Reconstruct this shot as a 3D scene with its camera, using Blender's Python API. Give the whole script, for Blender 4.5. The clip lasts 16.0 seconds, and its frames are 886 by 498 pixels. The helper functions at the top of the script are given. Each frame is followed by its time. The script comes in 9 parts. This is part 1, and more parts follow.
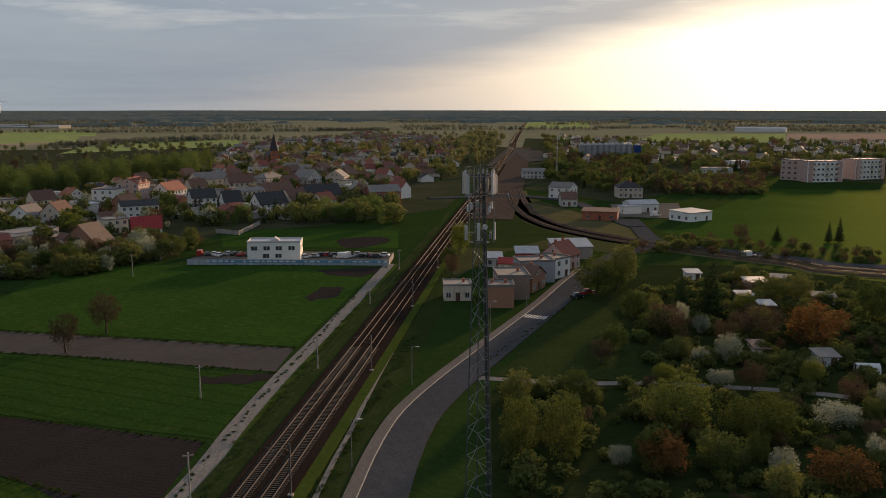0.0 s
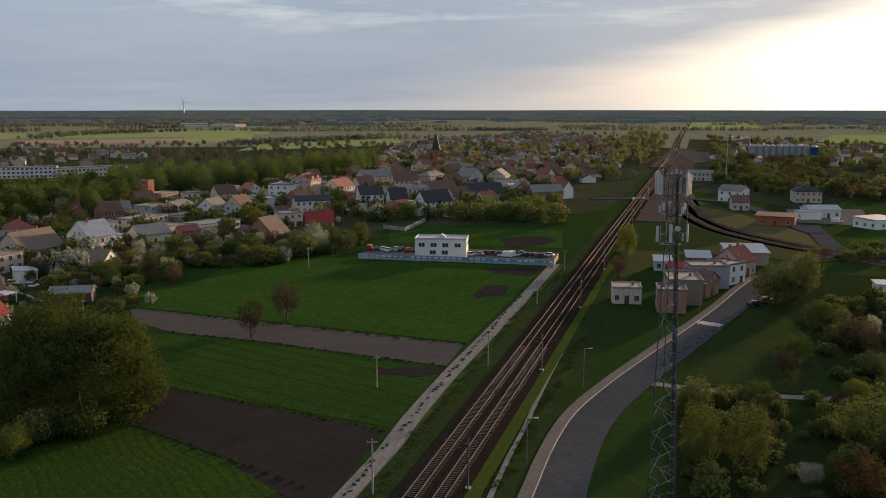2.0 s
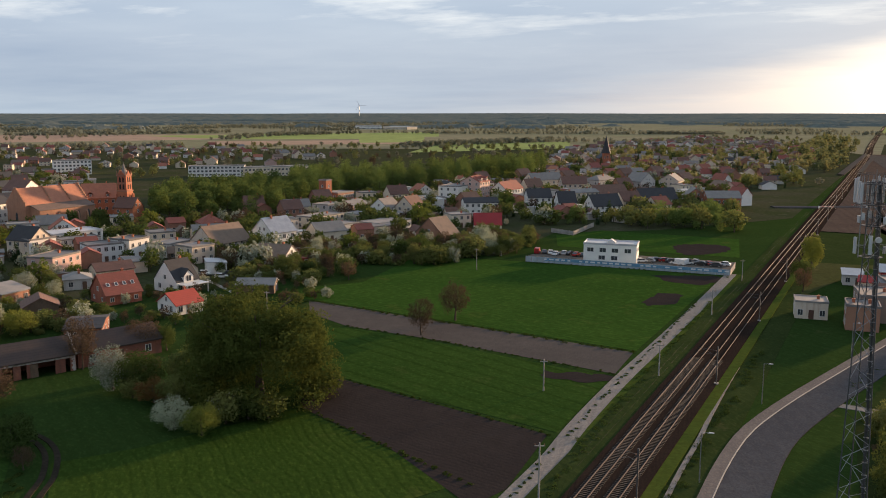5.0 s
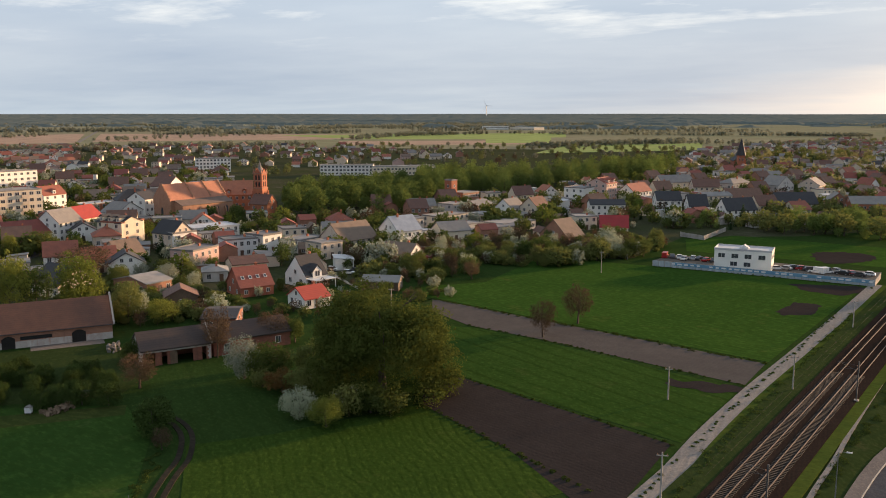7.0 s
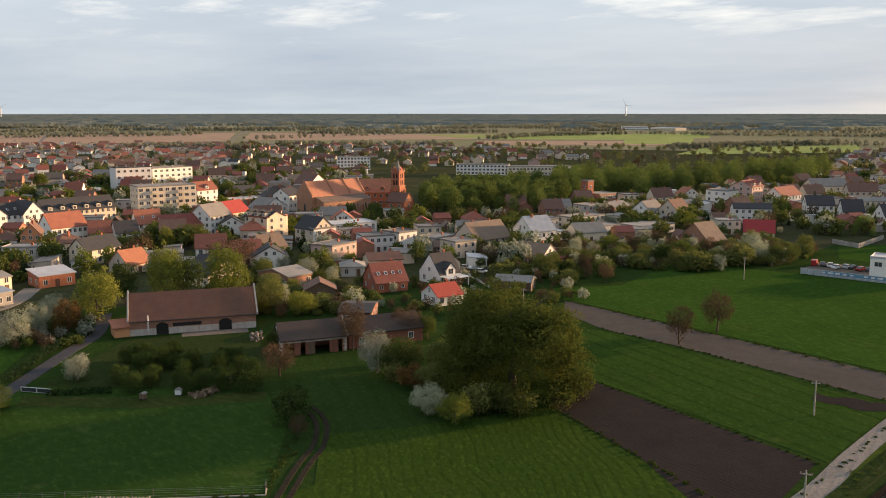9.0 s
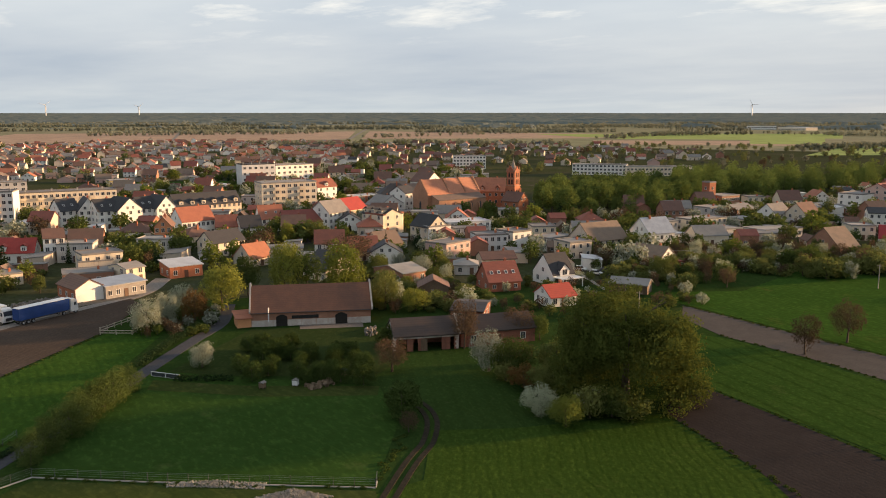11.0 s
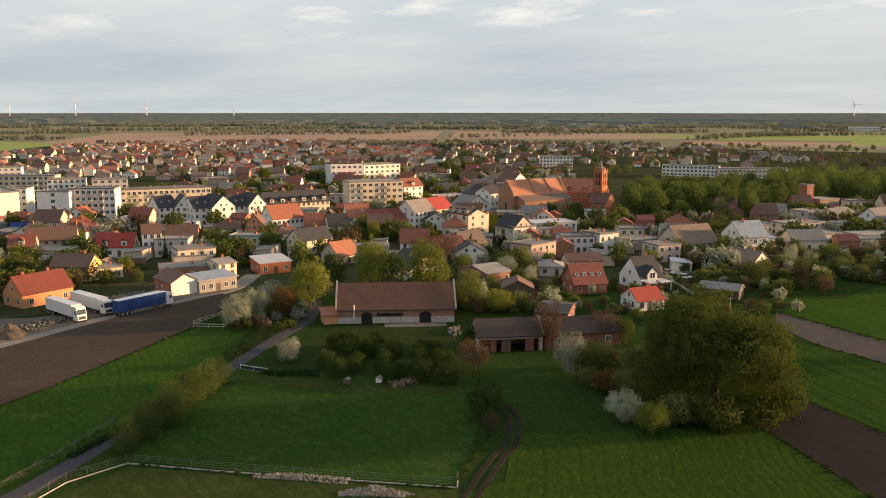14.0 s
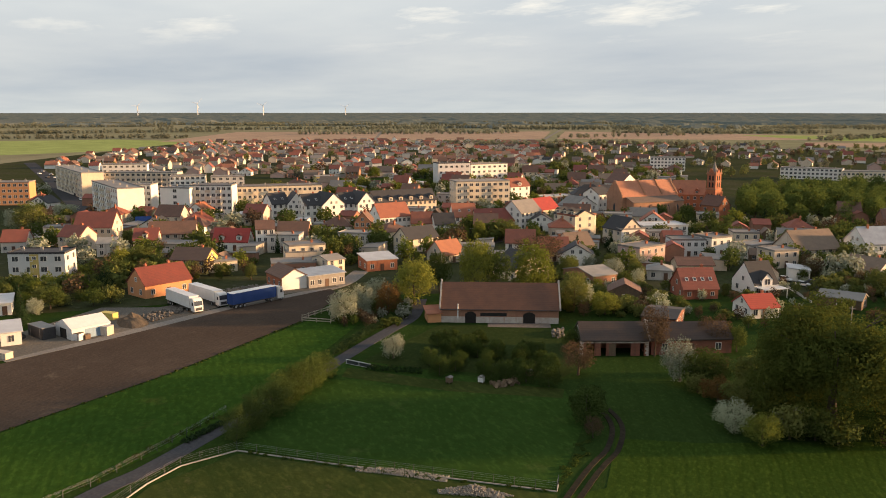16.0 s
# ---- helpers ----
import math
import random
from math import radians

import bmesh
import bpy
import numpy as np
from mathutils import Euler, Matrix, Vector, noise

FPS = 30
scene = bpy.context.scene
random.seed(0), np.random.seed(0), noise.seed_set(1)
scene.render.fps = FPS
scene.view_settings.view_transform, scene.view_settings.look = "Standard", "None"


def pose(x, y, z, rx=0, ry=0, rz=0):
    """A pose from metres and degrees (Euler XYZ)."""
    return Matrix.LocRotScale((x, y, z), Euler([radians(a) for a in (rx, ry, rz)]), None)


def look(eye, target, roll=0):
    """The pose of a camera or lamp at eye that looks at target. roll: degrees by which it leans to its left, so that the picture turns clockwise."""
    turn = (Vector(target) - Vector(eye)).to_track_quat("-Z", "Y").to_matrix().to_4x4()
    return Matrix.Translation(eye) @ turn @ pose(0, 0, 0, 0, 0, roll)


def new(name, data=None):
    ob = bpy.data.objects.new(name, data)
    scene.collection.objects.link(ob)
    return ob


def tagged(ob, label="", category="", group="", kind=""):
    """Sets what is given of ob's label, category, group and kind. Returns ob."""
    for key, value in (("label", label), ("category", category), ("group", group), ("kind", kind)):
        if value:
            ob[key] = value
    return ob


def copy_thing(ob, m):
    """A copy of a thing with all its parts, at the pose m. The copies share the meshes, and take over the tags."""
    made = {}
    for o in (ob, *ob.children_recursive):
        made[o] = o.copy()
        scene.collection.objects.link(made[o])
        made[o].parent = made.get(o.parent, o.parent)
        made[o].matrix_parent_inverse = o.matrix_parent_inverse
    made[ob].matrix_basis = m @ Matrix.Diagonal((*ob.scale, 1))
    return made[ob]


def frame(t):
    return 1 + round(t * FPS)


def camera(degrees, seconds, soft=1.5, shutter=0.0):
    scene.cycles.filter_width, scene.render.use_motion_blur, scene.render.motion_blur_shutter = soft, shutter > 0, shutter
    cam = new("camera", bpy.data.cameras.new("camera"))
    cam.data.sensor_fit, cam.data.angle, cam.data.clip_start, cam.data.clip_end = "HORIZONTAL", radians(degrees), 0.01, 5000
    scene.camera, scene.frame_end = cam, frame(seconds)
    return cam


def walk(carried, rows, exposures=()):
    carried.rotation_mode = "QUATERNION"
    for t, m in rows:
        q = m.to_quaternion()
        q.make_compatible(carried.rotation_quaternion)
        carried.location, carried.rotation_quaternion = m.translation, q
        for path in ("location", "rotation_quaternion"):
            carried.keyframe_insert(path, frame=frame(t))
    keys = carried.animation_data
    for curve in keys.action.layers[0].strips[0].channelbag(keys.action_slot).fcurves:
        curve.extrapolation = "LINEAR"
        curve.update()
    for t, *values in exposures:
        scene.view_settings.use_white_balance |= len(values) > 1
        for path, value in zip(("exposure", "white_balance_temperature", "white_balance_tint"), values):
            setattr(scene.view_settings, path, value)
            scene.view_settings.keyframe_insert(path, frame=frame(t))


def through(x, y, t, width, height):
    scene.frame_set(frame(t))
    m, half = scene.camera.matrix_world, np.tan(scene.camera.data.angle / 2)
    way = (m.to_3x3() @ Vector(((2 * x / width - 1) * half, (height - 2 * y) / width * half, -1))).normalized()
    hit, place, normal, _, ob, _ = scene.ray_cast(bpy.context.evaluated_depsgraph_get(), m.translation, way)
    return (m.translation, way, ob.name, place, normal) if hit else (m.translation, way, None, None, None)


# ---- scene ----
# camera and its path: a drone that hovers and pans
cam = camera(54.84, 16.0, soft=0.95)
PATH = [
    (0.0, pose(0.00, -0.00, 50.00, 80.63, 0, 0.50)),
    (0.5, pose(-0.98, -0.09, 50.02, 80.61, 0, 2.94)),
    (1.0, pose(-2.01, -0.17, 49.98, 80.60, 0, 5.60)),
    (1.5, pose(-3.02, -0.31, 49.91, 80.60, 0, 8.33)),
    (2.0, pose(-3.92, -0.55, 49.84, 80.62, 0, 10.88)),
    (2.5, pose(-4.59, -0.78, 49.83, 80.64, 0, 13.52)),
    (3.0, pose(-4.94, -0.95, 49.87, 80.66, 0, 16.61)),
    (3.5, pose(-5.07, -1.00, 49.88, 80.69, 0, 18.60)),
    (3.7, pose(-5.10, -0.99, 49.88, 80.71, 0, 18.85)),
    (5.8, pose(-5.05, -0.83, 49.70, 80.85, 0, 24.94)),
    (6.0, pose(-5.04, -0.81, 49.71, 80.85, 0, 25.72)),
    (6.5, pose(-5.03, -0.77, 49.74, 80.85, 0, 28.06)),
    (7.0, pose(-5.03, -0.74, 49.73, 80.86, 0, 30.41)),
    (7.5, pose(-5.04, -0.72, 49.71, 80.86, 0, 32.68)),
    (8.0, pose(-5.04, -0.68, 49.68, 80.86, 0, 35.11)),
    (8.5, pose(-5.05, -0.62, 49.64, 80.86, 0, 37.31)),
    (9.0, pose(-5.08, -0.53, 49.62, 80.86, 0, 39.48)),
    (9.5, pose(-5.13, -0.48, 49.63, 80.84, 0, 41.58)),
    (10.0, pose(-5.18, -0.45, 49.66, 80.82, 0, 43.47)),
    (10.2, pose(-5.20, -0.43, 49.66, 80.81, 0, 44.30)),
    (12.3, pose(-5.23, -0.29, 49.60, 80.80, 0, 49.31)),
    (12.5, pose(-5.25, -0.29, 49.62, 80.80, 0, 49.28)),
    (13.0, pose(-5.30, -0.27, 49.66, 80.79, 0, 50.03)),
    (13.5, pose(-5.36, -0.22, 49.66, 80.79, 0, 51.53)),
    (14.0, pose(-5.43, -0.15, 49.64, 80.80, 0, 52.96)),
    (14.5, pose(-5.46, -0.08, 49.62, 80.81, 0, 54.67)),
    (15.0, pose(-5.45, -0.05, 49.61, 80.81, 0, 56.57)),
    (15.5, pose(-5.44, 0.01, 49.64, 80.79, 0, 58.42)),
    (16.0, pose(-5.46, 0.10, 49.64, 80.79, 0, 60.14)),
]
walk(cam, PATH, exposures=[(0.0, -0.27, 6350, 9), (1.5, -0.10, 6150, 9), (3.5, 0.24, 6050, 9), (7.0, 0.57, 6450, 9), (10.0, 0.64, 6850, 9), (16.0, 0.65, 7300, 9)])

# ---- sky and sun ----
SUN_BEARING, SUN_HEIGHT = 27.0, 8.0
sun_dir = Vector((math.sin(radians(SUN_BEARING)) * math.cos(radians(SUN_HEIGHT)),
                  math.cos(radians(SUN_BEARING)) * math.cos(radians(SUN_HEIGHT)), math.sin(radians(SUN_HEIGHT))))
sun = new("sun", bpy.data.lights.new("sun", "SUN"))
sun.data.energy, sun.data.angle, sun.data.color = 7.8, radians(3.0), (1.0, 0.62, 0.35)
sun.matrix_world = look(sun_dir * 100, (0, 0, 0))


class Nodes:
    """A short way to write node trees."""

    def __init__(self, tree):
        self.tree = tree
        tree.nodes.clear()

    def add(self, kind, inputs=None):
        n = self.tree.nodes.new(kind)
        for k, v in (inputs or {}).items():
            if isinstance(v, bpy.types.NodeSocket):
                self.tree.links.new(v, n.inputs[k])
            else:
                n.inputs[k].default_value = v
        return n

    def maths(self, op, a, b=0.0, c=0.0, clamp=False):
        n = self.add("ShaderNodeMath", {0: a, 1: b, 2: c})
        n.operation, n.use_clamp = op, clamp
        return n.outputs[0]

    def vec(self, op, a, b=(0, 0, 0)):
        n = self.add("ShaderNodeVectorMath", {0: a, 1: b})
        n.operation = op
        return n.outputs[1] if op in ("DOT_PRODUCT", "LENGTH") else n.outputs[0]

    def mix(self, f, a, b, blend="MIX"):
        n = self.add("ShaderNodeMix")
        n.data_type, n.blend_type = "RGBA", blend
        for i, v in ((0, f), (6, a), (7, b)):
            if isinstance(v, bpy.types.NodeSocket):
                self.tree.links.new(v, n.inputs[i])
            else:
                n.inputs[i].default_value = v if i == 0 or len(v) == 4 else (*v, 1)
        return n.outputs[2]

    def ramp(self, f, stops):
        n = self.add("ShaderNodeValToRGB", {0: f})
        while len(n.color_ramp.elements) < len(stops):
            n.color_ramp.elements.new(0.5)
        for e, (p, c) in zip(n.color_ramp.elements, stops):
            e.position, e.color = p, (*c, 1) if len(c) == 3 else c
        return n.outputs[0]

    def noise(self, vector, scale, detail=3.0, rough=0.55):
        return self.add("ShaderNodeTexNoise", {"Vector": vector, "Scale": scale, "Detail": detail, "Roughness": rough}).outputs[0]


world = bpy.data.worlds.new("sky")
scene.world = world
world.use_nodes = True
N = Nodes(world.node_tree)
way = N.vec("NORMALIZE", N.add("ShaderNodeTexCoord").outputs["Generated"])
axes = N.add("ShaderNodeSeparateXYZ", {0: way}).outputs
height = N.maths("MAXIMUM", axes[2], 0.0)
toward = N.maths("MAXIMUM", N.vec("DOT_PRODUCT", way, tuple(sun_dir)), 0.0)
blue = N.add("ShaderNodeTexSky")
blue.sky_type, blue.sun_disc, blue.air_density, blue.dust_density = "NISHITA", False, 1.2, 2.0
blue.sun_elevation, blue.sun_rotation = radians(SUN_HEIGHT), radians(SUN_BEARING)
blue = N.mix(1.0, blue.outputs[0], (0.10, 0.10, 0.10), "MULTIPLY")
# the cloud sheet: streaks that run along the horizon, flattened by their distance
spread = N.maths("ADD", height, 0.085)
flat = N.vec("DIVIDE", way, N.add("ShaderNodeCombineXYZ", {0: spread, 1: spread, 2: 1.0}).outputs[0])
streak = N.noise(N.vec("MULTIPLY", flat, (0.30, 0.38, 2.0)), 1.2, 5.0, 0.55)
puff = N.noise(N.vec("MULTIPLY", flat, (0.42, 0.62, 6.0)), 2.0, 6.0, 0.6)
grey = N.ramp(height, [(0.0, (0.45, 0.505, 0.56)), (0.03, (0.385, 0.445, 0.525)), (0.07, (0.40, 0.455, 0.54)), (0.12, (0.445, 0.50, 0.58)), (0.35, (0.41, 0.46, 0.54)), (1.0, (0.40, 0.45, 0.53))])
cloud = N.mix(N.maths("MULTIPLY_ADD", streak, 2.2, -0.6, clamp=True), N.mix(1.0, grey, (0.76, 0.81, 0.88), "MULTIPLY"), N.mix(1.0, grey, (1.12, 1.09, 1.05), "MULTIPLY"))
bright = N.maths("MULTIPLY", N.maths("MULTIPLY_ADD", puff, 5.0, -2.6, clamp=True), N.maths("MULTIPLY_ADD", height, 18.0, -1.1, clamp=True))
cloud = N.mix(bright, cloud, (0.80, 0.79, 0.77))
# a clear, glowing gap under the sheet round the sun
near_sun = N.maths("POWER", toward, 14.0)
wide_sun = N.maths("POWER", toward, 4.0)
edge = N.maths("MULTIPLY_ADD", N.maths("SUBTRACT", puff, 0.5), 0.03, N.maths("SUBTRACT", N.maths("MULTIPLY", N.maths("POWER", toward, 7.0), 0.12), height))
gap = N.maths("MULTIPLY", N.maths("MULTIPLY_ADD", edge, 22.0, 0.35, clamp=True), N.maths("MULTIPLY", wide_sun, 1.4, clamp=True))
glow = N.mix(near_sun, (0.70, 0.59, 0.51), (2.2, 1.95, 1.57))
shown = N.mix(gap, cloud, glow)
shown = N.mix(0.12, shown, blue)
N.add("ShaderNodeOutputWorld", {0: N.add("ShaderNodeBackground", {0: shown, 1: 1.0}).outputs[0]})

# ---- materials ----
def shader(name):
    m = bpy.data.materials.new(name)
    m.use_nodes = True
    return m, Nodes(m.node_tree)


def finish(n, color, rough, bump=None, strength=0.3, dist=0.05, metal=0.0, spec=0.5):
    links = {"Base Color": color, "Roughness": rough, "Metallic": metal, "Specular IOR Level": spec}
    if bump is not None:
        links["Normal"] = n.add("ShaderNodeBump", {"Strength": strength, "Distance": dist, "Height": bump}).outputs[0]
    n.add("ShaderNodeOutputMaterial", {0: n.add("ShaderNodeBsdfPrincipled", links).outputs[0]})


def surface(name, col, col2=None, scale=0.6, fine=7.0, rough=0.85, bump=0.25, rnd=0.0, metal=0.0, rows=0.0, stain=None, spec=0.4):
    """A wall, roof or ground surface: two colours by coarse and fine noise, rows of relief, a shift from object to object."""
    m, n = shader(name)
    tc = n.add("ShaderNodeTexCoord")
    info = n.add("ShaderNodeObjectInfo")
    at = n.vec("ADD", tc.outputs["Object"], n.vec("MULTIPLY", info.outputs["Location"], (1.0, 1.0, 1.0)))
    coarse, small = n.noise(at, scale, 4.0), n.noise(at, fine, 3.0)
    col2 = col2 or tuple(c * 0.75 for c in col)
    f = n.maths("MULTIPLY_ADD", coarse, 2.4, -0.7, clamp=True)
    out = n.mix(f, col, col2)
    out = n.mix(n.maths("MULTIPLY_ADD", small, 0.9, -0.25, clamp=True), out, tuple(c * 0.7 for c in col2))
    if stain:
        drip = n.noise(n.vec("MULTIPLY", at, (1.3, 1.3, 0.18)), 0.9, 4.0)
        out = n.mix(n.maths("MULTIPLY_ADD", drip, 4.0, -2.2, clamp=True), out, stain)
    if rnd:
        hsv = n.add("ShaderNodeHueSaturation", {"Color": out, "Value": n.maths("MULTIPLY_ADD", info.outputs["Random"], rnd, 1.0 - rnd / 2),
                                                "Hue": n.maths("MULTIPLY_ADD", info.outputs["Random"], rnd * 0.06, 0.5 - rnd * 0.03)})
        out = hsv.outputs[0]
    height = small
    if rows:
        z = n.add("ShaderNodeSeparateXYZ", {0: tc.outputs["Object"]}).outputs[2]
        saw = n.maths("FRACT", n.maths("DIVIDE", z, rows))
        out = n.mix(n.maths("MULTIPLY", n.maths("LESS_THAN", saw, 0.22), 0.35), out, tuple(c * 0.35 for c in col))
        height = n.maths("ADD", n.maths("MULTIPLY", small, 0.3), saw)
    finish(n, out, rough, height, bump, 0.04, metal, spec)
    return m


def field(name, col, col2, turn=0.0, row=2.4, amount=0.3, patch=0.03, fine=1.2, bump=0.4, third=None, tight=2.0, blades=1.1, mottle=1.0, sway=1.6, gloss=0.0):
    """Ground in world metres: grass or soil with drilled rows, worn patches and fine mottling."""
    m, n = shader(name)
    at = n.add("ShaderNodeNewGeometry").outputs["Position"]
    turned = n.add("ShaderNodeVectorRotate", {"Vector": at, "Angle": radians(turn)})
    turned.rotation_type = "Z_AXIS"
    turned = turned.outputs[0]
    big, mid, small = n.noise(at, patch, 5.0, 0.6), n.noise(at, patch * 7, 4.0, 0.6), n.noise(at, fine, 4.0, 0.65)
    long = n.noise(n.vec("MULTIPLY", turned, (0.02, 1.0, 1.0)), 0.45, 3.0)
    out = n.mix(n.maths("MULTIPLY_ADD", big, 3.0, -1.0, clamp=True), col, col2)
    out = n.mix(n.maths("MULTIPLY_ADD", mid, 1.6, -0.55, clamp=True), out, tuple((a + b) / 2.6 for a, b in zip(col, col2)))
    if third:
        out = n.mix(n.maths("MULTIPLY_ADD", n.noise(at, patch * 3, 6.0, 0.7), 6.0, -3.6, clamp=True), out, third)
    wobble = n.maths("ADD", n.add("ShaderNodeSeparateXYZ", {0: turned}).outputs[1], n.maths("MULTIPLY", n.noise(at, 0.08 if sway < 3 else 0.018, 2.0), sway))
    line = n.maths("MULTIPLY_ADD", n.maths("SINE", n.maths("MULTIPLY", wobble, 6.283 / row)), 0.5, 0.5)
    line = n.maths("MULTIPLY", n.maths("POWER", line, tight), n.maths("MULTIPLY_ADD", long, 2.4, -0.6, clamp=True))
    out = n.mix(n.maths("MULTIPLY", line, amount), out, tuple(c * 0.45 for c in col))
    blade = n.noise(n.vec("MULTIPLY", turned, (0.6, 1.4, 1.0)), max(fine, 0.7), 6.0, 0.7)
    out = n.mix(n.maths("MULTIPLY_ADD", small, 1.7 * mottle, -0.6 * mottle, clamp=True), out, tuple(c * 0.45 for c in col2))
    # lighter, yellower flecks: low sun through the grass blades, put into the colour
    out = n.mix(n.maths("MULTIPLY_ADD", blade, 3.0 * mottle, -1.5 * mottle, clamp=True), out, tuple(c * blades * k for c, k in zip(col2, (1.12, 1.0, 0.9))))
    relief = n.add("ShaderNodeBump", {"Strength": bump, "Distance": 0.2, "Height": n.maths("ADD", small, n.maths("MULTIPLY", line, -0.25))}).outputs[0]
    body = n.add("ShaderNodeBsdfPrincipled", {"Base Color": out, "Roughness": 1.0, "Specular IOR Level": 0.0, "Normal": relief}).outputs[0]
    if gloss:
        # blades shine where they stand against the light
        shine = n.add("ShaderNodeBsdfAnisotropic", {"Color": (0.24, 0.30, 0.08, 1), "Roughness": 0.62}).outputs[0]
        body = n.add("ShaderNodeMixShader", {0: gloss, 1: body, 2: shine}).outputs[0]
    n.add("ShaderNodeOutputMaterial", {0: body})
    return m


def leafy(name, dark, light, warm=None, through=0.35):
    """Leaves: every clump and every tree differs; light shines through them."""
    m, n = shader(name)
    info, geo = n.add("ShaderNodeObjectInfo"), n.add("ShaderNodeNewGeometry")
    out = n.mix(n.maths("MULTIPLY_ADD", geo.outputs["Random Per Island"], 0.7, 0.15), dark, light)
    if warm:
        patchy = n.noise(geo.outputs["Position"], 0.09, 1.0)
        out = n.mix(n.maths("MULTIPLY_ADD", n.maths("ADD", info.outputs["Random"], n.maths("MULTIPLY", patchy, 1.4)), 1.1, -0.75, clamp=True), out, warm)
    out = n.add("ShaderNodeHueSaturation", {"Color": out, "Value": n.maths("MULTIPLY_ADD", info.outputs["Random"], 0.5, 0.72)}).outputs[0]
    a = n.add("ShaderNodeBsdfPrincipled", {"Base Color": out, "Roughness": 1.0, "Specular IOR Level": 0.0})
    b = n.add("ShaderNodeBsdfTranslucent", {0: out})
    n.add("ShaderNodeOutputMaterial", {0: n.add("ShaderNodeMixShader", {0: through, 1: a.outputs[0], 2: b.outputs[0]}).outputs[0]})
    return m


GRASS = field("meadow_grass", (0.0151, 0.0353, 0.0092), (0.0244, 0.0479, 0.0126), 35, 3.0, 0.25, 0.035, third=(0.060, 0.066, 0.026), blades=1.7, mottle=0.75, gloss=0.03)
GRASS_BRIGHT = field("young_crop", (0.0205, 0.0564, 0.0102), (0.0349, 0.0759, 0.0133), 14, 1.6, 0.25, 0.03, 0.7, third=(0.072, 0.078, 0.020), tight=2.0, blades=1.7, mottle=0.75, gloss=0.03)
PADDOCK = field("paddock_grass", (0.0185, 0.0479, 0.0101), (0.0294, 0.0630, 0.0143), 14, 6.0, 0.05, 0.05, 0.5, third=(0.058, 0.080, 0.024), blades=1.7, mottle=0.75, gloss=0.03)
GRASS_ROWS = field("drilled_crop", (0.0176, 0.0454, 0.0092), (0.0302, 0.0630, 0.0126), 23, 4.2, 0.75, 0.04, third=(0.055, 0.070, 0.020), tight=7.0, blades=1.7, mottle=0.75, gloss=0.03)
GRASS_CURVED = field("young_corn", (0.0193, 0.0437, 0.0076), (0.0344, 0.0613, 0.0109), 48, 1.7, 0.45, 0.03, third=(0.064, 0.075, 0.020), tight=3.0, blades=1.7, sway=30, mottle=0.75, gloss=0.03)
GRASS_DARK = field("rough_grass", (0.0168, 0.0302, 0.0101), (0.0302, 0.0437, 0.0151), 60, 4.0, 0.1, 0.06, third=(0.07, 0.066, 0.030), blades=1.7, mottle=0.75, gloss=0.03)
GRASS_DRY = field("dry_grass", (0.125, 0.105, 0.058), (0.090, 0.085, 0.040), 20, 3.0, 0.15, 0.05, third=(0.12, 0.09, 0.052), blades=1.7, mottle=0.75, gloss=0.03)
VERGE = field("yellow_verge", (0.062, 0.078, 0.015), (0.042, 0.068, 0.015), 0, 2.0, 0.15, 0.12, blades=1.7, mottle=0.75, gloss=0.03)
SOIL = field("ploughed_soil", (0.031, 0.026, 0.0245), (0.040, 0.034, 0.0315), 14, 0.9, 0.12, 0.05, 2.2, 0.25, mottle=0.35)
SOIL_GREY = field("dry_grey_soil", (0.080, 0.072, 0.066), (0.098, 0.088, 0.080), 14, 0.9, 0.12, 0.05, 2.0, 0.25, mottle=0.4)
SOIL_LEFT = field("harrowed_soil", (0.066, 0.050, 0.040), (0.088, 0.068, 0.055), 48, 1.2, 0.15, 0.04, 2.0, 0.3, third=(0.135, 0.105, 0.08), mottle=0.85)
RUT = field("wheel_rut_earth", (0.030, 0.027, 0.021), (0.042, 0.037, 0.028), 0, 2.0, 0.1, 0.2, 1.5, third=(0.035, 0.048, 0.016))
ROUGH_OLIVE = field("rough_yellow_grass", (0.0269, 0.0437, 0.0118), (0.0437, 0.0554, 0.0168), 0, 3.0, 0.1, 0.09, 0.7, third=(0.10, 0.088, 0.04), blades=1.7, mottle=0.75, gloss=0.03)
TRACK_SOIL = field("trodden_earth", (0.085, 0.07, 0.055), (0.12, 0.10, 0.08), 0, 2.0, 0.1, 0.1)
GRAVEL = field("gravel", (0.20, 0.188, 0.172), (0.26, 0.245, 0.225), 84, 1.4, 0.25, 0.15, 2.2)
ASPHALT = field("asphalt", (0.066, 0.068, 0.076), (0.082, 0.084, 0.09), 70, 2.5, 0.12, 0.06, 2.5, 0.15)
PAVING = field("paving", (0.15, 0.135, 0.122), (0.19, 0.168, 0.152), 70, 1.0, 0.15, 0.1, 2.5, 0.15)
PLATFORM = field("worn_platform", (0.085, 0.078, 0.070), (0.11, 0.10, 0.09), 84, 1.5, 0.2, 0.1, 1.5)
BALLAST_OLD = field("old_station_ballast", (0.085, 0.064, 0.052), (0.11, 0.084, 0.068), 84, 3.8, 0.35, 0.06, 1.2, third=(0.05, 0.038, 0.03))
BALLAST = field("ballast", (0.024, 0.018, 0.015), (0.034, 0.025, 0.020), 84, 0.6, 0.25, 0.08, 2.8)
# far ground: base colours lightened well past soil and grass, for distance haze
FARMLAND_HAZED = field("hazed_far_ground", (0.20, 0.215, 0.125), (0.25, 0.235, 0.16), 30, 60.0, 0.2, 0.0025, 0.02, 0.0, third=(0.32, 0.26, 0.19))
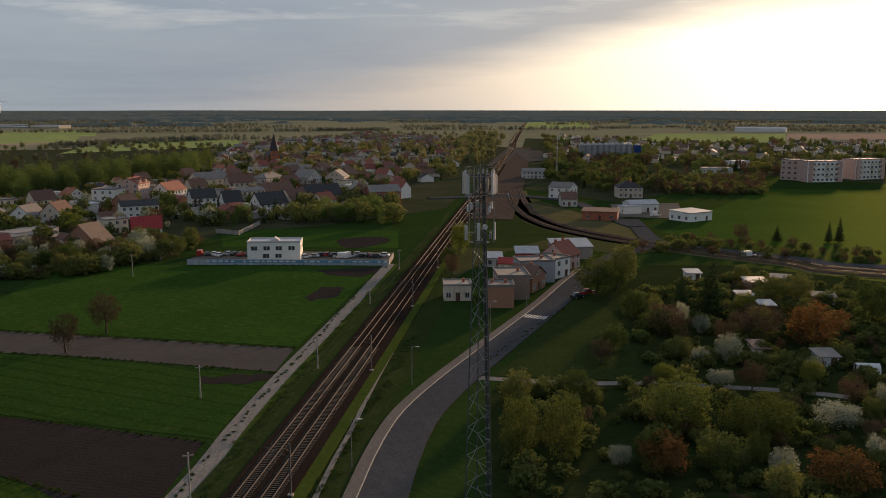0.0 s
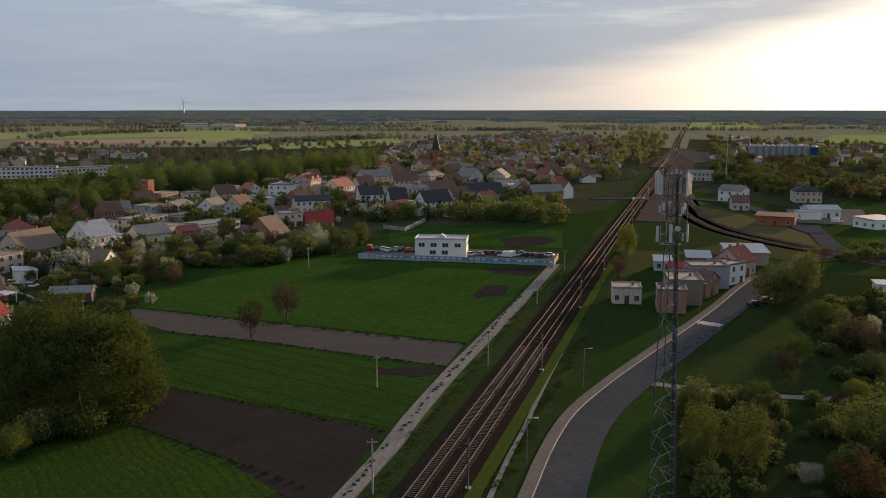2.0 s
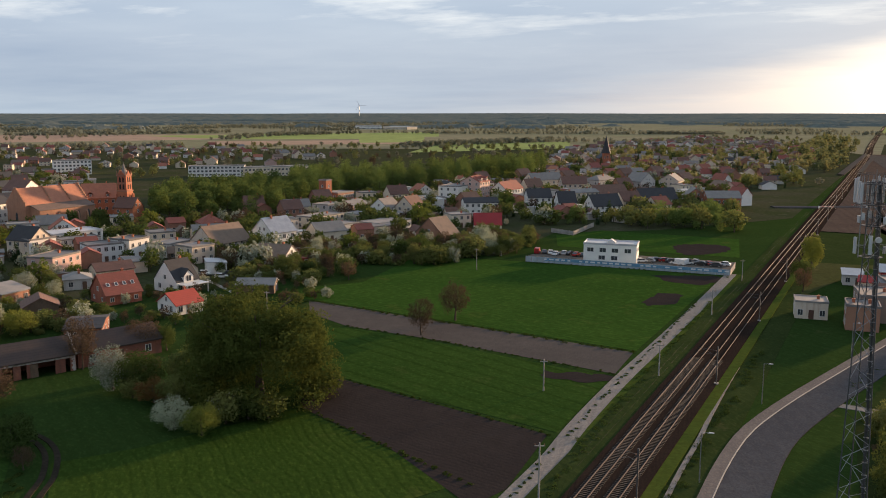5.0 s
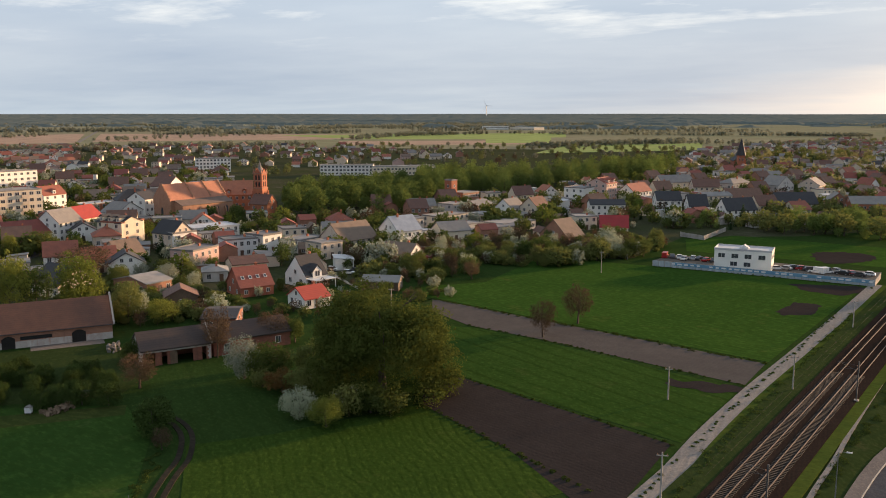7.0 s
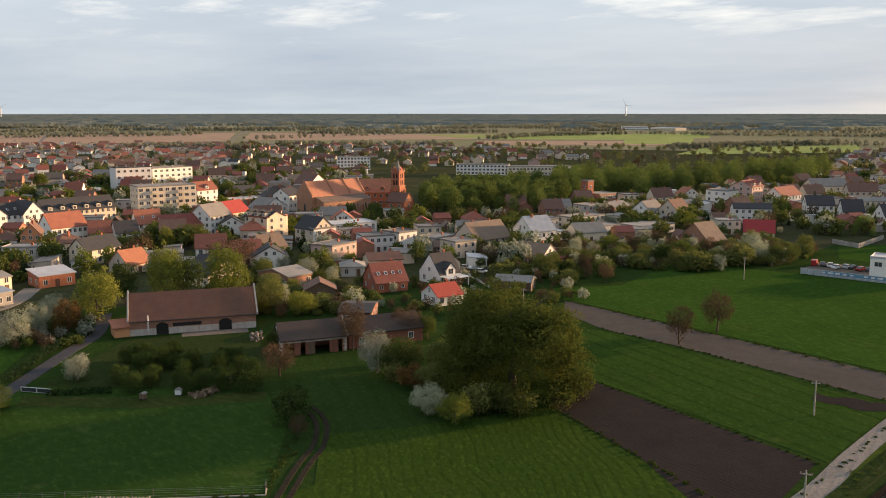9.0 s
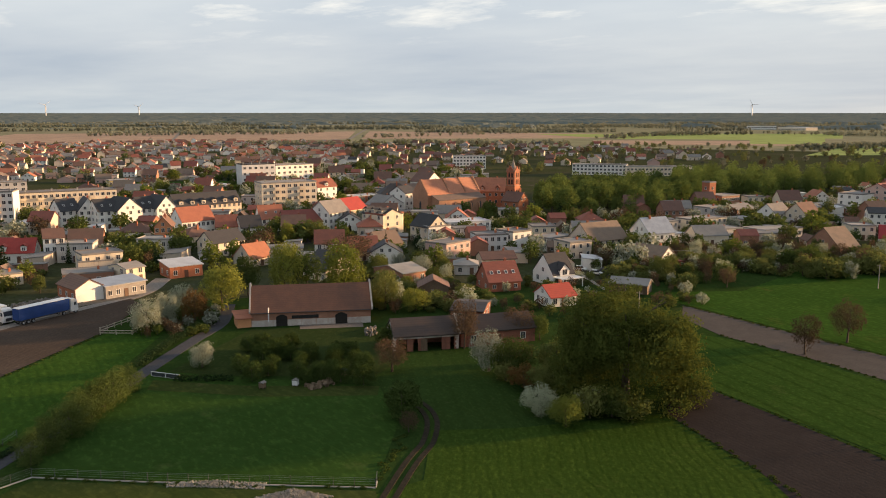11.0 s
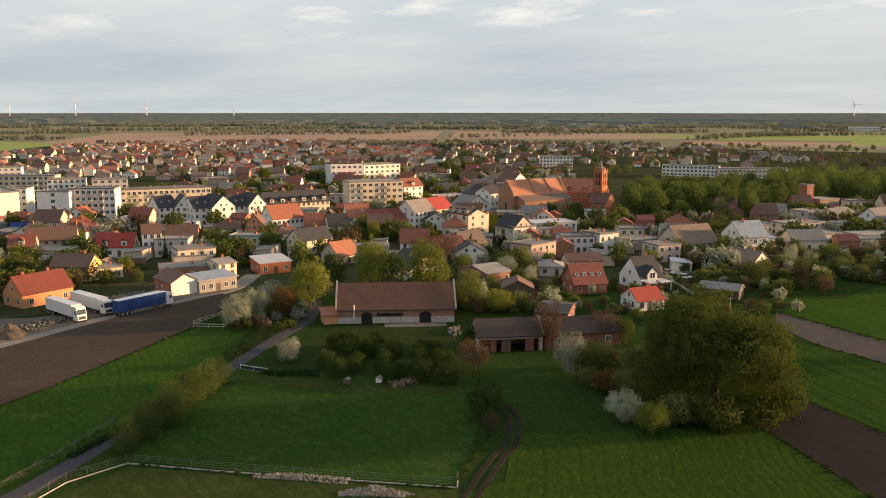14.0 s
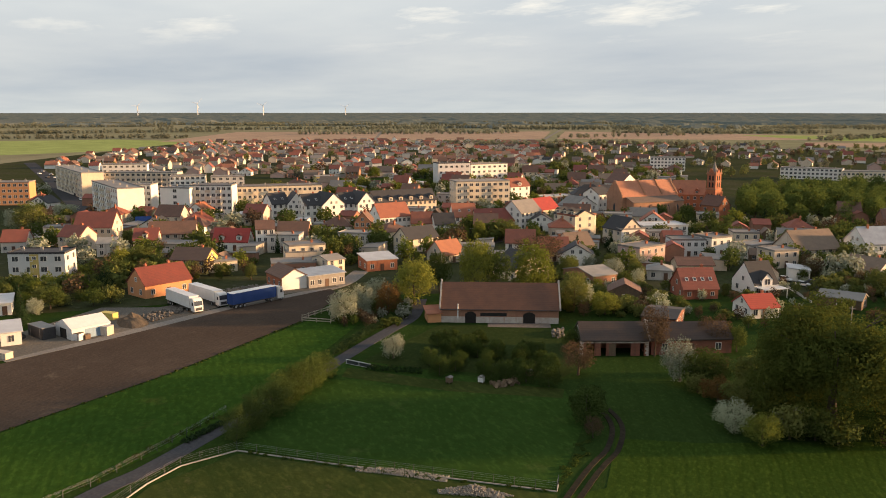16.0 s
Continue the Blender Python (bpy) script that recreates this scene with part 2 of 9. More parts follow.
FAR_SOIL_HAZED = field("hazed_bare_soil", (0.35, 0.255, 0.19), (0.40, 0.30, 0.225), 30, 40.0, 0.1, 0.004, 0.03, 0.0)
FAR_CROP_HAZED = field("hazed_far_crop", (0.25, 0.31, 0.11), (0.31, 0.37, 0.14), 30, 40.0, 0.1, 0.004, 0.03, 0.0)
YARD = field("yard_ground", (0.13, 0.12, 0.105), (0.17, 0.155, 0.135), 20, 3.0, 0.1, 0.05, 1.5)
GARDEN = field("garden_ground", (0.018, 0.034, 0.010), (0.032, 0.042, 0.015), 10, 6.0, 0.1, 0.05, 0.9, third=(0.075, 0.064, 0.044))
TOWN = field("town_ground", (0.072, 0.068, 0.046), (0.042, 0.055, 0.022), 10, 8.0, 0.05, 0.035, 0.6, 0.2, third=(0.14, 0.125, 0.105))
OLIVE = field("olive_grass", (0.068, 0.066, 0.030), (0.050, 0.056, 0.022), 40, 4.0, 0.1, 0.05, 0.8, third=(0.12, 0.10, 0.058), blades=1.7, mottle=0.75, gloss=0.03)

def plaster(name, col, stain=None):
    return surface(name, col, tuple(c * 0.88 for c in col), 0.35, 5.0, 0.9, 0.12, 0.18, stain=stain)


def tiles(name, col, col2=None, rnd=0.25):
    return surface(name, col, col2, 0.5, 3.0, 0.8, 0.5, rnd, rows=0.34)


WHITE = plaster("white_render", (0.78, 0.76, 0.71))
CREAM = plaster("cream_render", (0.66, 0.57, 0.44), (0.48, 0.36, 0.28))
BEIGE = plaster("beige_render", (0.60, 0.51, 0.41), (0.36, 0.25, 0.20))
GREY = plaster("grey_render", (0.54, 0.51, 0.475), (0.31, 0.29, 0.27))
PINK = plaster("pink_render", (0.52, 0.36, 0.31))
YELLOW = plaster("yellow_render", (0.52, 0.42, 0.14))
ORANGE = plaster("orange_render", (0.58, 0.27, 0.13))
PALE_GREY = plaster("pale_grey_render", (0.60, 0.60, 0.59))
BROWN = plaster("brown_render", (0.34, 0.18, 0.115))
BRICK = surface("red_brick", (0.42, 0.15, 0.08), (0.33, 0.115, 0.065), 0.5, 6.0, 0.9, 0.3, 0.15, rows=0.30, stain=(0.16, 0.06, 0.045))
BRICK_OLD = surface("dark_old_brick", (0.27, 0.105, 0.066), (0.19, 0.078, 0.052), 0.6, 6.0, 0.9, 0.3, 0.15, rows=0.30, stain=(0.10, 0.06, 0.045))
BRICK_PALE = surface("pale_brick", (0.35, 0.185, 0.12), (0.28, 0.14, 0.095), 0.5, 6.0, 0.9, 0.3, 0.2, rows=0.30, stain=(0.20, 0.11, 0.08))
ROOF_RED = tiles("red_roof_tiles", (0.27, 0.082, 0.054), (0.20, 0.066, 0.048))
ROOF_BRIGHT = tiles("bright_red_roof", (0.36, 0.045, 0.036), (0.28, 0.038, 0.032))
ROOF_ORANGE = tiles("orange_roof_tiles", (0.38, 0.145, 0.080), (0.29, 0.11, 0.066))
ROOF_BROWN = tiles("brown_roof_tiles", (0.17, 0.090, 0.064), (0.125, 0.07, 0.052))
ROOF_GREY = tiles("grey_roof", (0.17, 0.163, 0.155), (0.23, 0.21, 0.19))
ROOF_DARK = tiles("anthracite_roof", (0.032, 0.033, 0.038), (0.042, 0.042, 0.045))
ROOF_OLD = tiles("weathered_roof", (0.21, 0.145, 0.105), (0.15, 0.11, 0.085))
ROOF_FELT = surface("roofing_felt", (0.15, 0.147, 0.142), (0.24, 0.225, 0.21), 0.3, 3.0, 0.85, 0.2, 0.5)
ROOF_PALE = surface("pale_sheet_roof", (0.50, 0.51, 0.52), (0.38, 0.38, 0.39), 0.3, 3.0, 0.5, 0.1, 0.2)
ROOF_ZINC = surface("zinc_roof", (0.42, 0.44, 0.46), (0.30, 0.31, 0.33), 0.4, 4.0, 0.42, 0.15, 0.1, metal=0.6)
TIMBER = surface("weathered_timber", (0.16, 0.105, 0.065), (0.10, 0.07, 0.048), 1.5, 12.0, 0.85, 0.4, 0.3)
CONCRETE = surface("concrete", (0.36, 0.34, 0.31), (0.26, 0.245, 0.225), 0.8, 9.0, 0.9, 0.3, 0.2, stain=(0.20, 0.185, 0.165))
STEEL = surface("galvanised_steel", (0.36, 0.37, 0.38), (0.26, 0.265, 0.27), 2.0, 20.0, 0.45, 0.1, 0.1, metal=0.7)
DARK_STEEL = surface("dark_steel", (0.07, 0.07, 0.075), (0.05, 0.05, 0.055), 2.0, 20.0, 0.5, 0.1, 0.1, metal=0.4)
RAIL_STEEL = surface("worn_rail_steel", (0.115, 0.092, 0.08), (0.085, 0.066, 0.057), 1.0, 10.0, 0.7, 0.05, 0.0, spec=0.25)
WHITE_PLASTIC = surface("dull_white_plastic", (0.52, 0.52, 0.52), (0.44, 0.44, 0.44), 2.0, 20.0, 0.4, 0.02, 0.05)
FRAME = surface("window_frame_paint", (0.66, 0.64, 0.60), (0.55, 0.53, 0.50), 2.0, 20.0, 0.5, 0.02, 0.2)
GLASS = surface("window_glass", (0.040, 0.045, 0.052), (0.065, 0.07, 0.078), 0.8, 2.0, 0.06, 0.0, 0.3, spec=0.8)
DOOR_BROWN = surface("door_wood", (0.12, 0.06, 0.035), (0.09, 0.045, 0.03), 1.0, 14.0, 0.6, 0.2, 0.4)
BLACK = surface("dark_opening", (0.012, 0.011, 0.010), (0.02, 0.018, 0.016), 1.0, 5.0, 0.95, 0.1)
BARK = surface("bark", (0.075, 0.055, 0.04), (0.05, 0.038, 0.028), 2.0, 14.0, 0.95, 0.6, 0.2)
PAINT_BLUE = surface("blue_tarpaulin", (0.025, 0.06, 0.20), (0.02, 0.05, 0.16), 0.6, 6.0, 0.8, 0.15, 0.1, spec=0.1)
PAINT_WHITE = surface("white_paint", (0.70, 0.70, 0.69), (0.62, 0.62, 0.61), 0.8, 8.0, 0.35, 0.05, 0.1)
PAINT_BLACK = surface("black_paint", (0.02, 0.02, 0.022), (0.03, 0.03, 0.032), 0.8, 8.0, 0.25, 0.02, 0.1)
PAINT_SILVER = surface("silver_paint", (0.38, 0.39, 0.40), (0.33, 0.34, 0.35), 0.8, 8.0, 0.3, 0.02, 0.1, metal=0.4)
PAINT_RED = surface("red_paint", (0.33, 0.02, 0.02), (0.27, 0.02, 0.02), 0.8, 8.0, 0.3, 0.02, 0.1)
TYRE = surface("tyre_rubber", (0.02, 0.02, 0.02), (0.03, 0.03, 0.03), 2.0, 20.0, 0.9, 0.2)
FENCE_BLUE = surface("grey_blue_panel", (0.36, 0.40, 0.42), (0.28, 0.33, 0.36), 0.4, 5.0, 0.6, 0.1, 0.1, stain=(0.5, 0.55, 0.58))
STONE = surface("pale_stone", (0.25, 0.225, 0.195), (0.16, 0.145, 0.125), 1.2, 9.0, 0.9, 0.4, 0.5)
LINE_PAINT = surface("road_paint", (0.60, 0.59, 0.56), (0.42, 0.41, 0.39), 1.2, 9.0, 0.7, 0.1)
ROOF_MAROON = tiles("maroon_roof_tiles", (0.17, 0.035, 0.026), (0.125, 0.03, 0.024), 0.1)
LEAF_OAK = leafy("oak_leaves", (0.050, 0.068, 0.016), (0.078, 0.092, 0.022), through=0.30)
LEAF_GREEN = leafy("green_leaves", (0.048, 0.080, 0.022), (0.104, 0.142, 0.038), (0.125, 0.135, 0.042), 0.35)
LEAF_LIME = leafy("lime_leaves", (0.068, 0.108, 0.030), (0.165, 0.205, 0.056), None, 0.35)
LEAF_WILLOW = leafy("willow_leaves", (0.052, 0.080, 0.022), (0.095, 0.125, 0.036), None, 0.3)
LEAF_DEEP = leafy("deep_green_leaves", (0.030, 0.050, 0.014), (0.056, 0.082, 0.022), None, 0.2)
LEAF_YELLOW = leafy("yellow_green_leaves", (0.080, 0.122, 0.022), (0.158, 0.198, 0.042), (0.165, 0.178, 0.038))
LEAF_OLIVE = leafy("olive_leaves", (0.062, 0.084, 0.021), (0.128, 0.148, 0.037), None, 0.38)
LEAF_DARK = leafy("needles", (0.014, 0.032, 0.013), (0.036, 0.058, 0.025))
LEAF_RUST = leafy("rusty_buds", (0.066, 0.050, 0.033), (0.108, 0.080, 0.050), (0.11, 0.074, 0.044), 0.2)
LEAF_ORANGE = leafy("rust_orange_leaves", (0.10, 0.062, 0.026), (0.165, 0.098, 0.038), (0.16, 0.085, 0.030))
BLOSSOM = leafy("white_blossom", (0.09, 0.13, 0.045), (0.56, 0.57, 0.50), (0.30, 0.32, 0.22), 0.3)
# leaves for distant trees, greyed and lightened in colour to stand for haze
LEAF_FAR_HAZED = leafy("hazed_wood_leaves", (0.155, 0.17, 0.125), (0.20, 0.205, 0.15), None, 0.4)
LEAF_GREEN_HAZED = leafy("hazed_green_leaves", (0.10, 0.135, 0.052), (0.175, 0.205, 0.078), (0.20, 0.185, 0.08))
LEAF_TUFT = leafy("grass_tufts", (0.030, 0.052, 0.012), (0.064, 0.088, 0.022), None, 0.2)

# ---- builders ----
def mesh_of(bm, *mats):
    me = bpy.data.meshes.new("mesh")
    bm.to_mesh(me)
    bm.free()
    for m in mats:
        me.materials.append(m)
    return me


def part(name, bm, material, parent=None, label="", at=None):
    mats = material if isinstance(material, (list, tuple)) else [material]
    ob = new(name, bm if isinstance(bm, bpy.types.Mesh) else mesh_of(bm, *mats))
    if parent is not None:
        ob.parent = parent
    if at is not None:
        ob.matrix_basis = at
    return tagged(ob, label)


def thing(name, label, category, m, group="", kind=""):
    ob = new(name)
    ob.empty_display_size = 0.5
    ob.matrix_basis = m
    return tagged(ob, label, category, group, kind)


def quad_box(bm, x0, y0, z0, x1, y1, z1, mi=0):
    v = [bm.verts.new(p) for p in ((x0, y0, z0), (x1, y0, z0), (x1, y1, z0), (x0, y1, z0), (x0, y0, z1), (x1, y0, z1), (x1, y1, z1), (x0, y1, z1))]
    for f in ((0, 3, 2, 1), (4, 5, 6, 7), (0, 1, 5, 4), (1, 2, 6, 5), (2, 3, 7, 6), (3, 0, 4, 7)):
        bm.faces.new([v[i] for i in f]).material_index = mi
    return v


def box(x0, y0, z0, x1, y1, z1):
    bm = bmesh.new()
    quad_box(bm, x0, y0, z0, x1, y1, z1)
    return bm


def prism(profile, a, b, axis="y", bm=None, mi=0):
    """A closed profile drawn across the axis and pulled from a to b. For y the profile is (x, z), for x it is (y, z)."""
    bm = bm or bmesh.new()
    put = (lambda p, s: (p[0], s, p[1])) if axis == "y" else (lambda p, s: (s, p[0], p[1])) if axis == "x" else (lambda p, s: (p[0], p[1], s))
    lo, hi = [bm.verts.new(put(p, a)) for p in profile], [bm.verts.new(put(p, b)) for p in profile]
    n = len(profile)
    faces = [bm.faces.new(lo), bm.faces.new(hi[::-1])] + [bm.faces.new((lo[i], hi[i], hi[(i + 1) % n], lo[(i + 1) % n])) for i in range(n)]
    for f in faces:
        f.material_index = mi
    bmesh.ops.recalc_face_normals(bm, faces=faces)
    return bm


def tube(bm, p, q, r0, r1=None, sides=6, mi=0):
    p, q = Vector(p), Vector(q)
    r1 = r0 if r1 is None else r1
    d = (q - p).normalized()
    a = d.orthogonal().normalized()
    b = d.cross(a)
    ring = lambda c, r: [bm.verts.new(c + (a * math.cos(t) + b * math.sin(t)) * r) for t in [i * 2 * math.pi / sides for i in range(sides)]]
    lo, hi = ring(p, r0), ring(q, r1)
    for i in range(sides):
        bm.faces.new((lo[i], lo[(i + 1) % sides], hi[(i + 1) % sides], hi[i])).material_index = mi
    bm.faces.new(lo[::-1]).material_index = mi
    bm.faces.new(hi).material_index = mi
    return bm


TAKEN = {}


def taken(x, y, turn, w, d):
    """Keeps a footprint free of scattered houses and trees."""
    c, s = math.cos(radians(turn)), math.sin(radians(turn))
    n, k = max(1, round(w / 6)), max(1, round(d / 6))
    for i in range(n):
        for j in range(k):
            u, v = -w / 2 + w * (i + 0.5) / n, d * (j + 0.5) / k
            p = (x + c * u - s * v, y + s * u + c * v, max(w / n, d / k) * 0.6)
            TAKEN.setdefault((p[0] // 25, p[1] // 25), []).append(p)


def free(x, y, r):
    for i in (-1, 0, 1):
        for j in (-1, 0, 1):
            for a, b, q in TAKEN.get((x // 25 + i, y // 25 + j), ()):
                if (x - a) ** 2 + (y - b) ** 2 <= (r + q) ** 2:
                    return False
    return True


def inside(x, y, poly):
    hit = False
    for (ax, ay), (bx, by) in zip(poly, poly[1:] + poly[:1]):
        if (ay > y) != (by > y) and x < (bx - ax) * (y - ay) / (by - ay) + ax:
            hit = not hit
    return hit


def spots(poly, count, gap, seed, clear=0.0, tries=40):
    """Up to count places in a polygon, at least gap apart and clear of footprints."""
    rng = random.Random(seed)
    xs, ys, out = [p[0] for p in poly], [p[1] for p in poly], []
    grid = {}
    for _ in range(count * tries):
        x, y = rng.uniform(min(xs), max(xs)), rng.uniform(min(ys), max(ys))
        if not inside(x, y, poly):
            continue
        cell = (int(x // gap), int(y // gap))
        near = [p for i in (-1, 0, 1) for j in (-1, 0, 1) for p in grid.get((cell[0] + i, cell[1] + j), ())]
        if any((x - a) ** 2 + (y - b) ** 2 < gap * gap for a, b in near) or not free(x, y, clear):
            continue
        grid.setdefault(cell, []).append((x, y))
        out.append((x, y))
        if len(out) == count:
            break
    return out


# -- windows, doors and chimneys share their meshes
WINDOWS = {}


def window_mesh(w, h, bars=1, frame_mat=None):
    """One closed body: a proud frame with a sill, and panes set back in it."""
    key = (w, h, bars, frame_mat)
    if key not in WINDOWS:
        bm, f = bmesh.new(), 0.09
        put = lambda pts, y: [bm.verts.new((x, y, z)) for x, z in pts]
        n = bars + 1
        pw = (w - 0.07 * bars) / n
        back = put([(-w / 2 - f, -f), (w / 2 + f, -f), (w / 2 + f, h + f), (-w / 2 - f, h + f)], 0.03)
        front = put([(-w / 2 - f, -f), (w / 2 + f, -f), (w / 2 + f, h + f), (-w / 2 - f, h + f)], -0.07)
        for i in range(4):
            bm.faces.new((back[i], back[(i + 1) % 4], front[(i + 1) % 4], front[i]))
        panes = []
        for i in range(n):
            x = -w / 2 + i * (pw + 0.07)
            ring = put([(x, 0), (x + pw, 0), (x + pw, h), (x, h)], -0.07)
            deep = put([(x, 0), (x + pw, 0), (x + pw, h), (x, h)], -0.01)
            for k in range(4):
                bm.faces.new((ring[k], ring[(k + 1) % 4], deep[(k + 1) % 4], deep[k]))
            bm.faces.new(deep).material_index = 1
            panes.append(ring)
        first, last = panes[0], panes[-1]
        bm.faces.new((front[0], first[0], first[3], front[3]))
        bm.faces.new((front[1], front[2], last[2], last[1]))
        low = [front[0], front[1]] + [v for r in panes[::-1] for v in (r[1], r[0])]
        high = [front[2], front[3]] + [v for r in panes for v in (r[3], r[2])]
        bm.faces.new(low)
        bm.faces.new(high)
        for p, q in zip(panes, panes[1:]):
            bm.faces.new((p[1], q[0], q[3], p[2]))
        bmesh.ops.recalc_face_normals(bm, faces=bm.faces[:])
        WINDOWS[key] = mesh_of(bm, frame_mat or FRAME, GLASS)
    return WINDOWS[key]


def window(parent, x, y, z, turn, w=1.2, h=1.4, bars=1, name="window", frame_mat=None):
    return part(name, window_mesh(w, h, bars, frame_mat), None, parent, at=pose(x, y, z, 0, 0, turn))


def door(parent, x, y, z, turn, w=1.0, h=2.1, material=None):
    key = ("door", w, h, material)
    if key not in WINDOWS:
        bm = bmesh.new()
        quad_box(bm, -w / 2, -0.05, 0, w / 2, 0.02, h)
        for s in (-1, 1):
            quad_box(bm, s * (w / 2 + 0.04) - 0.05, -0.08, 0, s * (w / 2 + 0.04) + 0.05, 0.02, h + 0.1)
        quad_box(bm, -w / 2, -0.08, h, w / 2, 0.02, h + 0.1)
        WINDOWS[key] = mesh_of(bm, material or DOOR_BROWN)
    return part("door", WINDOWS[key], None, parent, at=pose(x, y, z, 0, 0, turn))


def chimney(parent, x, y, z, h=1.6, material=None):
    key = ("chimney", h, material)
    if key not in WINDOWS:
        bm = bmesh.new()
        quad_box(bm, -0.32, -0.32, -1.2, 0.32, 0.32, h)
        quad_box(bm, -0.40, -0.40, h, 0.40, 0.40, h + 0.12)
        tube(bm, (0, 0, h + 0.12), (0, 0, h + 0.45), 0.12, 0.10)
        WINDOWS[key] = mesh_of(bm, material or BRICK)
    return part("chimney", WINDOWS[key], None, parent, at=pose(x, y, z))


def roof_slab(w, d, h, rise, style, over=0.4, thick=0.22):
    """A roof over x -w/2..w/2, y 0..d with its eaves at h. gx: ridge along x; gy: ridge along y; hip; flat; mono: falls to the front."""
    bm = bmesh.new()
    if style == "gx":
        s = rise / (d / 2)
        y0, y1, ze = -over, d + over, h - over * s
        prism([(y0, ze), (d / 2, h + rise), (y1, ze), (y1, ze + thick), (d / 2, h + rise + thick * 1.2), (y0, ze + thick)], -w / 2 - over * 0.7, w / 2 + over * 0.7, "x", bm)
    elif style == "gy":
        s = rise / (w / 2)
        x0, x1, ze = -w / 2 - over, w / 2 + over, h - over * s
        prism([(x0, ze), (0, h + rise), (x1, ze), (x1, ze + thick), (0, h + rise + thick * 1.2), (x0, ze + thick)], -over * 0.7, d + over * 0.7, "y", bm)
    elif style == "hip":
        x0, x1, y0, y1 = -w / 2 - over, w / 2 + over, -over, d + over
        run = min(w, d) / 2 + over
        a = [bm.verts.new(p) for p in ((x0, y0, h - 0.1), (x1, y0, h - 0.1), (x1, y1, h - 0.1), (x0, y1, h - 0.1))]
        b = [bm.verts.new(p) for p in ((x0, y0, h + 0.12), (x1, y0, h + 0.12), (x1, y1, h + 0.12), (x0, y1, h + 0.12))]
        if w >= d:
            r = [bm.verts.new((x0 + run, d / 2, h + rise)), bm.verts.new((x1 - run + 0.01, d / 2, h + rise))]
            tops = [(b[0], b[1], r[1], r[0]), (b[1], b[2], r[1]), (b[2], b[3], r[0], r[1]), (b[3], b[0], r[0])]
        else:
            r = [bm.verts.new((0, y0 + run, h + rise)), bm.verts.new((0, y1 - run + 0.01, h + rise))]
            tops = [(b[0], b[1], r[0]), (b[1], b[2], r[1], r[0]), (b[2], b[3], r[1]), (b[3], b[0], r[0], r[1])]
        for f in tops + [(a[3], a[2], a[1], a[0])] + [(a[i], a[(i + 1) % 4], b[(i + 1) % 4], b[i]) for i in range(4)]:
            bm.faces.new(f)
    elif style == "mono":
        ze = h - 0.05
        prism([(-over, ze), (d + over, ze + rise), (d + over, ze + rise + thick), (-over, ze + thick)], -w / 2 - over, w / 2 + over, "x", bm)
    else:
        quad_box(bm, -w / 2 - 0.12, -0.12, h, w / 2 + 0.12, d + 0.12, h + 0.25)
        if rise > 0:
            for x0, y0, x1, y1 in ((-w / 2 - 0.12, -0.12, w / 2 + 0.12, 0.12), (-w / 2 - 0.12, d - 0.12, w / 2 + 0.12, d + 0.12), (-w / 2 - 0.12, 0.12, -w / 2 + 0.12, d - 0.12), (w / 2 - 0.12, 0.12, w / 2 + 0.12, d - 0.12)):
                quad_box(bm, x0, y0, h + 0.25, x1, y1, h + 0.25 + rise)
    return bm


def wall_body(w, d, h, rise, style, z0=-0.5):
    if style == "gx":
        return prism([(0, z0), (d, z0), (d, h), (d / 2, h + rise - 0.02), (0, h)], -w / 2, w / 2, "x")
    if style == "gy":
        return prism([(-w / 2, z0), (w / 2, z0), (w / 2, h), (0, h + rise - 0.02), (-w / 2, h)], 0, d, "y")
    if style == "mono":
        return prism([(0, z0), (d, z0), (d, h + rise - 0.05), (0, h - 0.05)], -w / 2, w / 2, "x")
    return box(-w / 2, 0, z0, w / 2, d, h)


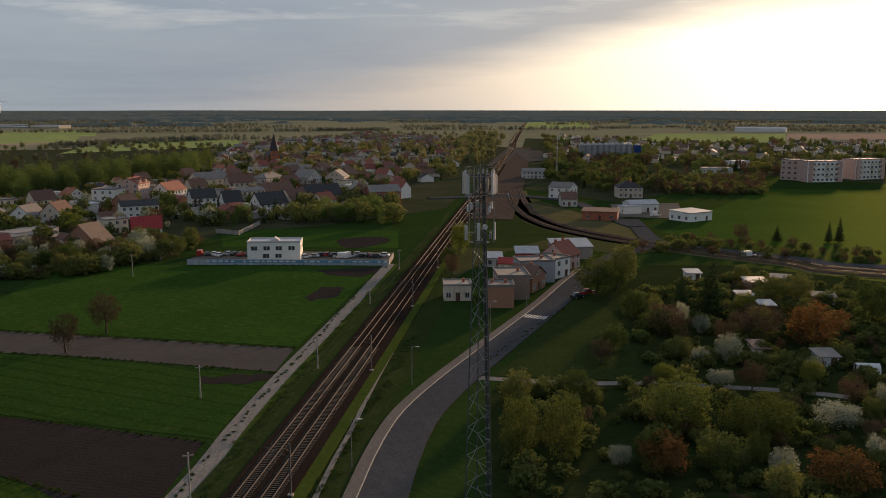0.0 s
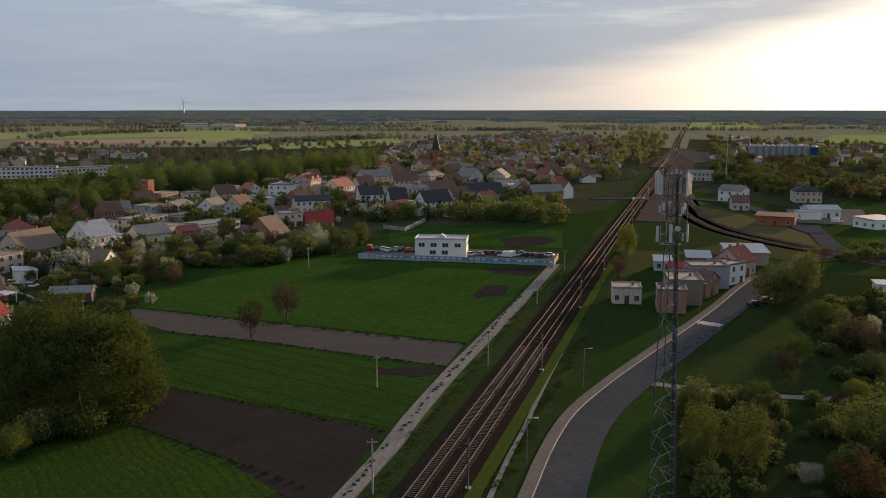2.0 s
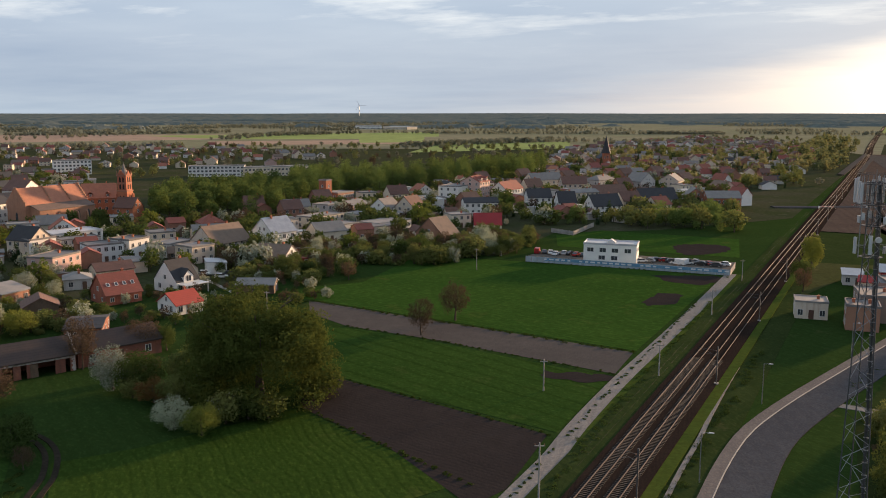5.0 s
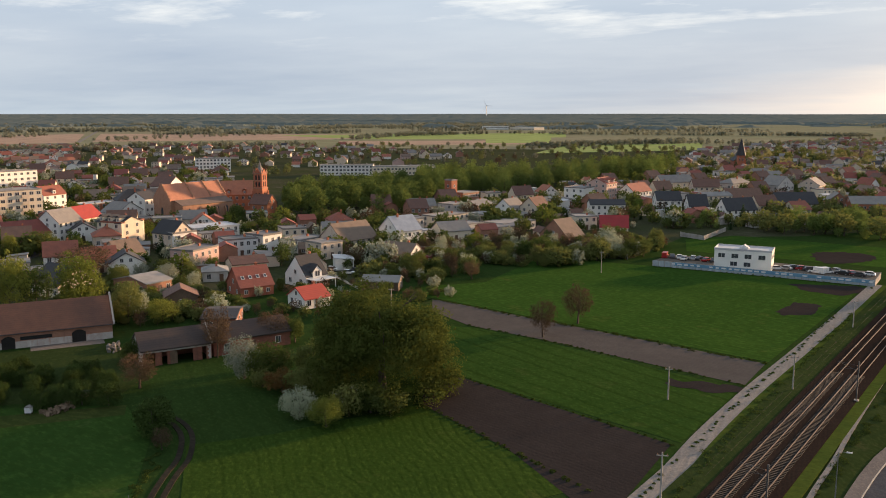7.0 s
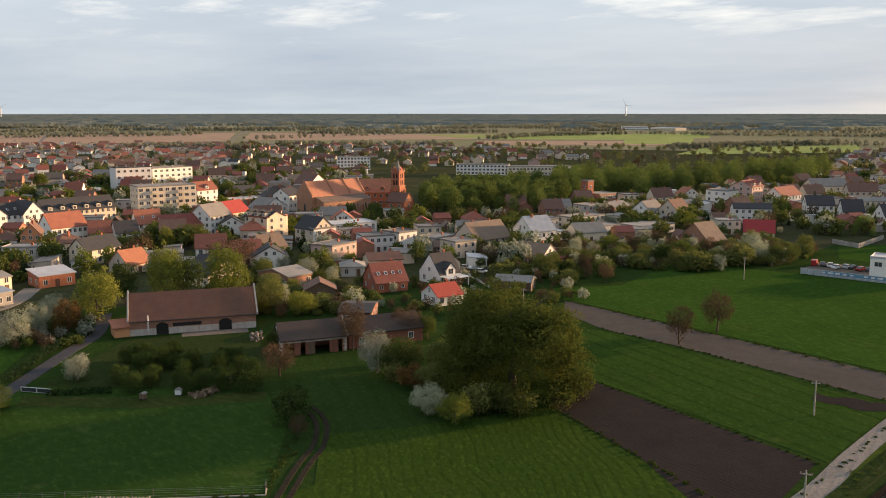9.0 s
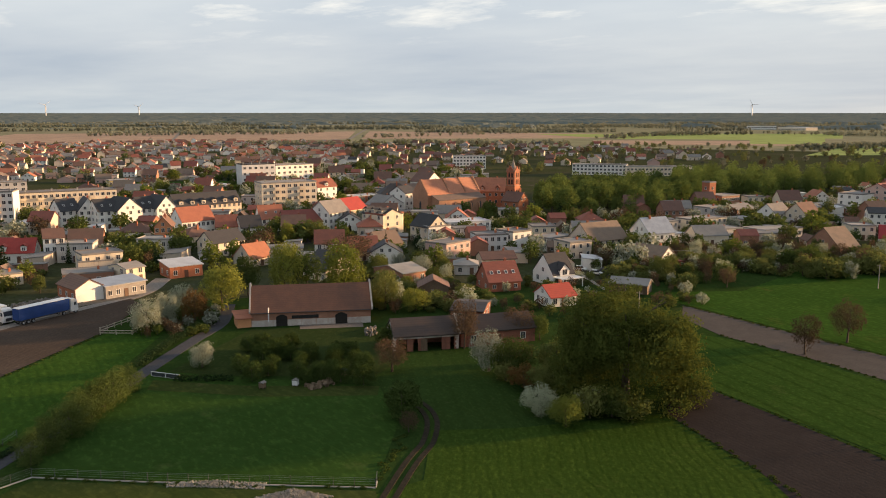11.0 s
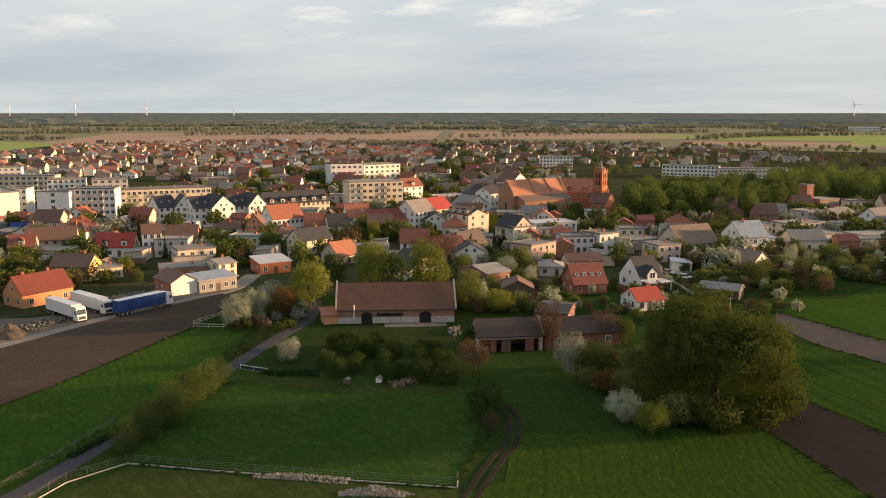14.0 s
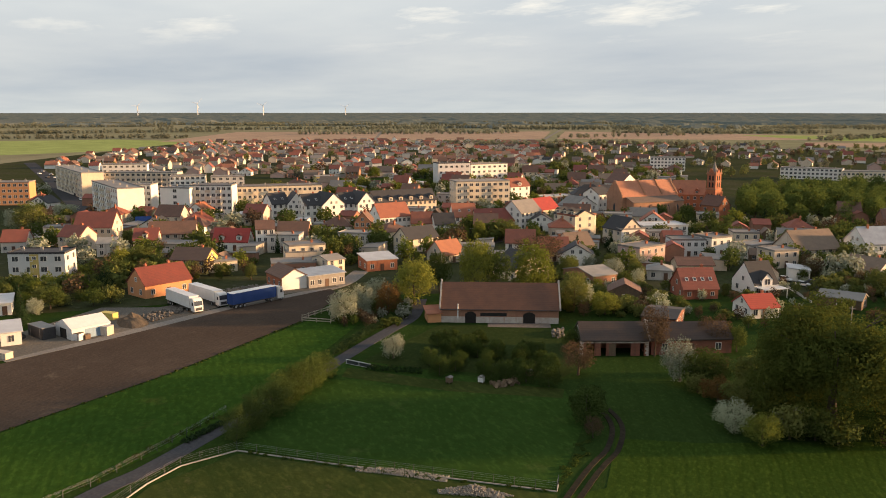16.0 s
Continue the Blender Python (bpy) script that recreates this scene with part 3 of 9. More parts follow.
def house(x, y, turn, w, d=9.0, h=6.0, style="gx", rise=3.0, wall=None, roof=None, label="rendered house under a tiled roof",
          name="house", category="house", group="houses of the town", cols=None, floors=None, win=(1.1, 1.35), stacks=1, attic=True, entry=True,
          side=True, dormers=0, skylights=0, over=0.4, shift=0.0):
    """A house whose front wall stands midway at x, y, w wide; turn is the way of that wall; it reaches d back."""
    wall, roof = wall or WHITE, roof or ROOF_RED
    taken(x, y, turn, w, d)
    ob = thing(name, label, category, pose(x, y, 0, 0, 0, turn) @ pose(shift, 0, 0), group)
    part("wall", wall_body(w, d, h, rise, style), wall, ob)
    part("roof", roof_slab(w, d, h, rise, style, over), roof, ob)
    floors = floors if floors is not None else max(1, round(h / 2.9))
    step = h / floors
    cols = cols if cols is not None else max(1, round(w / 3.0))
    door_at = cols // 2 if entry and cols > 1 else -1
    for f in range(floors):
        for c in range(cols):
            wx = -w / 2 + w * (c + 0.5) / cols
            if f == 0 and c == door_at:
                door(ob, wx, 0, 0.1, 0)
            else:
                window(ob, wx, 0, f * step + min(0.95, step * 0.33), 0, *win)
        if side:
            n = max(1, round(d / 4.2))
            for c in range(n):
                wy = d * (c + 0.5) / n
                for s in (-1, 1):
                    window(ob, s * w / 2, wy, f * step + min(0.95, step * 0.33), 90 * s, *win)
    if attic and rise > 2.2:
        if style == "gy":
            for wx in ((-1.3, 1.3) if w > 7 else (0,)):
                window(ob, wx, 0, h + 0.45, 0, 0.9, 1.1)
        elif style == "gx" and side:
            for s in (-1, 1):
                window(ob, s * w / 2, d / 2, h + 0.5, 90 * s, 0.9, 1.1)
    top = h + rise if style not in ("flat", "mono") else h + (0.3 if style == "flat" else rise)
    for i in range(stacks):
        cx = w * (0.22 if i == 0 else -0.27)
        chimney(ob, *((cx, d * 0.55) if style in ("gx", "flat", "mono") else (0.5, d * (0.35 + 0.35 * i))), top - (0.3 if style != "mono" else 0.6), 1.0)
    if dormers and style == "gx":
        s = rise / (d / 2)
        for i in range(dormers):
            dx = -w / 2 + w * (i + 0.5) / dormers
            zb = h + 0.5
            dm = part("dormer", box(dx - 0.9, 0.3, zb - 0.4, dx + 0.9, d * 0.4, zb + 1.5), wall, ob)
            part("dormer_roof", prism([(dx - 1.15, zb + 1.4), (dx, zb + 2.2), (dx + 1.15, zb + 1.4), (dx + 1.15, zb + 1.55), (dx, zb + 2.4), (dx - 1.15, zb + 1.55)], 0.05, d * 0.48, "y"), roof, dm)
            window(dm, dx, 0.3, zb + 0.15, 0, 0.9, 1.0)
    if skylights and style == "gx":
        tilt = math.degrees(math.atan2(rise, d / 2))
        for i in range(skylights):
            sx = -w / 2 + w * (i + 0.7) / (skylights + 0.4)
            part("skylight", window_mesh(0.7, 1.0, 0), None, ob, at=pose(sx, d * 0.17, h + rise * 0.34 + 0.30, tilt - 90, 0, 0))
    return ob


def flats(x, y, turn, w, d=11.0, h=15.0, floors=5, bays=10, wall=None, label="pale prefabricated block of flats with rows of windows", roof=None,
          side_bays=0, balconies=(), group="blocks of flats", vents=4, side_wall=None):
    """A block of flats with a flat roof: real windows in rows, balconies in the bays named."""
    taken(x, y, turn, w, d)
    ob = thing("apartment_building", label, "apartment building", pose(x, y, 0, 0, 0, turn), group)
    part("wall", box(-w / 2, 0, -0.5, w / 2, d, h), wall or WHITE, ob)
    part("roof", roof_slab(w, d, h, 0.3, "flat"), roof or ROOF_FELT, ob)
    step = h / floors
    bal = None
    for f in range(floors):
        for b in range(bays):
            wx = -w / 2 + w * (b + 0.5) / bays
            window(ob, wx, 0, f * step + 0.95, 0, min(1.7, w / bays * 0.55), 1.35)
            if b in balconies and f > 0:
                if bal is None:
                    bm = bmesh.new()
                    bw = w / bays * 0.46
                    quad_box(bm, -bw, -1.2, -0.15, bw, 0, 0)
                    quad_box(bm, -bw, -1.2, 0, bw, -1.12, 1.05)
                    for s in (-1, 1):
                        quad_box(bm, s * bw - 0.04, -1.12, 0, s * bw + 0.04, 0, 1.05)
                    bal = mesh_of(bm, side_wall or CREAM)
                part("balcony", bal, None, ob, at=pose(wx, 0, f * step + 0.1))
        for b in range(side_bays):
            for s in (-1, 1):
                window(ob, s * w / 2, d * (b + 0.5) / side_bays, f * step + 0.95, 90 * s, 1.2, 1.35)
    for i in range(vents):
        chimney(ob, -w / 2 + w * (i + 0.5) / vents, d * 0.5, h + 0.25, 0.9, CONCRETE)
    return ob


# -- ground patches and strips
LAYERS = []


def patch(name, pts, z, material, label="", kind="structure"):
    bm = bmesh.new()
    LAYERS.append(name)
    z += 0.0015 * len(LAYERS)
    top = bm.faces.new([bm.verts.new((p[0], p[1], z)) for p in pts])
    if top.normal.z < 0 or top.calc_area() and top.normal.z < 0:
        top.normal_flip()
    bm.normal_update()
    if bm.faces[:][0].normal.z < 0:
        bmesh.ops.reverse_faces(bm, faces=bm.faces[:])
    bmesh.ops.triangulate(bm, faces=bm.faces[:])
    ob = new(name, mesh_of(bm, material))
    return tagged(ob, label, "", "", kind)


def smooth_line(pts, step=4.0):
    """Points along a soft curve through the given ones."""
    p = [Vector((a[0], a[1], 0)) for a in pts]
    p = [p[0] * 2 - p[1]] + p + [p[-1] * 2 - p[-2]]
    out = []
    for i in range(1, len(p) - 2):
        n = max(1, int((p[i + 1] - p[i]).length / step))
        for k in range(n):
            t = k / n
            out.append(0.5 * (2 * p[i] + (p[i + 1] - p[i - 1]) * t + (2 * p[i - 1] - 5 * p[i] + 4 * p[i + 1] - p[i + 2]) * t * t + (3 * p[i] - p[i - 1] - 3 * p[i + 1] + p[i + 2]) * t ** 3))
    out.append(p[-2])
    return out


def offsets(line, side):
    out = []
    for i, p in enumerate(line):
        d = (line[min(i + 1, len(line) - 1)] - line[max(i - 1, 0)]).normalized()
        out.append(p + Vector((d.y, -d.x, 0)) * side)
    return out


def ribbon(bm, line, s0, s1, z0, z1, mi=0):
    """A strip along a line between two sideways offsets (right is positive), from z0 up to z1."""
    a, b = offsets(line, s0), offsets(line, s1)
    ta, tb = [bm.verts.new((p.x, p.y, z1)) for p in a], [bm.verts.new((p.x, p.y, z1)) for p in b]
    ba, bb = [bm.verts.new((p.x, p.y, z0)) for p in a], [bm.verts.new((p.x, p.y, z0)) for p in b]
    for i in range(len(line) - 1):
        for f in ((ta[i], tb[i], tb[i + 1], ta[i + 1]), (ba[i], ta[i], ta[i + 1], ba[i + 1]), (tb[i], bb[i], bb[i + 1], tb[i + 1])):
            bm.faces.new(f).material_index = mi
    return bm


def strip(name, pts, s0, s1, z, material, label="", step=4.0, z0=-0.3):
    bm = ribbon(bmesh.new(), smooth_line(pts, step), s0, s1, z0, z)
    bmesh.ops.recalc_face_normals(bm, faces=bm.faces[:])
    return tagged(new(name, mesh_of(bm, material)), label, "", "", "structure")


# -- trees
def leaf_cloud(rng, blobs, count, size):
    """Leaf clumps: small bent cards set through uneven lobes, thick at their skins. blobs: centre, radii."""
    total = sum(b[1][0] * b[1][1] + b[1][1] * b[1][2] for b in blobs)
    c, d, s = [], [], []
    for (cx, cy, cz), (rx, ry, rz) in blobs:
        n = max(2, int(count * (rx * ry + ry * rz) / total))
        v = rng.normal(size=(n, 3))
        v /= np.linalg.norm(v, axis=1)[:, None]
        r = 0.45 + 0.68 * rng.random(n) ** 0.7
        lump = 1 + 0.16 * np.sin(v[:, 0] * 5 + cx) * np.cos(v[:, 1] * 6 + cy) + 0.12 * np.sin(v[:, 2] * 8 + cz)
        c.append(np.array((cx, cy, cz)) + v * (r * lump)[:, None] * np.array((rx, ry, rz)))
        d.append(v + 0.5 * rng.normal(size=(n, 3)))
        s.append(size * (0.6 + 0.8 * rng.random(n)))
    c, d, s = np.concatenate(c), np.concatenate(d), np.concatenate(s)
    keep = c[:, 2] > 0.15
    c, d, s = c[keep], d[keep], s[keep]
    d /= np.linalg.norm(d, axis=1)[:, None]
    a = np.cross(d, rng.normal(size=d.shape))
    a /= np.linalg.norm(a, axis=1)[:, None] + 1e-9
    b = np.cross(d, a)
    s = s[:, None]
    v = np.stack([c - a * s * 0.5, c + b * s * 0.35 + d * s * 0.08, c + a * s * 0.55, c - b * s * 0.38 + d * s * 0.05], 1).reshape(-1, 3)
    n = len(c)
    me = bpy.data.meshes.new("leaves")
    me.from_pydata(v.tolist(), [], np.arange(n * 4).reshape(n, 4).tolist())
    return me


def trunk_mesh(rng, h, r, limbs=5, reach=2.5, top=0.75, multi=1):
    bm = bmesh.new()
    for k in range(multi):
        lean = rng.normal(size=2) * 0.04 * h * (1 if multi == 1 else 2.5)
        pts = [Vector((lean[0] * t, lean[1] * t, h * top * t)) for t in (0, 0.3, 0.65, 1.0)]
        for i in range(3):
            tube(bm, pts[i] - Vector((0, 0, 0.25 if i == 0 else 0)), pts[i + 1], r * (1 - 0.28 * i) * (1.25 if i == 0 else 1), r * (0.72 - 0.28 * i), 6)
        for i in range(limbs):
            t = 0.35 + 0.6 * (i + rng.random()) / limbs
            p = pts[0].lerp(pts[3], t)
            ang = i * 2.4 + rng.random()
            q = p + Vector((math.cos(ang), math.sin(ang), 0.75)) * reach * (1.1 - 0.5 * t)
            tube(bm, p, q, r * 0.36 * (1.1 - 0.6 * t), r * 0.1, 5)
    return bm


TREES = {}
GROWN = {}


def tree_kind(key, h, spread, count, size, leaf, seed, shape="round", base=0.28, trunk=0.22, limbs=6, category="tree", multi=1, label="", lobes=13):
    """Meshes for one kind of tree, h high and spread wide in metres; built once and shared."""
    rng = np.random.default_rng(seed)
    blobs = []
    if shape == "cone":
        for i in range(9):
            t = i / 8
            blobs.append(((0, 0, h * (0.10 + 0.86 * t)), (spread / 2 * (1.02 - t) + 0.15, spread / 2 * (1.02 - t) + 0.15, h * 0.07)))
    elif shape == "column":
        for i in range(7):
            t = i / 6
            w = spread / 2 * (0.75 + 0.5 * math.sin(t * 2.6 + 0.3)) * (1 if t < 0.8 else 0.75)
            blobs.append(((rng.normal() * 0.25, rng.normal() * 0.25, h * (base + (0.92 - base) * t)), (w, w, h * 0.12)))
    elif shape == "bush":
        for i in range(7):
            a, q = i * 2.4, spread * 0.3 * rng.random() ** 0.5
            blobs.append(((math.cos(a) * q, math.sin(a) * q, h * (0.35 + 0.3 * rng.random())), (spread * 0.25, spread * 0.25, h * 0.34)))
    else:
        mid, tall = h * (base + 1) / 2, h * (1 - base) / 2
        blobs.append(((0, 0, mid), (spread * 0.36, spread * 0.36, tall * 0.85)))
        for i in range(lobes):
            a = i * 2.399 + rng.random() * 0.5
            e = -0.65 + 1.5 * (i + 0.5) / lobes
            q = math.sqrt(max(0.1, 1 - e * e)) * spread * (0.23 + 0.13 * rng.random())
            r = spread * (0.09 + 0.09 * rng.random()) * (16 / lobes) ** 0.35
            blobs.append(((math.cos(a) * q, math.sin(a) * q, mid + e * tall * (0.70 + 0.22 * rng.random())), (r, r, min(r * (0.8 + 0.6 * rng.random()), tall * 0.5))))
    if shape == "dome":
        blobs = [((0, 0, h * 0.45), (spread * 0.30, spread * 0.30, h * 0.36))]
        for i in range(lobes):
            a, e = i * 2.399 + rng.random(), -0.30 + 1.25 * rng.random()
            q = math.cos(min(e, 1.2)) * spread * (0.26 + 0.12 * rng.random())
            r = spread * (0.08 + 0.085 * rng.random())
            blobs.append(((math.cos(a) * q, math.sin(a) * q, h * (0.36 + 0.50 * math.sin(max(e, -0.4)))), (r, r, r * 0.78)))
        for i in range(12):
            a, r = i * 0.5236 + 0.3 * rng.random(), spread * (0.08 + 0.04 * rng.random())
            blobs.append(((math.cos(a) * spread * 0.36, math.sin(a) * spread * 0.36, h * (0.10 + 0.08 * rng.random())), (r, r, r)))
    # ragged twigs that break up the skin of every lobe
    for (cx, cy, cz), (rx, ry, rz) in blobs[:] if count > 250 and shape != "cone" else ():
        for _ in range(4):
            v = rng.normal(size=3)
            v /= np.linalg.norm(v)
            f = 0.26 + 0.18 * rng.random()
            blobs.append(((cx + v[0] * rx * 1.02, cy + v[1] * ry * 1.02, max(cz + v[2] * rz * 1.02, 0.1 * h)), (rx * f, ry * f, rz * f)))
    crown = leaf_cloud(rng, blobs, count, size)
    crown.materials.append(leaf)
    wood = mesh_of(trunk_mesh(rng, h, trunk, limbs, spread * 0.38, 0.72 if shape != "cone" else 0.95, multi), BARK)
    co = np.array([v.co for v in crown.vertices])
    TREES[key] = (crown, wood, category, h, label)
    GROWN[key] = (np.percentile(co[:, 2], 99.7), np.percentile(np.hypot(co[:, 0], co[:, 1]), 98) * 2)


def tree(key, x, y, height, wide=1.0, label="", name="", group="trees"):
    """One tree of a kind, so many metres high; wide stretches its crown sideways."""
    crown, wood, category, nominal, plain = TREES[key]
    k = height / nominal
    ob = thing(name or category, label or plain, category, pose(x, y, 0, 0, 0, random.random() * 360), group)
    ob.scale = (k * wide, k * wide, k)
    part("trunk", wood, None, ob)
    part("crown", crown, None, ob)
    return ob


def grown(key, x, y, height, spread, label="", group="trees"):
    """One tree of a kind, by its height and the width of its crown in metres."""
    top, across = GROWN[key]
    k = height / top
    return tree(key, x, y, TREES[key][3] * k, spread / (across * k), label, "", group)


# -- what nobody could count, joined
ARRAYS = {}


def arrays(me):
    if me.name not in ARRAYS:
        v, l = np.empty(len(me.vertices) * 3), np.empty(len(me.loops), int)
        t, m = np.empty(len(me.polygons), int), np.empty(len(me.polygons), int)
        me.vertices.foreach_get("co", v)
        me.loops.foreach_get("vertex_index", l)
        me.polygons.foreach_get("loop_total", t)
        me.polygons.foreach_get("material_index", m)
        ARRAYS[me.name] = (np.c_[v.reshape(-1, 3), np.ones(len(v) // 3)], l, t, m)
    return ARRAYS[me.name]


def merged(name, items, label, category):
    """Many meshes at their poses as one object of kind stuff."""
    mats, vs, ls, ts, ms, base = [], [], [], [], [], 0
    for me, m in items:
        v, l, t, k = arrays(me)
        index = []
        for material in me.materials:
            if material not in mats:
                mats.append(material)
            index.append(mats.index(material))
        vs.append((v @ np.array(m).T)[:, :3])
        ls.append(l + base)
        ts.append(t)
        ms.append(np.array(index)[k])
        base += len(v)
    vs, ls, ts, ms = (np.concatenate(a) for a in (vs, ls, ts, ms))
    me = bpy.data.meshes.new(name)
    me.vertices.add(len(vs))
    me.loops.add(len(ls))
    me.polygons.add(len(ts))
    me.vertices.foreach_set("co", vs.ravel())
    me.loops.foreach_set("vertex_index", ls)
    me.polygons.foreach_set("loop_start", np.r_[0, np.cumsum(ts)[:-1]])
    for material in mats:
        me.materials.append(material)
    me.polygons.foreach_set("material_index", ms)
    me.update(calc_edges=True)
    me.validate()
    me.shade_flat()
    return tagged(new(name, me), label, category, "", "stuff")

# ---- the ground ----
def disc(name, radius, z, material, label, seg=96):
    bm = bmesh.new()
    centre = bm.verts.new((0, 0, z))
    last = None
    for r in (60, 160, 400, 900, 2000, radius):
        ring = [bm.verts.new((r * math.cos(i * 2 * math.pi / seg), r * math.sin(i * 2 * math.pi / seg), z)) for i in range(seg)]
        for i in range(seg):
            j = (i + 1) % seg
            bm.faces.new((centre, ring[i], ring[j]) if last is None else (last[i], ring[i], ring[j], last[j]))
        last = ring
    return tagged(new(name, mesh_of(bm, material)), label, "", "", "structure")


disc("ground", 4950, 0, FARMLAND_HAZED, "flat farmland of green and brown strips out to the horizon, coloured pale for haze")

patch("ground_meadow", [(620 * math.cos(i * math.pi / 24), 180 + 620 * math.sin(i * math.pi / 24)) for i in range(48)], 0.005, GRASS, "green meadows round the town")
# far fields in strips, with haze put into their base colours
patch("ground_field", [(-1087.8, 48.2), (-1178.6, 275.9), (-1349.1, 395.7), (-1586.6, 247), (-1589.2, 72.2)], 0.03, FAR_CROP_HAZED, "far green meadow beyond the town, coloured pale for haze")
patch("ground_field", [(-1436, 292.1), (-1220.9, 897.9), (-1673.4, 1256.8), (-1986, 584.2)], 0.03, FAR_SOIL_HAZED, "far bare brown field")
patch("ground_field", [(-1233, 937.8), (-941.4, 1278.9), (-1134.9, 1542.2), (-1656.8, 1286.6)], 0.03, FAR_SOIL_HAZED, "far bare brown field")
patch("ground_field", [(-1227.9, 1395.6), (-792.4, 1919), (-650.8, 1575.6), (-1005.5, 1300.5)], 0.05, FAR_CROP_HAZED, "far green crop strip, coloured pale for haze")
patch("ground_field", [(-923.7, 1272.4), (-659.6, 1431.3), (-823.1, 1804), (-1077.3, 1485.5)], 0.05, FAR_CROP_HAZED, "far green crop field")
patch("ground_field", [(-796.7, 1038.2), (-542.4, 1216.8), (-616.7, 1385), (-903.7, 1178.8)], 0.04, FAR_SOIL_HAZED, "far brown field strip")
patch("ground_field", [(-434, 946.7), (-284.1, 1143.3), (-341.1, 1392.9), (-495.4, 1193.3)], 0.05, FAR_CROP_HAZED, "far green field behind the park trees, coloured pale for haze")
patch("ground_field", [(-640.3, 1216.1), (-553.7, 1277.1), (-754.3, 1742.8), (-916.1, 1743.5)], 0.06, FAR_CROP_HAZED, "far green crop field")
patch("ground_field", [(170.4, 2121.9), (363.6, 2243.9), (571.6, 3605.1), (313.1, 3610)], 0.05, FAR_CROP_HAZED, "far green field by the railway, coloured pale for haze")
patch("ground_field", [(287.9, 1320), (495.2, 1275.9), (657.9, 1697.9), (403.4, 1699)], 0.05, FAR_CROP_HAZED, "far green field")
patch("ground_field", [(549.6, 1416.9), (688.6, 1366.3), (873.3, 1735.2), (663.4, 1697.9)], 0.05, FAR_SOIL_HAZED, "far brown field")

def soft(pts, wander=0.5):
    """An uneven rounded outline through the given corners."""
    return [(p.x + wander * noise.noise((p.x * 0.3, p.y * 0.3, 5.0)), p.y + wander * noise.noise((p.x * 0.3, p.y * 0.3, 8.0))) for p in smooth_line(pts + pts[:1], 0.8)[:-1]]


# town ground and near meadows
patch("ground_town", [(-235.6, 7.5), (-221.7, 84.2), (-206.3, 111.1), (-187.8, 143.5), (-164.7, 183.9), (-142.2, 205.4), (-129.2, 234.1), (-91, 287.4), (-95.5, 320.7), (-48.8, 371.6), (-2.3, 430), (77.4, 1094.1), (-102, 1595.3), (-358.9, 1093.9), (-761.6, 940.5), (-1138.2, 770.4), (-1308.4, 282), (-914.5, 39.9)], 0.02, TOWN, "gardens, yards and paved ground between the houses of the town")
patch("ground_town", [(37.6, 552.7), (91, 453.1), (231.8, 648.1), (292.1, 574.8), (612.9, 1215.3), (262, 1320.1), (125.7, 1444.5)], 0.02, TOWN, "yards and gardens beyond the railway")
patch("ground_meadow", [(-330, -60), (-330, 10), (-192.9, 5.4), (-222.9, 89.7), (-183.5, 98.5), (-176.8, 134.9), (-142.8, 155.9), (-150.8, 200.3), (-148.2, 234.5), (-128, 279.7), (-95.2, 275.7), (-93.4, 340.9), (-4.7, 396.5), (2.8, 431.8), (20, 420), (60, 330), (160, 300), (250, 60), (200, -80), (-100, -120)], 0.04, GRASS, "dark green meadow")
patch("ground_allotments", [(7.4, 147.5), (5.4, 104.2), (60, 40), (200, 60), (126.5, 244.3), (89.6, 271.1), (62.4, 270.9), (27.9, 202.6)], 0.06, GARDEN, "overgrown garden ground with paths and beds")
patch("ground_field", [(85.7, 344.4), (146.5, 284.1), (330, 330), (268, 526.8), (193.3, 533.9), (148.1, 453.4)], 0.05, GRASS_BRIGHT, "green field beside the branch railway")

# fields by the railway
patch("ground_field", [(-121, 191.1), (-32.8, 173.7), (-33.6, 157.5), (-78.6, 168), (-98.6, 170.8), (-113.5, 178.8)], 0.08, SOIL_GREY, "narrow ploughed strip of grey-brown soil")
patch("ground_field", [(-88.6, 136.5), (-83.2, 135.9), (-37.4, 122.5), (-37.4, 101.6), (-40, 95), (-57.7, 108.3), (-79.6, 118.8)], 0.08, SOIL, "ploughed field of dark brown soil")
patch("ground_field", [(-103, 167.7), (-97.6, 169.6), (-78.1, 166.7), (-33.8, 154.8), (-36.3, 123.9), (-83.6, 136.5), (-91.6, 141.4)], 0.07, GRASS_ROWS, "drilled green crop with wheel lines")
patch("ground_field", [(-122.7, 192.5), (-32.5, 175.2), (-22.3, 268.4), (-84.6, 269.6), (-123.1, 268.5), (-119.2, 218.9), (-136.8, 197.2)], 0.07, GRASS_BRIGHT, "bright green crop field")
patch("ground_field", [(-90.8, 333.6), (-83.2, 306.1), (-18.9, 304.8), (-21.5, 350), (-76.5, 354.6)], 0.07, GRASS_BRIGHT, "bright green grass behind the white building")
patch("ground_field", [(-87.4, 72.2), (-100.2, 85.1), (-92.2, 95), (-79.7, 118), (-57.4, 107.7), (-43.4, 101.3), (-60, 75), (-90, 50)], 0.07, GRASS_CURVED, "young green crop with curving drill rows")
patch("ground_patch", soft([(-39.3, 222.5), (-36.4, 234.6), (-29.7, 235.5), (-31.6, 224.2), (-36, 218.2)], 2.0), 0.09, SOIL, "bare dark soil patch in the crop")
patch("ground_patch", soft([(-41.9, 261.5), (-22.2, 266.6), (-25.3, 252.4), (-35.5, 253.4)], 2.0), 0.09, SOIL, "bare dark soil patch beside the fence")
patch("ground_patch", soft([(-43.3, 326.8), (-27.3, 331.9), (-23.6, 317.9), (-35.2, 303.6), (-41.5, 312.6)], 2.0), 0.09, SOIL, "bare soil patch in the grass")
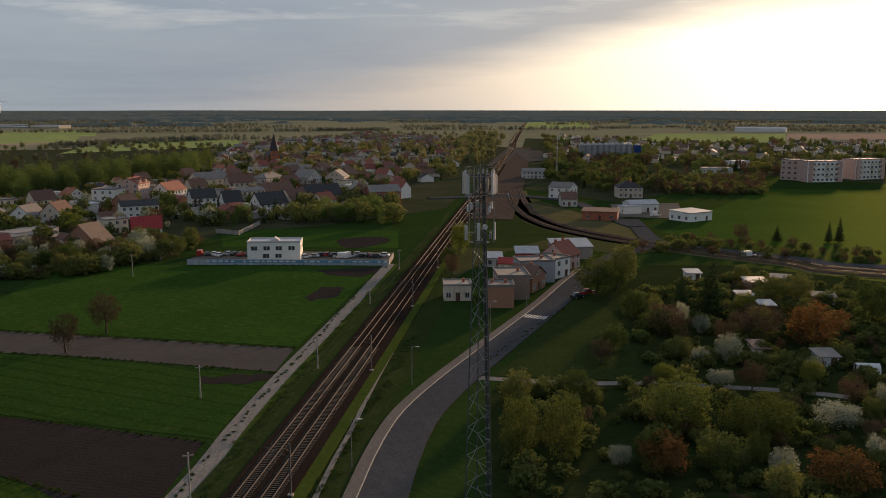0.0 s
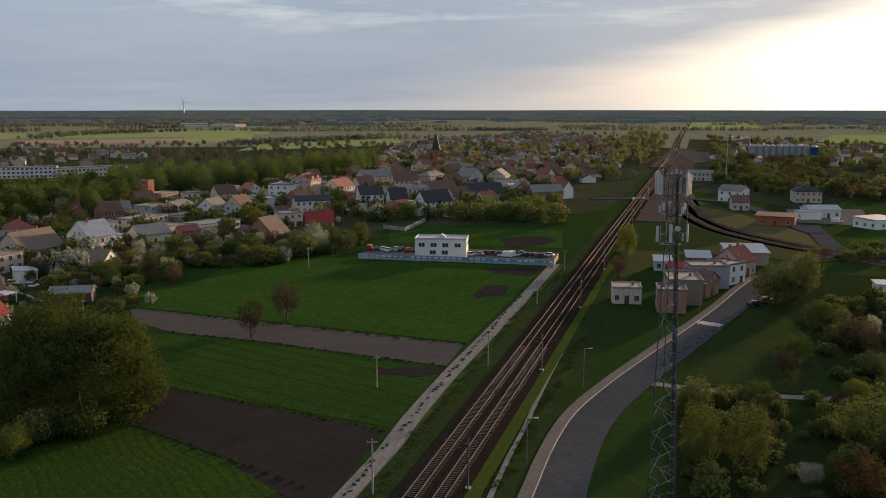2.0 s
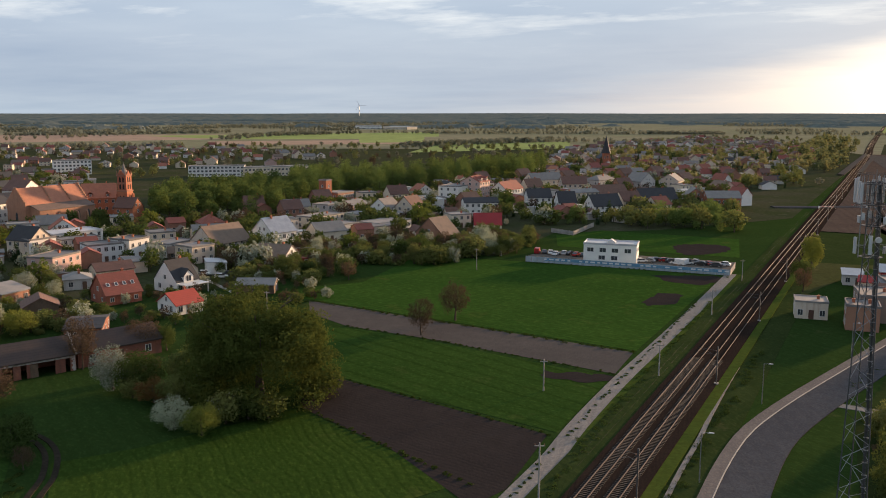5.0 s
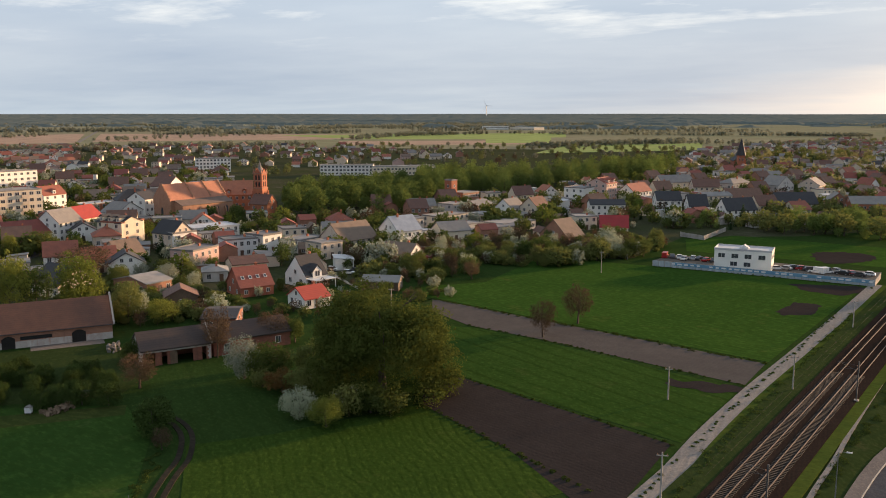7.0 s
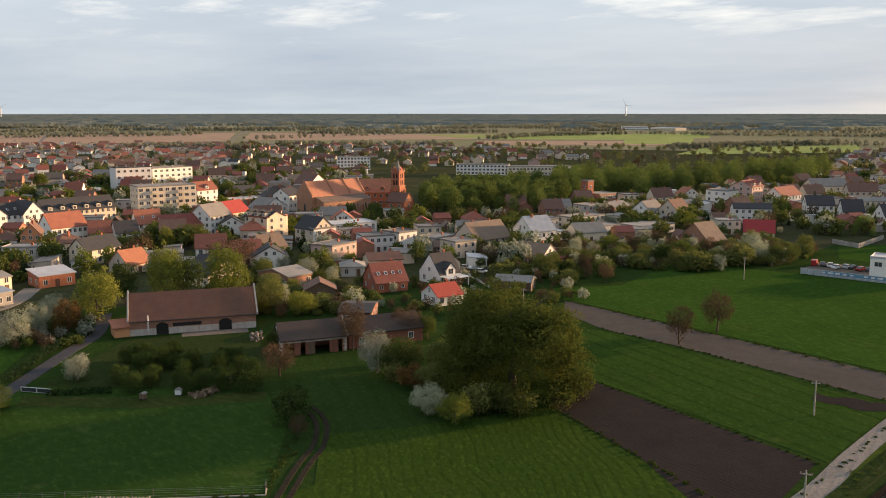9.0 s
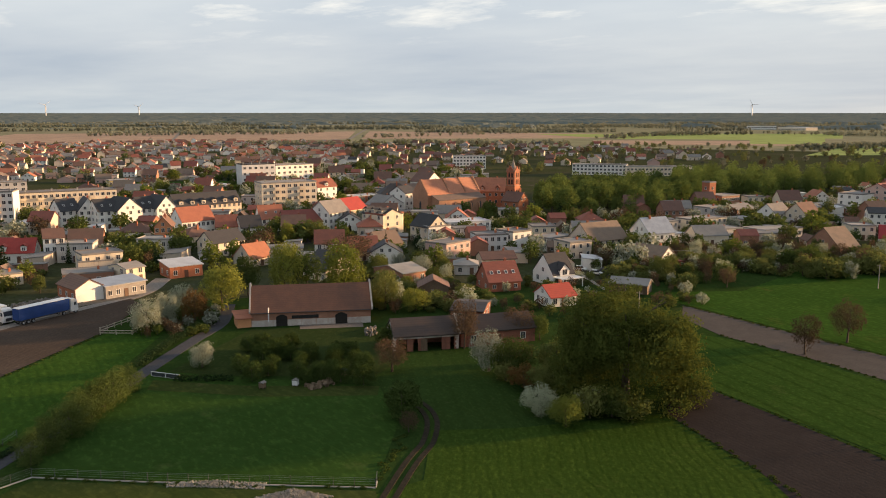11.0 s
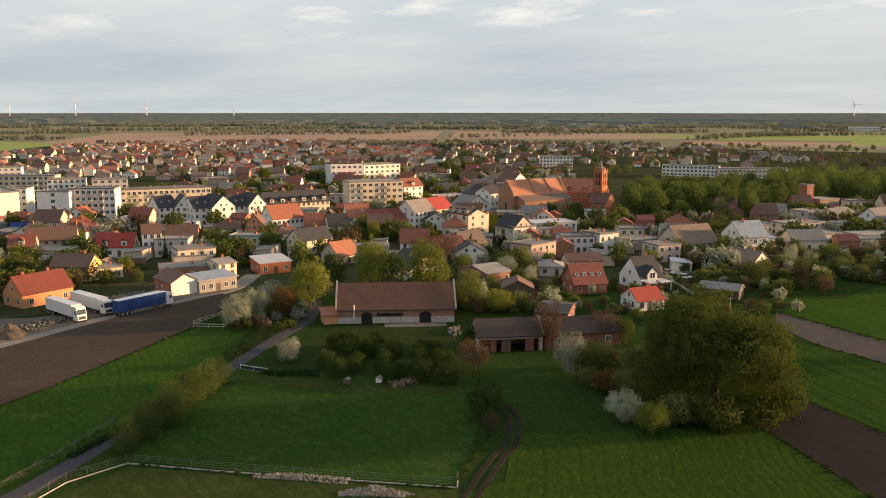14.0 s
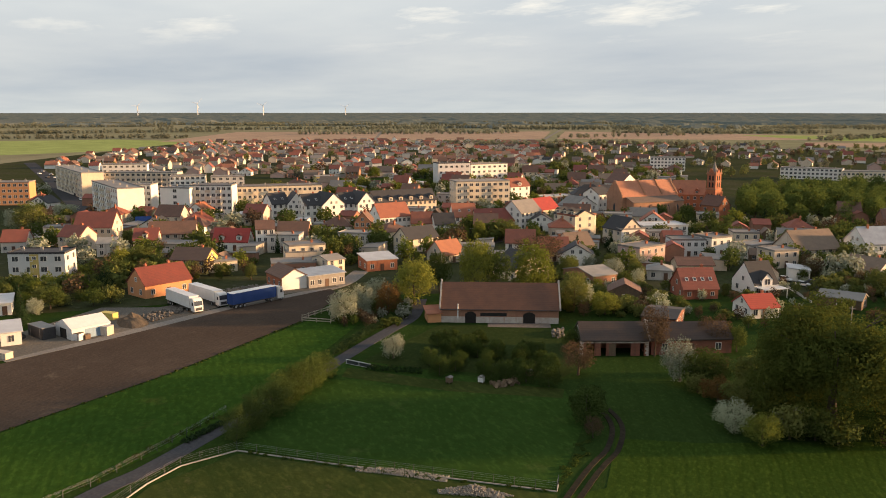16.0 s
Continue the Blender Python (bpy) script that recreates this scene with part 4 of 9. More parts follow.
patch("ground_patch", soft([(-46.5, 154.2), (-34, 155.4), (-34.6, 151.4), (-44.9, 150.1)], 2.0), 0.09, SOIL, "dry bare strip beside the pole")
patch("ground_field", [(-110, 12.4), (-118.2, 19.7), (-123.1, 33.2), (-111.2, 44), (-99.5, 55.5), (-89.1, 65.2), (-78.8, 58.6), (-82, 31.6)], 0.075, ROUGH_OLIVE, "rough yellow-green grass outside the wire fence")
# fields on the other side
patch("ground_field", [(-190.7, 5.3), (-199.8, 27.9), (-214.1, 57), (-225.4, 89.9), (-215.6, 89.1), (-195.3, 70.9), (-167.7, 33), (-150.2, 3.4), (-260, 0)], 0.08, SOIL_LEFT, "harrowed field of pale brown soil")
patch("ground_field", [(-149.4, 3.3), (-166.9, 32.9), (-193.9, 71.1), (-186.6, 81.8), (-171.4, 68.2), (-136.8, 35.2), (-120.7, 8.5), (-120, 0), (-200, -10)], 0.07, GRASS_BRIGHT, "strip of dense green crop beside the lane")
patch("ground_field", [(-159.2, 64.3), (-156.9, 68.3), (-122.7, 92.7), (-105.9, 83.1), (-90.3, 66.2), (-112.5, 44.5), (-124.7, 34.3), (-130.2, 36)], 0.07, PADDOCK, "grass paddock inside a wire fence")
patch("ground_path", [(-154.1, 64), (-140, 74.4), (-122.7, 92.7), (-119, 89.3), (-131.7, 74.4), (-149.4, 60.7)], 0.09, ROUGH_OLIVE, "pale trodden strip of grass")
patch("ground_yard", [(-156.9, 68.3), (-174.9, 96.7), (-158.9, 119.3), (-133.8, 108.5), (-127.9, 95.5), (-145.2, 77.3)], 0.06, GRASS_DARK, "rough grass of the farm garden")
patch("ground_yard", [(-192.9, 5.4), (-203.9, 28.5), (-213, 47), (-224, 65.9), (-227.1, 93.2), (-256.7, 90.5), (-231.8, 66.7), (-225.8, 42.9), (-232.9, 30.4), (-212.1, 6.3)], 0.06, YARD, "gravelled lorry yard of dust and rubble")
patch("ground_yard", [(-87.6, 280.2), (-20.4, 279.1), (-19.6, 294.2), (-51.6, 296.3), (-85.2, 295)], 0.10, YARD, "gravelled car yard behind the fence")
patch("ground_yard", [(77.1, 395.6), (107.7, 387.5), (121.1, 453.3), (84, 447.7)], 0.10, YARD, "paved service yard")

PITCH = [(-537.7, 217.4), (-495.5, 281.4), (-553.7, 304.3), (-594.2, 242.9)]
patch("ground_pitch", PITCH, 0.08, GRASS_BRIGHT, "green sports pitch between the flats and the suburb")
for k in range(7):
    c = Vector((*PITCH[0], 0)).lerp(Vector((*PITCH[1], 0)), (k + 0.5) / 7).lerp(Vector((*PITCH[3], 0)).lerp(Vector((*PITCH[2], 0)), (k + 0.5) / 7), 0.5)
    taken(c.x, c.y - 16, 0, 24, 32)
# ---- railway ----
RAIL = [(-46.4, -98), (-25.7, 99.8), (1.6, 362), (38.5, 708), (77.4, 1094), (123, 1594), (330, 3700)]
strip("ground_verge", RAIL[:3], -8.6, -4.2, 0.25, GRASS_DARK, "rough grass bank beside the railway", 8)
strip("ground_verge", RAIL[:3], 4.7, 6.6, 0.35, VERGE, "yellow-green grass verge of the railway", 8)
strip("ground_verge", RAIL[:3], 6.6, 12.0, 0.12, GRASS_DARK, "rough grass bank beside the railway", 8)
strip("railway_bed", RAIL, -4.3, 4.7, 0.45, BALLAST, "dark brown ballast of the double track railway", 20)
strip("railway_bed", [(4, 385), (24, 560), (54, 850), (79, 1100)], 4.0, 24.0, 0.40, BALLAST_OLD, "broad brown ballast of the station tracks", 20)


def track(name, pts, side, label, steel=None):
    """One track: sleepers under two steel rails, as one thing."""
    line = smooth_line(pts, 12.0)
    ob = thing(name, label, "railway track", pose(0, 0, 0), "railway tracks")
    for s in (-0.75, 0.75):
        bm = ribbon(bmesh.new(), line, side + s - 0.045, side + s + 0.045, 0.55, 0.74)
        part("rail", bm, steel or RAIL_STEEL, ob)
    return ob


SLEEPER = surface("oily_sleeper", (0.030, 0.025, 0.021), (0.022, 0.019, 0.016), 1.0, 12.0, 0.9, 0.3, 0.4)


def sleepers(ob, pts, side, count, near):
    bm = bmesh.new()
    quad_box(bm, -1.3, -0.13, 0.40, 1.3, 0.13, 0.57)
    me = mesh_of(bm, SLEEPER)
    line = offsets(smooth_line(pts, 0.65), side)
    for p, q in list(zip(line, line[1:]))[near:near + count]:
        part("sleeper", me, None, ob, at=pose(p.x, p.y, 0, 0, 0, math.degrees(math.atan2(q.y - p.y, q.x - p.x)) - 90))


MAIN = [track("railway_track", RAIL, s, "straight main line track with bright worn rails") for s in (-1.85, 1.85)]
for rails, s in zip(MAIN, (-1.85, 1.85)):
    sleepers(rails, RAIL[:3], s, 130, 296)
RUST = surface("rail_rust", (0.12, 0.07, 0.045), (0.085, 0.055, 0.04), 1.0, 10.0, 0.7, 0.1)
# branch line with two tracks that curves off
BRANCH = [(37.3, 522), (34.5, 452.8), (36.7, 399.6), (44, 360.9), (56.6, 334.9), (70.1, 315), (88.7, 292.7), (110.4, 273.3), (131.7, 254.5), (260, 240)]
strip("railway_bed", BRANCH, -9, 6, 0.14, GRASS_DRY, "dry grass and ballast along the branch line")
for s in (-5.5, 1.5):
    strip("railway_bed", BRANCH, s - 1.7, s + 1.7, 0.30, BALLAST_OLD, "brown ballast of the branch line")
    track("railway_track", BRANCH, s, "rusty branch line track in dry grass", RUST)

patch("ground_verge", [(39.1, 461.2), (59.1, 417.6), (75.3, 361.1), (72.1, 326.2), (48.6, 359.2), (38.3, 408.3)], 0.10, GRASS_DRY, "dry brown grass inside the curve of the branch line")
patch("ground_verge", [(1.6, 304.2), (9.8, 422), (27.6, 447.4), (33.1, 373.5), (45.4, 334.8), (21, 304.3)], 0.10, GRASS_DARK, "rough olive grass between the railway lines")
patch("ground_verge", [(-0.3, 243.4), (3.6, 304.2), (9.8, 422), (41.6, 491.4), (74.3, 368.2), (85.2, 304.7), (60.9, 290.2), (41.4, 304.5), (20.6, 298.2), (5.8, 260.9)], 0.08, OLIVE, "worn olive grass round the railway curve")
# ---- roads ----
GRAVEL_ROAD = [(-41.5, 40), (-35.4, 103.9), (-34.4, 114.3), (-34.0, 126.3), (-33.0, 140.8), (-31.4, 158.7), (-28.9, 181.0), (-23.9, 228), (-19.6, 272.4)]
strip("road", GRAVEL_ROAD, -1.65, 1.65, 0.14, GRAVEL, "pale gravel farm road beside the railway")
strip("ground_verge", GRAVEL_ROAD, 1.65, 3.2, 0.16, VERGE, "tufted yellow-green verge of the gravel road")
ROAD = [(-15, 40), (-10.5, 85), (-8.5, 106.5), (-8.0, 112.4), (-6.8, 122.9), (-4.4, 135.5), (1.0, 151.5), (8.2, 169.7), (18.1, 194.1), (26.8, 216), (36.5, 243), (44, 262), (56, 288), (70, 306), (77, 322), (78.5, 345)]
strip("road", ROAD, -3.3, 3.3, 0.24, ASPHALT, "grey asphalt road that curves past the houses")
strip("pavement", ROAD[:12], -5.2, -3.4, 0.34, PAVING, "pale paved footway with a kerb beside the road")
strip("trim_kerb", ROAD[:12], -3.4, -3.25, 0.36, CONCRETE, "pale concrete kerb")
GARDEN_PATH = [(2.5, 154.6), (8.8, 153.4), (14.3, 152.3), (25.9, 150.9), (37.9, 151.6), (48.2, 149.4), (59.1, 147.4), (66.8, 145.0), (73.4, 142.3), (110, 112)]
strip("road", GARDEN_PATH, -1.1, 1.1, 0.13, GRAVEL, "pale trodden gravel path through the gardens")
for p in smooth_line(GARDEN_PATH[:9], 2):
    taken(p.x, p.y - 1.2, 0, 2.4, 2.4)
patch("ground_lawn", soft([(8.6, 155.5), (21.5, 192.0), (31.5, 216.0), (36.0, 219.5), (40.5, 204.0), (38.5, 177.0), (36.8, 154.5), (25.9, 153.4)], 1.5), 0.09, GRASS_DARK, "mown grass between the road and the gardens")
strip("road", [(79.0, 360.0), (76.6, 373.8), (72.6, 415.3), (62.0, 466.0), (35.6, 490.0), (7.3, 481.8), (-11.8, 475.5)], -3.5, 3.5, 0.5, ASPHALT, "asphalt road over the level crossing")
strip("road", [(82, 386), (79, 350), (77.5, 325), (84.5, 309.5), (99.8, 296.6), (118, 281.5), (138.4, 267.9), (260, 258)], -3.6, 3.6, 0.32, ASPHALT, "asphalt road along the branch line")
LANE = [(-90, -20), (-116.9, 9.4), (-123.2, 19.5), (-135.1, 34.7), (-147, 50.4), (-161.5, 66.6), (-176.1, 84.1), (-184.5, 94.4), (-201.2, 105.7)]
strip("road", LANE, -1.6, 1.6, 0.12, ASPHALT, "narrow grey asphalt lane between hedges")
strip("road", [(-193.8, 5.5), (-202.8, 28.4), (-215.3, 57.4), (-227.9, 91.8), (-246.1, 108.9)], -2.5, 2.5, 0.11, GRAVEL, "pale dusty track along the lorry yard")
for s in (-0.8, 0.8):
    strip("road", [(-80.5, 57.0), (-91.0, 71.9), (-94.5, 77.4), (-96.7, 81.2), (-101.1, 86.1), (-104.8, 89.1), (-108.5, 91.0), (-111.5, 91.9)], s - 0.42, s + 0.42, 0.17, RUT, "wheel rut of a dirt track through the meadow", 1.5)
strip("road", [(-359.7, 56.3), (-462, 56), (-577.8, 58.6), (-698.8, 61.7), (-827.4, 63.8), (-920.4, 65.5)], -5, 5, 0.1, ASPHALT, "wide asphalt street between the blocks of flats")
for p in smooth_line([(-483.5, 81.3), (-571.3, 70.1), (-685.5, 63.8), (-812.4, 60.8), (-951.9, 66.8)], 8):
    taken(p.x, p.y - 7, 0, 14, 14)
for p in smooth_line([(-435.1, 52.5), (-558.4, 56.5), (-687.3, 60.6)], 8):
    taken(p.x, p.y - 7, 0, 14, 14)
strip("road", [(-1062.9, 480.8), (-1418.8, 670.9), (-2159.7, 1048.8)], -3, 3, 0.1, GRAVEL, "pale country road through the far fields")
strip("road", [(-950.6, 679.7), (-1407, 1056.3), (-2043.9, 1587.7)], -3, 3, 0.1, GRAVEL, "pale country road through the far fields")
strip("road", [(-275.6, 174), (-290.6, 203), (-301.1, 226.9), (-300.5, 247)], -4, 4, 0.08, ASPHALT, "asphalt street with parked cars before the terrace")
patch("pavement_yard", [(73.8, 1094.1), (107.8, 1007.6), (90.9, 822.9), (72.3, 797)], 0.5, PLATFORM, "worn station forecourt")
zebra = thing("zebra_crossing", "worn white zebra crossing painted on the asphalt", "road marking", pose(0, 0, 0))
for k in range(8):
    a = Vector((17.6, 202.6) + (0,))
    b = Vector((23.2, 199.8) + (0,))
    p = a.lerp(b, (k + 0.5) / 8)
    part("stripe", box(-0.22, -1.6, 0.22, 0.22, 1.6, 0.246), LINE_PAINT, zebra, at=pose(p.x, p.y, 0, 0, 0, -28))

# ---- far woods and the horizon ----
def hazed_far_woods():
    """Wooded country beyond the fields: an uneven canopy that rises to the skyline."""
    bm = bmesh.new()
    rows = []
    radii = [2050 + 2850 * (i / 95) ** 1.25 for i in range(96)]
    angles = [radians(-70 + 0.22 * i) for i in range(910)]
    for i, r in enumerate(radii):
        row = []
        for a in angles:
            x, y = -math.sin(a) * r, math.cos(a) * r
            wood = 1.3 * noise.noise((a * 5.5, r / 190, 3.1)) + 0.45 * noise.noise((a * 19, r / 110, 7.7)) + 0.3 * noise.noise((a * 60, r / 60, 2.2)) + (r - 3500) / 1100
            z = -6.0
            if wood > -0.25:
                z = -6 + 15 * min(1.0, (wood + 0.25) / 0.3) + 3.0 * noise.noise((x / 60, y / 60, 1.3)) + 2.0 * noise.noise((x / 20, y / 20, 4.1)) + max(0.0, (r - 3600) / 1300) * 24 + 3 * noise.noise((x / 900, y / 900, 9.1))
            row.append(bm.verts.new((x, y, z)))
        rows.append(row)
    for i in range(len(rows) - 1):
        for j in range(len(angles) - 1):
            q = (rows[i][j], rows[i][j + 1], rows[i + 1][j + 1], rows[i + 1][j])
            if max(v.co.z for v in q) > 0:
                bm.faces.new(q)
    bmesh.ops.delete(bm, geom=[v for v in bm.verts if not v.link_faces], context="VERTS")
    me = mesh_of(bm, WOODS_HAZED)
    tagged(new("backdrop_woods", me), "woods along the horizon, tinted pale blue-grey for haze", "woods", "", "stuff")
    seg = 120
    bm = bmesh.new()
    prof = [(4700, -5), (4800, 30), (4930, 37)]
    rings = [[bm.verts.new((r * math.cos(i * 2 * math.pi / seg), r * math.sin(i * 2 * math.pi / seg), z + (2.5 * noise.noise((i * 0.35, r, 0)) if z > 0 else 0))) for i in range(seg)] for r, z in prof]
    for a, b in zip(rings, rings[1:]):
        for i in range(seg):
            bm.faces.new((a[i], a[(i + 1) % seg], b[(i + 1) % seg], b[i]))
    tagged(new("backdrop_hills", mesh_of(bm, WOODS_HAZED)), "low wooded hills that close the horizon, tinted pale for haze", "hills", "", "structure")


# aerial haze is mixed into this colour: paler and bluer than real woodland
WOODS_HAZED = field("hazed_far_woods", (0.115, 0.14, 0.135), (0.155, 0.175, 0.155), 0, 300, 0.0, 0.006, 0.06, 0.0, third=(0.18, 0.175, 0.13))
hazed_far_woods()

# ---- the town: houses that stand out ----
L_WHITE = "white rendered house under a dark tiled roof"
L_RED = "pale rendered house under a red tiled roof"
L_FLAT = "pale rendered house with a flat felt roof"
L_OLD = "old rendered house under a weathered brown roof"
# south-west side, by the lorry yard
block = flats(-271.9, 19, 63.4, 15.9, 9, 9.2, 3, 4, PALE_GREY, "pale grey three-storey block with a yellow stair strip", side_bays=2, vents=3, roof=ROOF_DARK)
part("stair_strip", box(-1.9, -0.05, 0.5, 0.6, -0.004, 9.1), YELLOW, block, "yellow rendered strip")
for z in (2.2, 5.2, 7.6):
    window(block, -0.65, -0.05, z, 0, 1.1, 0.8)
house(-346.1, 44.1, 60.4, 14.4, 11, 6.5, "gx", 5, CREAM, ROOF_RED, "large cream house under a steep red roof", cols=6)
house(-354.6, 31.9, 71.6, 8.2, 8, 6, "flat", 0.3, BEIGE, ROOF_FELT, L_FLAT)
house(-339.4, 16.8, 69.8, 8.4, 9, 4, "gx", 3.5, GREY, ROOF_RED, L_RED)
house(-240.2, 48.8, 109.1, 14.1, 9, 3.7, "gx", 4.0, ORANGE, ROOF_MAROON, "apricot house under a steep brown-red roof beside the lorry yard", stacks=2, cols=3, floors=1)
house(-267.8, 60.6, 50.6, 11.5, 9, 4.5, "gx", 3, YELLOW, ROOF_BROWN, "yellow house under a brown roof")
house(-317.1, 57.4, 69.4, 8.2, 9, 4.5, "gx", 3.5, BEIGE, ROOF_RED, L_RED, dormers=1)
house(-314.2, 44, 71.8, 6.4, 8, 4.5, "gx", 1.5, GREY, ROOF_FELT, "grey house under a low felt roof")
house(-381.1, 68.9, 77.8, 6.1, 8, 3, "gx", 1.6, WHITE, PAINT_BLUE, "low shop under a bright blue roof", cols=3)
house(-380.2, 79.8, 60.4, 14.2, 12, 4, "gx", 3.5, GREY, ROOF_RED, L_OLD)
house(-359.1, 88.2, 85.9, 12.6, 10, 4, "hip", 4, BEIGE, ROOF_RED, L_RED)
house(-327.4, 68.9, 70.5, 16.8, 10, 4.5, "gx", 4, BEIGE, ROOF_BROWN, L_OLD)
house(-304, 84, 60.1, 12.5, 10, 3.5, "gx", 4, WHITE, ROOF_BRIGHT, "white house under a bright red roof with a dormer", dormers=2)
house(-298.2, 95.2, 73.8, 6.5, 9, 8, "gx", 2.5, WHITE, ROOF_BROWN, "tall white house with balconies", cols=3)
house(-303.6, 106.8, 60.3, 11.3, 12, 3.5, "gx", 5, BROWN, ROOF_BROWN, "low house under a tall brown roof")
house(-327.5, 127.6, 60.5, 5.3, 8, 4, "flat", 0.3, YELLOW, ROOF_FELT, L_FLAT)
house(-298.9, 133.4, 60.1, 6.2, 12, 8, "gy", 3.5, ORANGE, ROOF_BROWN, "orange gabled town house", cols=3)
house(-319.3, 157.7, 92.4, 14.4, 10, 6.5, "gx", 5, WHITE, ROOF_ORANGE, "long white house under a steep red-brown roof", cols=7)
house(-294.4, 146, 92, 11.6, 10, 4, "hip", 3, CREAM, ROOF_BROWN, L_OLD)
house(-269.4, 143.6, 97.7, 13.5, 9, 5, "gx", 3.5, CREAM, ROOF_DARK, "cream house under a dark roof")
house(-311.7, 165.8, 60.8, 8.6, 10, 4, "gx", 4, BEIGE, ROOF_RED, L_RED)
house(-303.1, 172.1, 72.2, 8.5, 10, 4, "gx", 4, WHITE, ROOF_DARK, L_WHITE)
house(-311.1, 186.4, 71.4, 10, 10, 5.5, "gx", 5, WHITE, ROOF_ORANGE, "white house under an orange tiled roof", skylights=2)
house(-302.2, 197.2, 71.9, 18.6, 10, 4, "gx", 4.5, CREAM, ROOF_RED, "long low house under a red tiled roof", cols=7)
house(-297.6, 210.8, 101, 12.5, 11, 7.5, "gx", 4.5, WHITE, ROOF_GREY, "white town house under a grey roof", cols=5)
house(-309.1, 229.3, 103.5, 12.9, 11, 6.5, "gx", 4.5, CREAM, ROOF_BRIGHT, "cream house under a bright red roof", cols=3)
house(-278, 213.1, 2.1, 13.4, 10, 8, "gx", 2.2, CREAM, ROOF_DARK, "cream town house under a dark mansard roof", dormers=3)
house(-272.1, 219.3, 98.1, 12.1, 10, 8, "flat", 0.4, CREAM, ROOF_RED, "cream corner house with a flat red roof")
house(-248.2, 213.6, -10.5, 9.9, 10, 6, "flat", 0.4, WHITE, ROOF_FELT, L_FLAT)
house(-243.2, 217.6, 88.2, 9.7, 11, 6, "gy", 4.2, CREAM, ROOF_DARK, "cream gabled house under a dark roof with a long balcony", cols=3)
house(-248.8, 240.1, 70.4, 18.8, 12, 5, "flat", 0.3, WHITE, ROOF_PALE, "low white hall with a flat pale roof")
house(-238.8, 231.3, 66.6, 13.8, 7, 4.5, "flat", 0.2, GREY, ROOF_FELT, "grey outbuilding with a felt roof")
house(-208.6, 195.1, 98.3, 13.1, 9, 6, "flat", 0.3, PINK, ROOF_FELT, "pale pink house with a flat roof")
house(-212.8, 215.8, 60.3, 11.5, 9, 6, "flat", 0.3, PALE_GREY, ROOF_FELT, "pale grey semi-detached house with a flat roof", cols=5)
house(-209.1, 227.4, 86.2, 9.1, 9, 6.5, "flat", 0.4, WHITE, ROOF_FELT, "tall white house with a flat roof", stacks=2)
house(-199.3, 237.6, 88.3, 13.1, 9, 4.5, "flat", 0.3, GREY, ROOF_FELT, "grey rendered house with a flat roof")
house(-183.3, 228.3, 76, 9.1, 9, 5.5, "flat", 0.3, BEIGE, ROOF_FELT, "beige house with a flat felt roof")
house(-184.6, 246.5, 78, 16.8, 13, 4.5, "gx", 5.5, BEIGE, ROOF_OLD, "wide beige house under a weathered brown roof", stacks=2)
house(-181.2, 259.4, -20.3, 11.8, 11, 6.5, "gy", 4.8, WHITE, ROOF_ZINC, "white gabled house under a bright metal roof", cols=2)
house(-190.6, 294.7, 80, 8.1, 9, 6, "flat", 0.3, BEIGE, ROOF_FELT, "beige house with a flat roof")
house(-180.4, 282.1, 74, 10.5, 8, 3.2, "flat", 0.2, WHITE, ROOF_PALE, "low white garage block")
# the near rows
house(-164.2, 170.4, 66, 9.6, 10, 2.9, "gx", 4.6, BRICK, ROOF_RED, "orange brick house under a red roof with skylights", skylights=4, cols=3, win=(0.9, 1.0))
WHITE_HOUSE = house(-158.3, 188.8, 76.5, 7.7, 10, 3.2, "gx", 5.4, WHITE, ROOF_DARK, "modern white gabled house under an anthracite roof", over=0.15, cols=3)
house(-141.2, 167.7, 72.5, 7.7, 8, 2.7, "gx", 2.4, WHITE, ROOF_BRIGHT, "small white garden house under a bright red roof", cols=3)
house(-190.1, 159.6, 88.7, 8.8, 14, 3.2, "gx", 1.5, BRICK_PALE, ROOF_FELT, "long brick shed under a grey felt roof", category="shed", name="shed", group="sheds", stacks=0)
house(-229.7, 171.6, 59.8, 9.9, 10, 3.5, "gx", 4, BEIGE, ROOF_RED, L_RED)
house(-231.6, 184.9, 83.3, 9.5, 10, 4, "gx", 4, BEIGE, ROOF_OLD, L_OLD)
house(-213.2, 140.2, -1.4, 12.5, 12, 3.5, "gx", 4.5, CREAM, ROOF_DARK, "cream house under a dark steep roof among trees")
house(-244.5, 141.6, 98.9, 9, 9, 3, "gx", 4, BEIGE, ROOF_ORANGE, "low house under an orange roof among trees")
house(-170.8, 149.6, 50.1, 8, 8, 3, "gy", 2, TIMBER, ROOF_BROWN, "timber shed with a low gabled roof", category="shed", name="shed", group="sheds", stacks=0, cols=1)
house(-145.4, 137.1, 35.5, 7.7, 12, 3, "gx", 0.8, BRICK_OLD, ROOF_DARK, "long outbuilding under a flat dark roof", category="shed", name="shed", group="sheds", stacks=0, cols=2)
house(-188.7, 179.1, 46.1, 7.2, 8, 3, "hip", 1.6, GREY, ROOF_FELT, "low grey house under a hipped felt roof")
house(-189.4, 194.8, 60, 11.2, 8, 3, "gx", 1.8, CREAM, ROOF_BROWN, "low cream house under a brown roof")
house(-139.3, 193.1, 21.7, 10.5, 6, 2.6, "gx", 1.2, TIMBER, ROOF_FELT, "brown timber garden shed", category="shed", name="shed", group="sheds", stacks=0, cols=1)
house(-161.6, 233.9, 1.5, 11.8, 9, 2.8, "gx", 3.2, WHITE, ROOF_OLD, "low white house under a weathered roof")
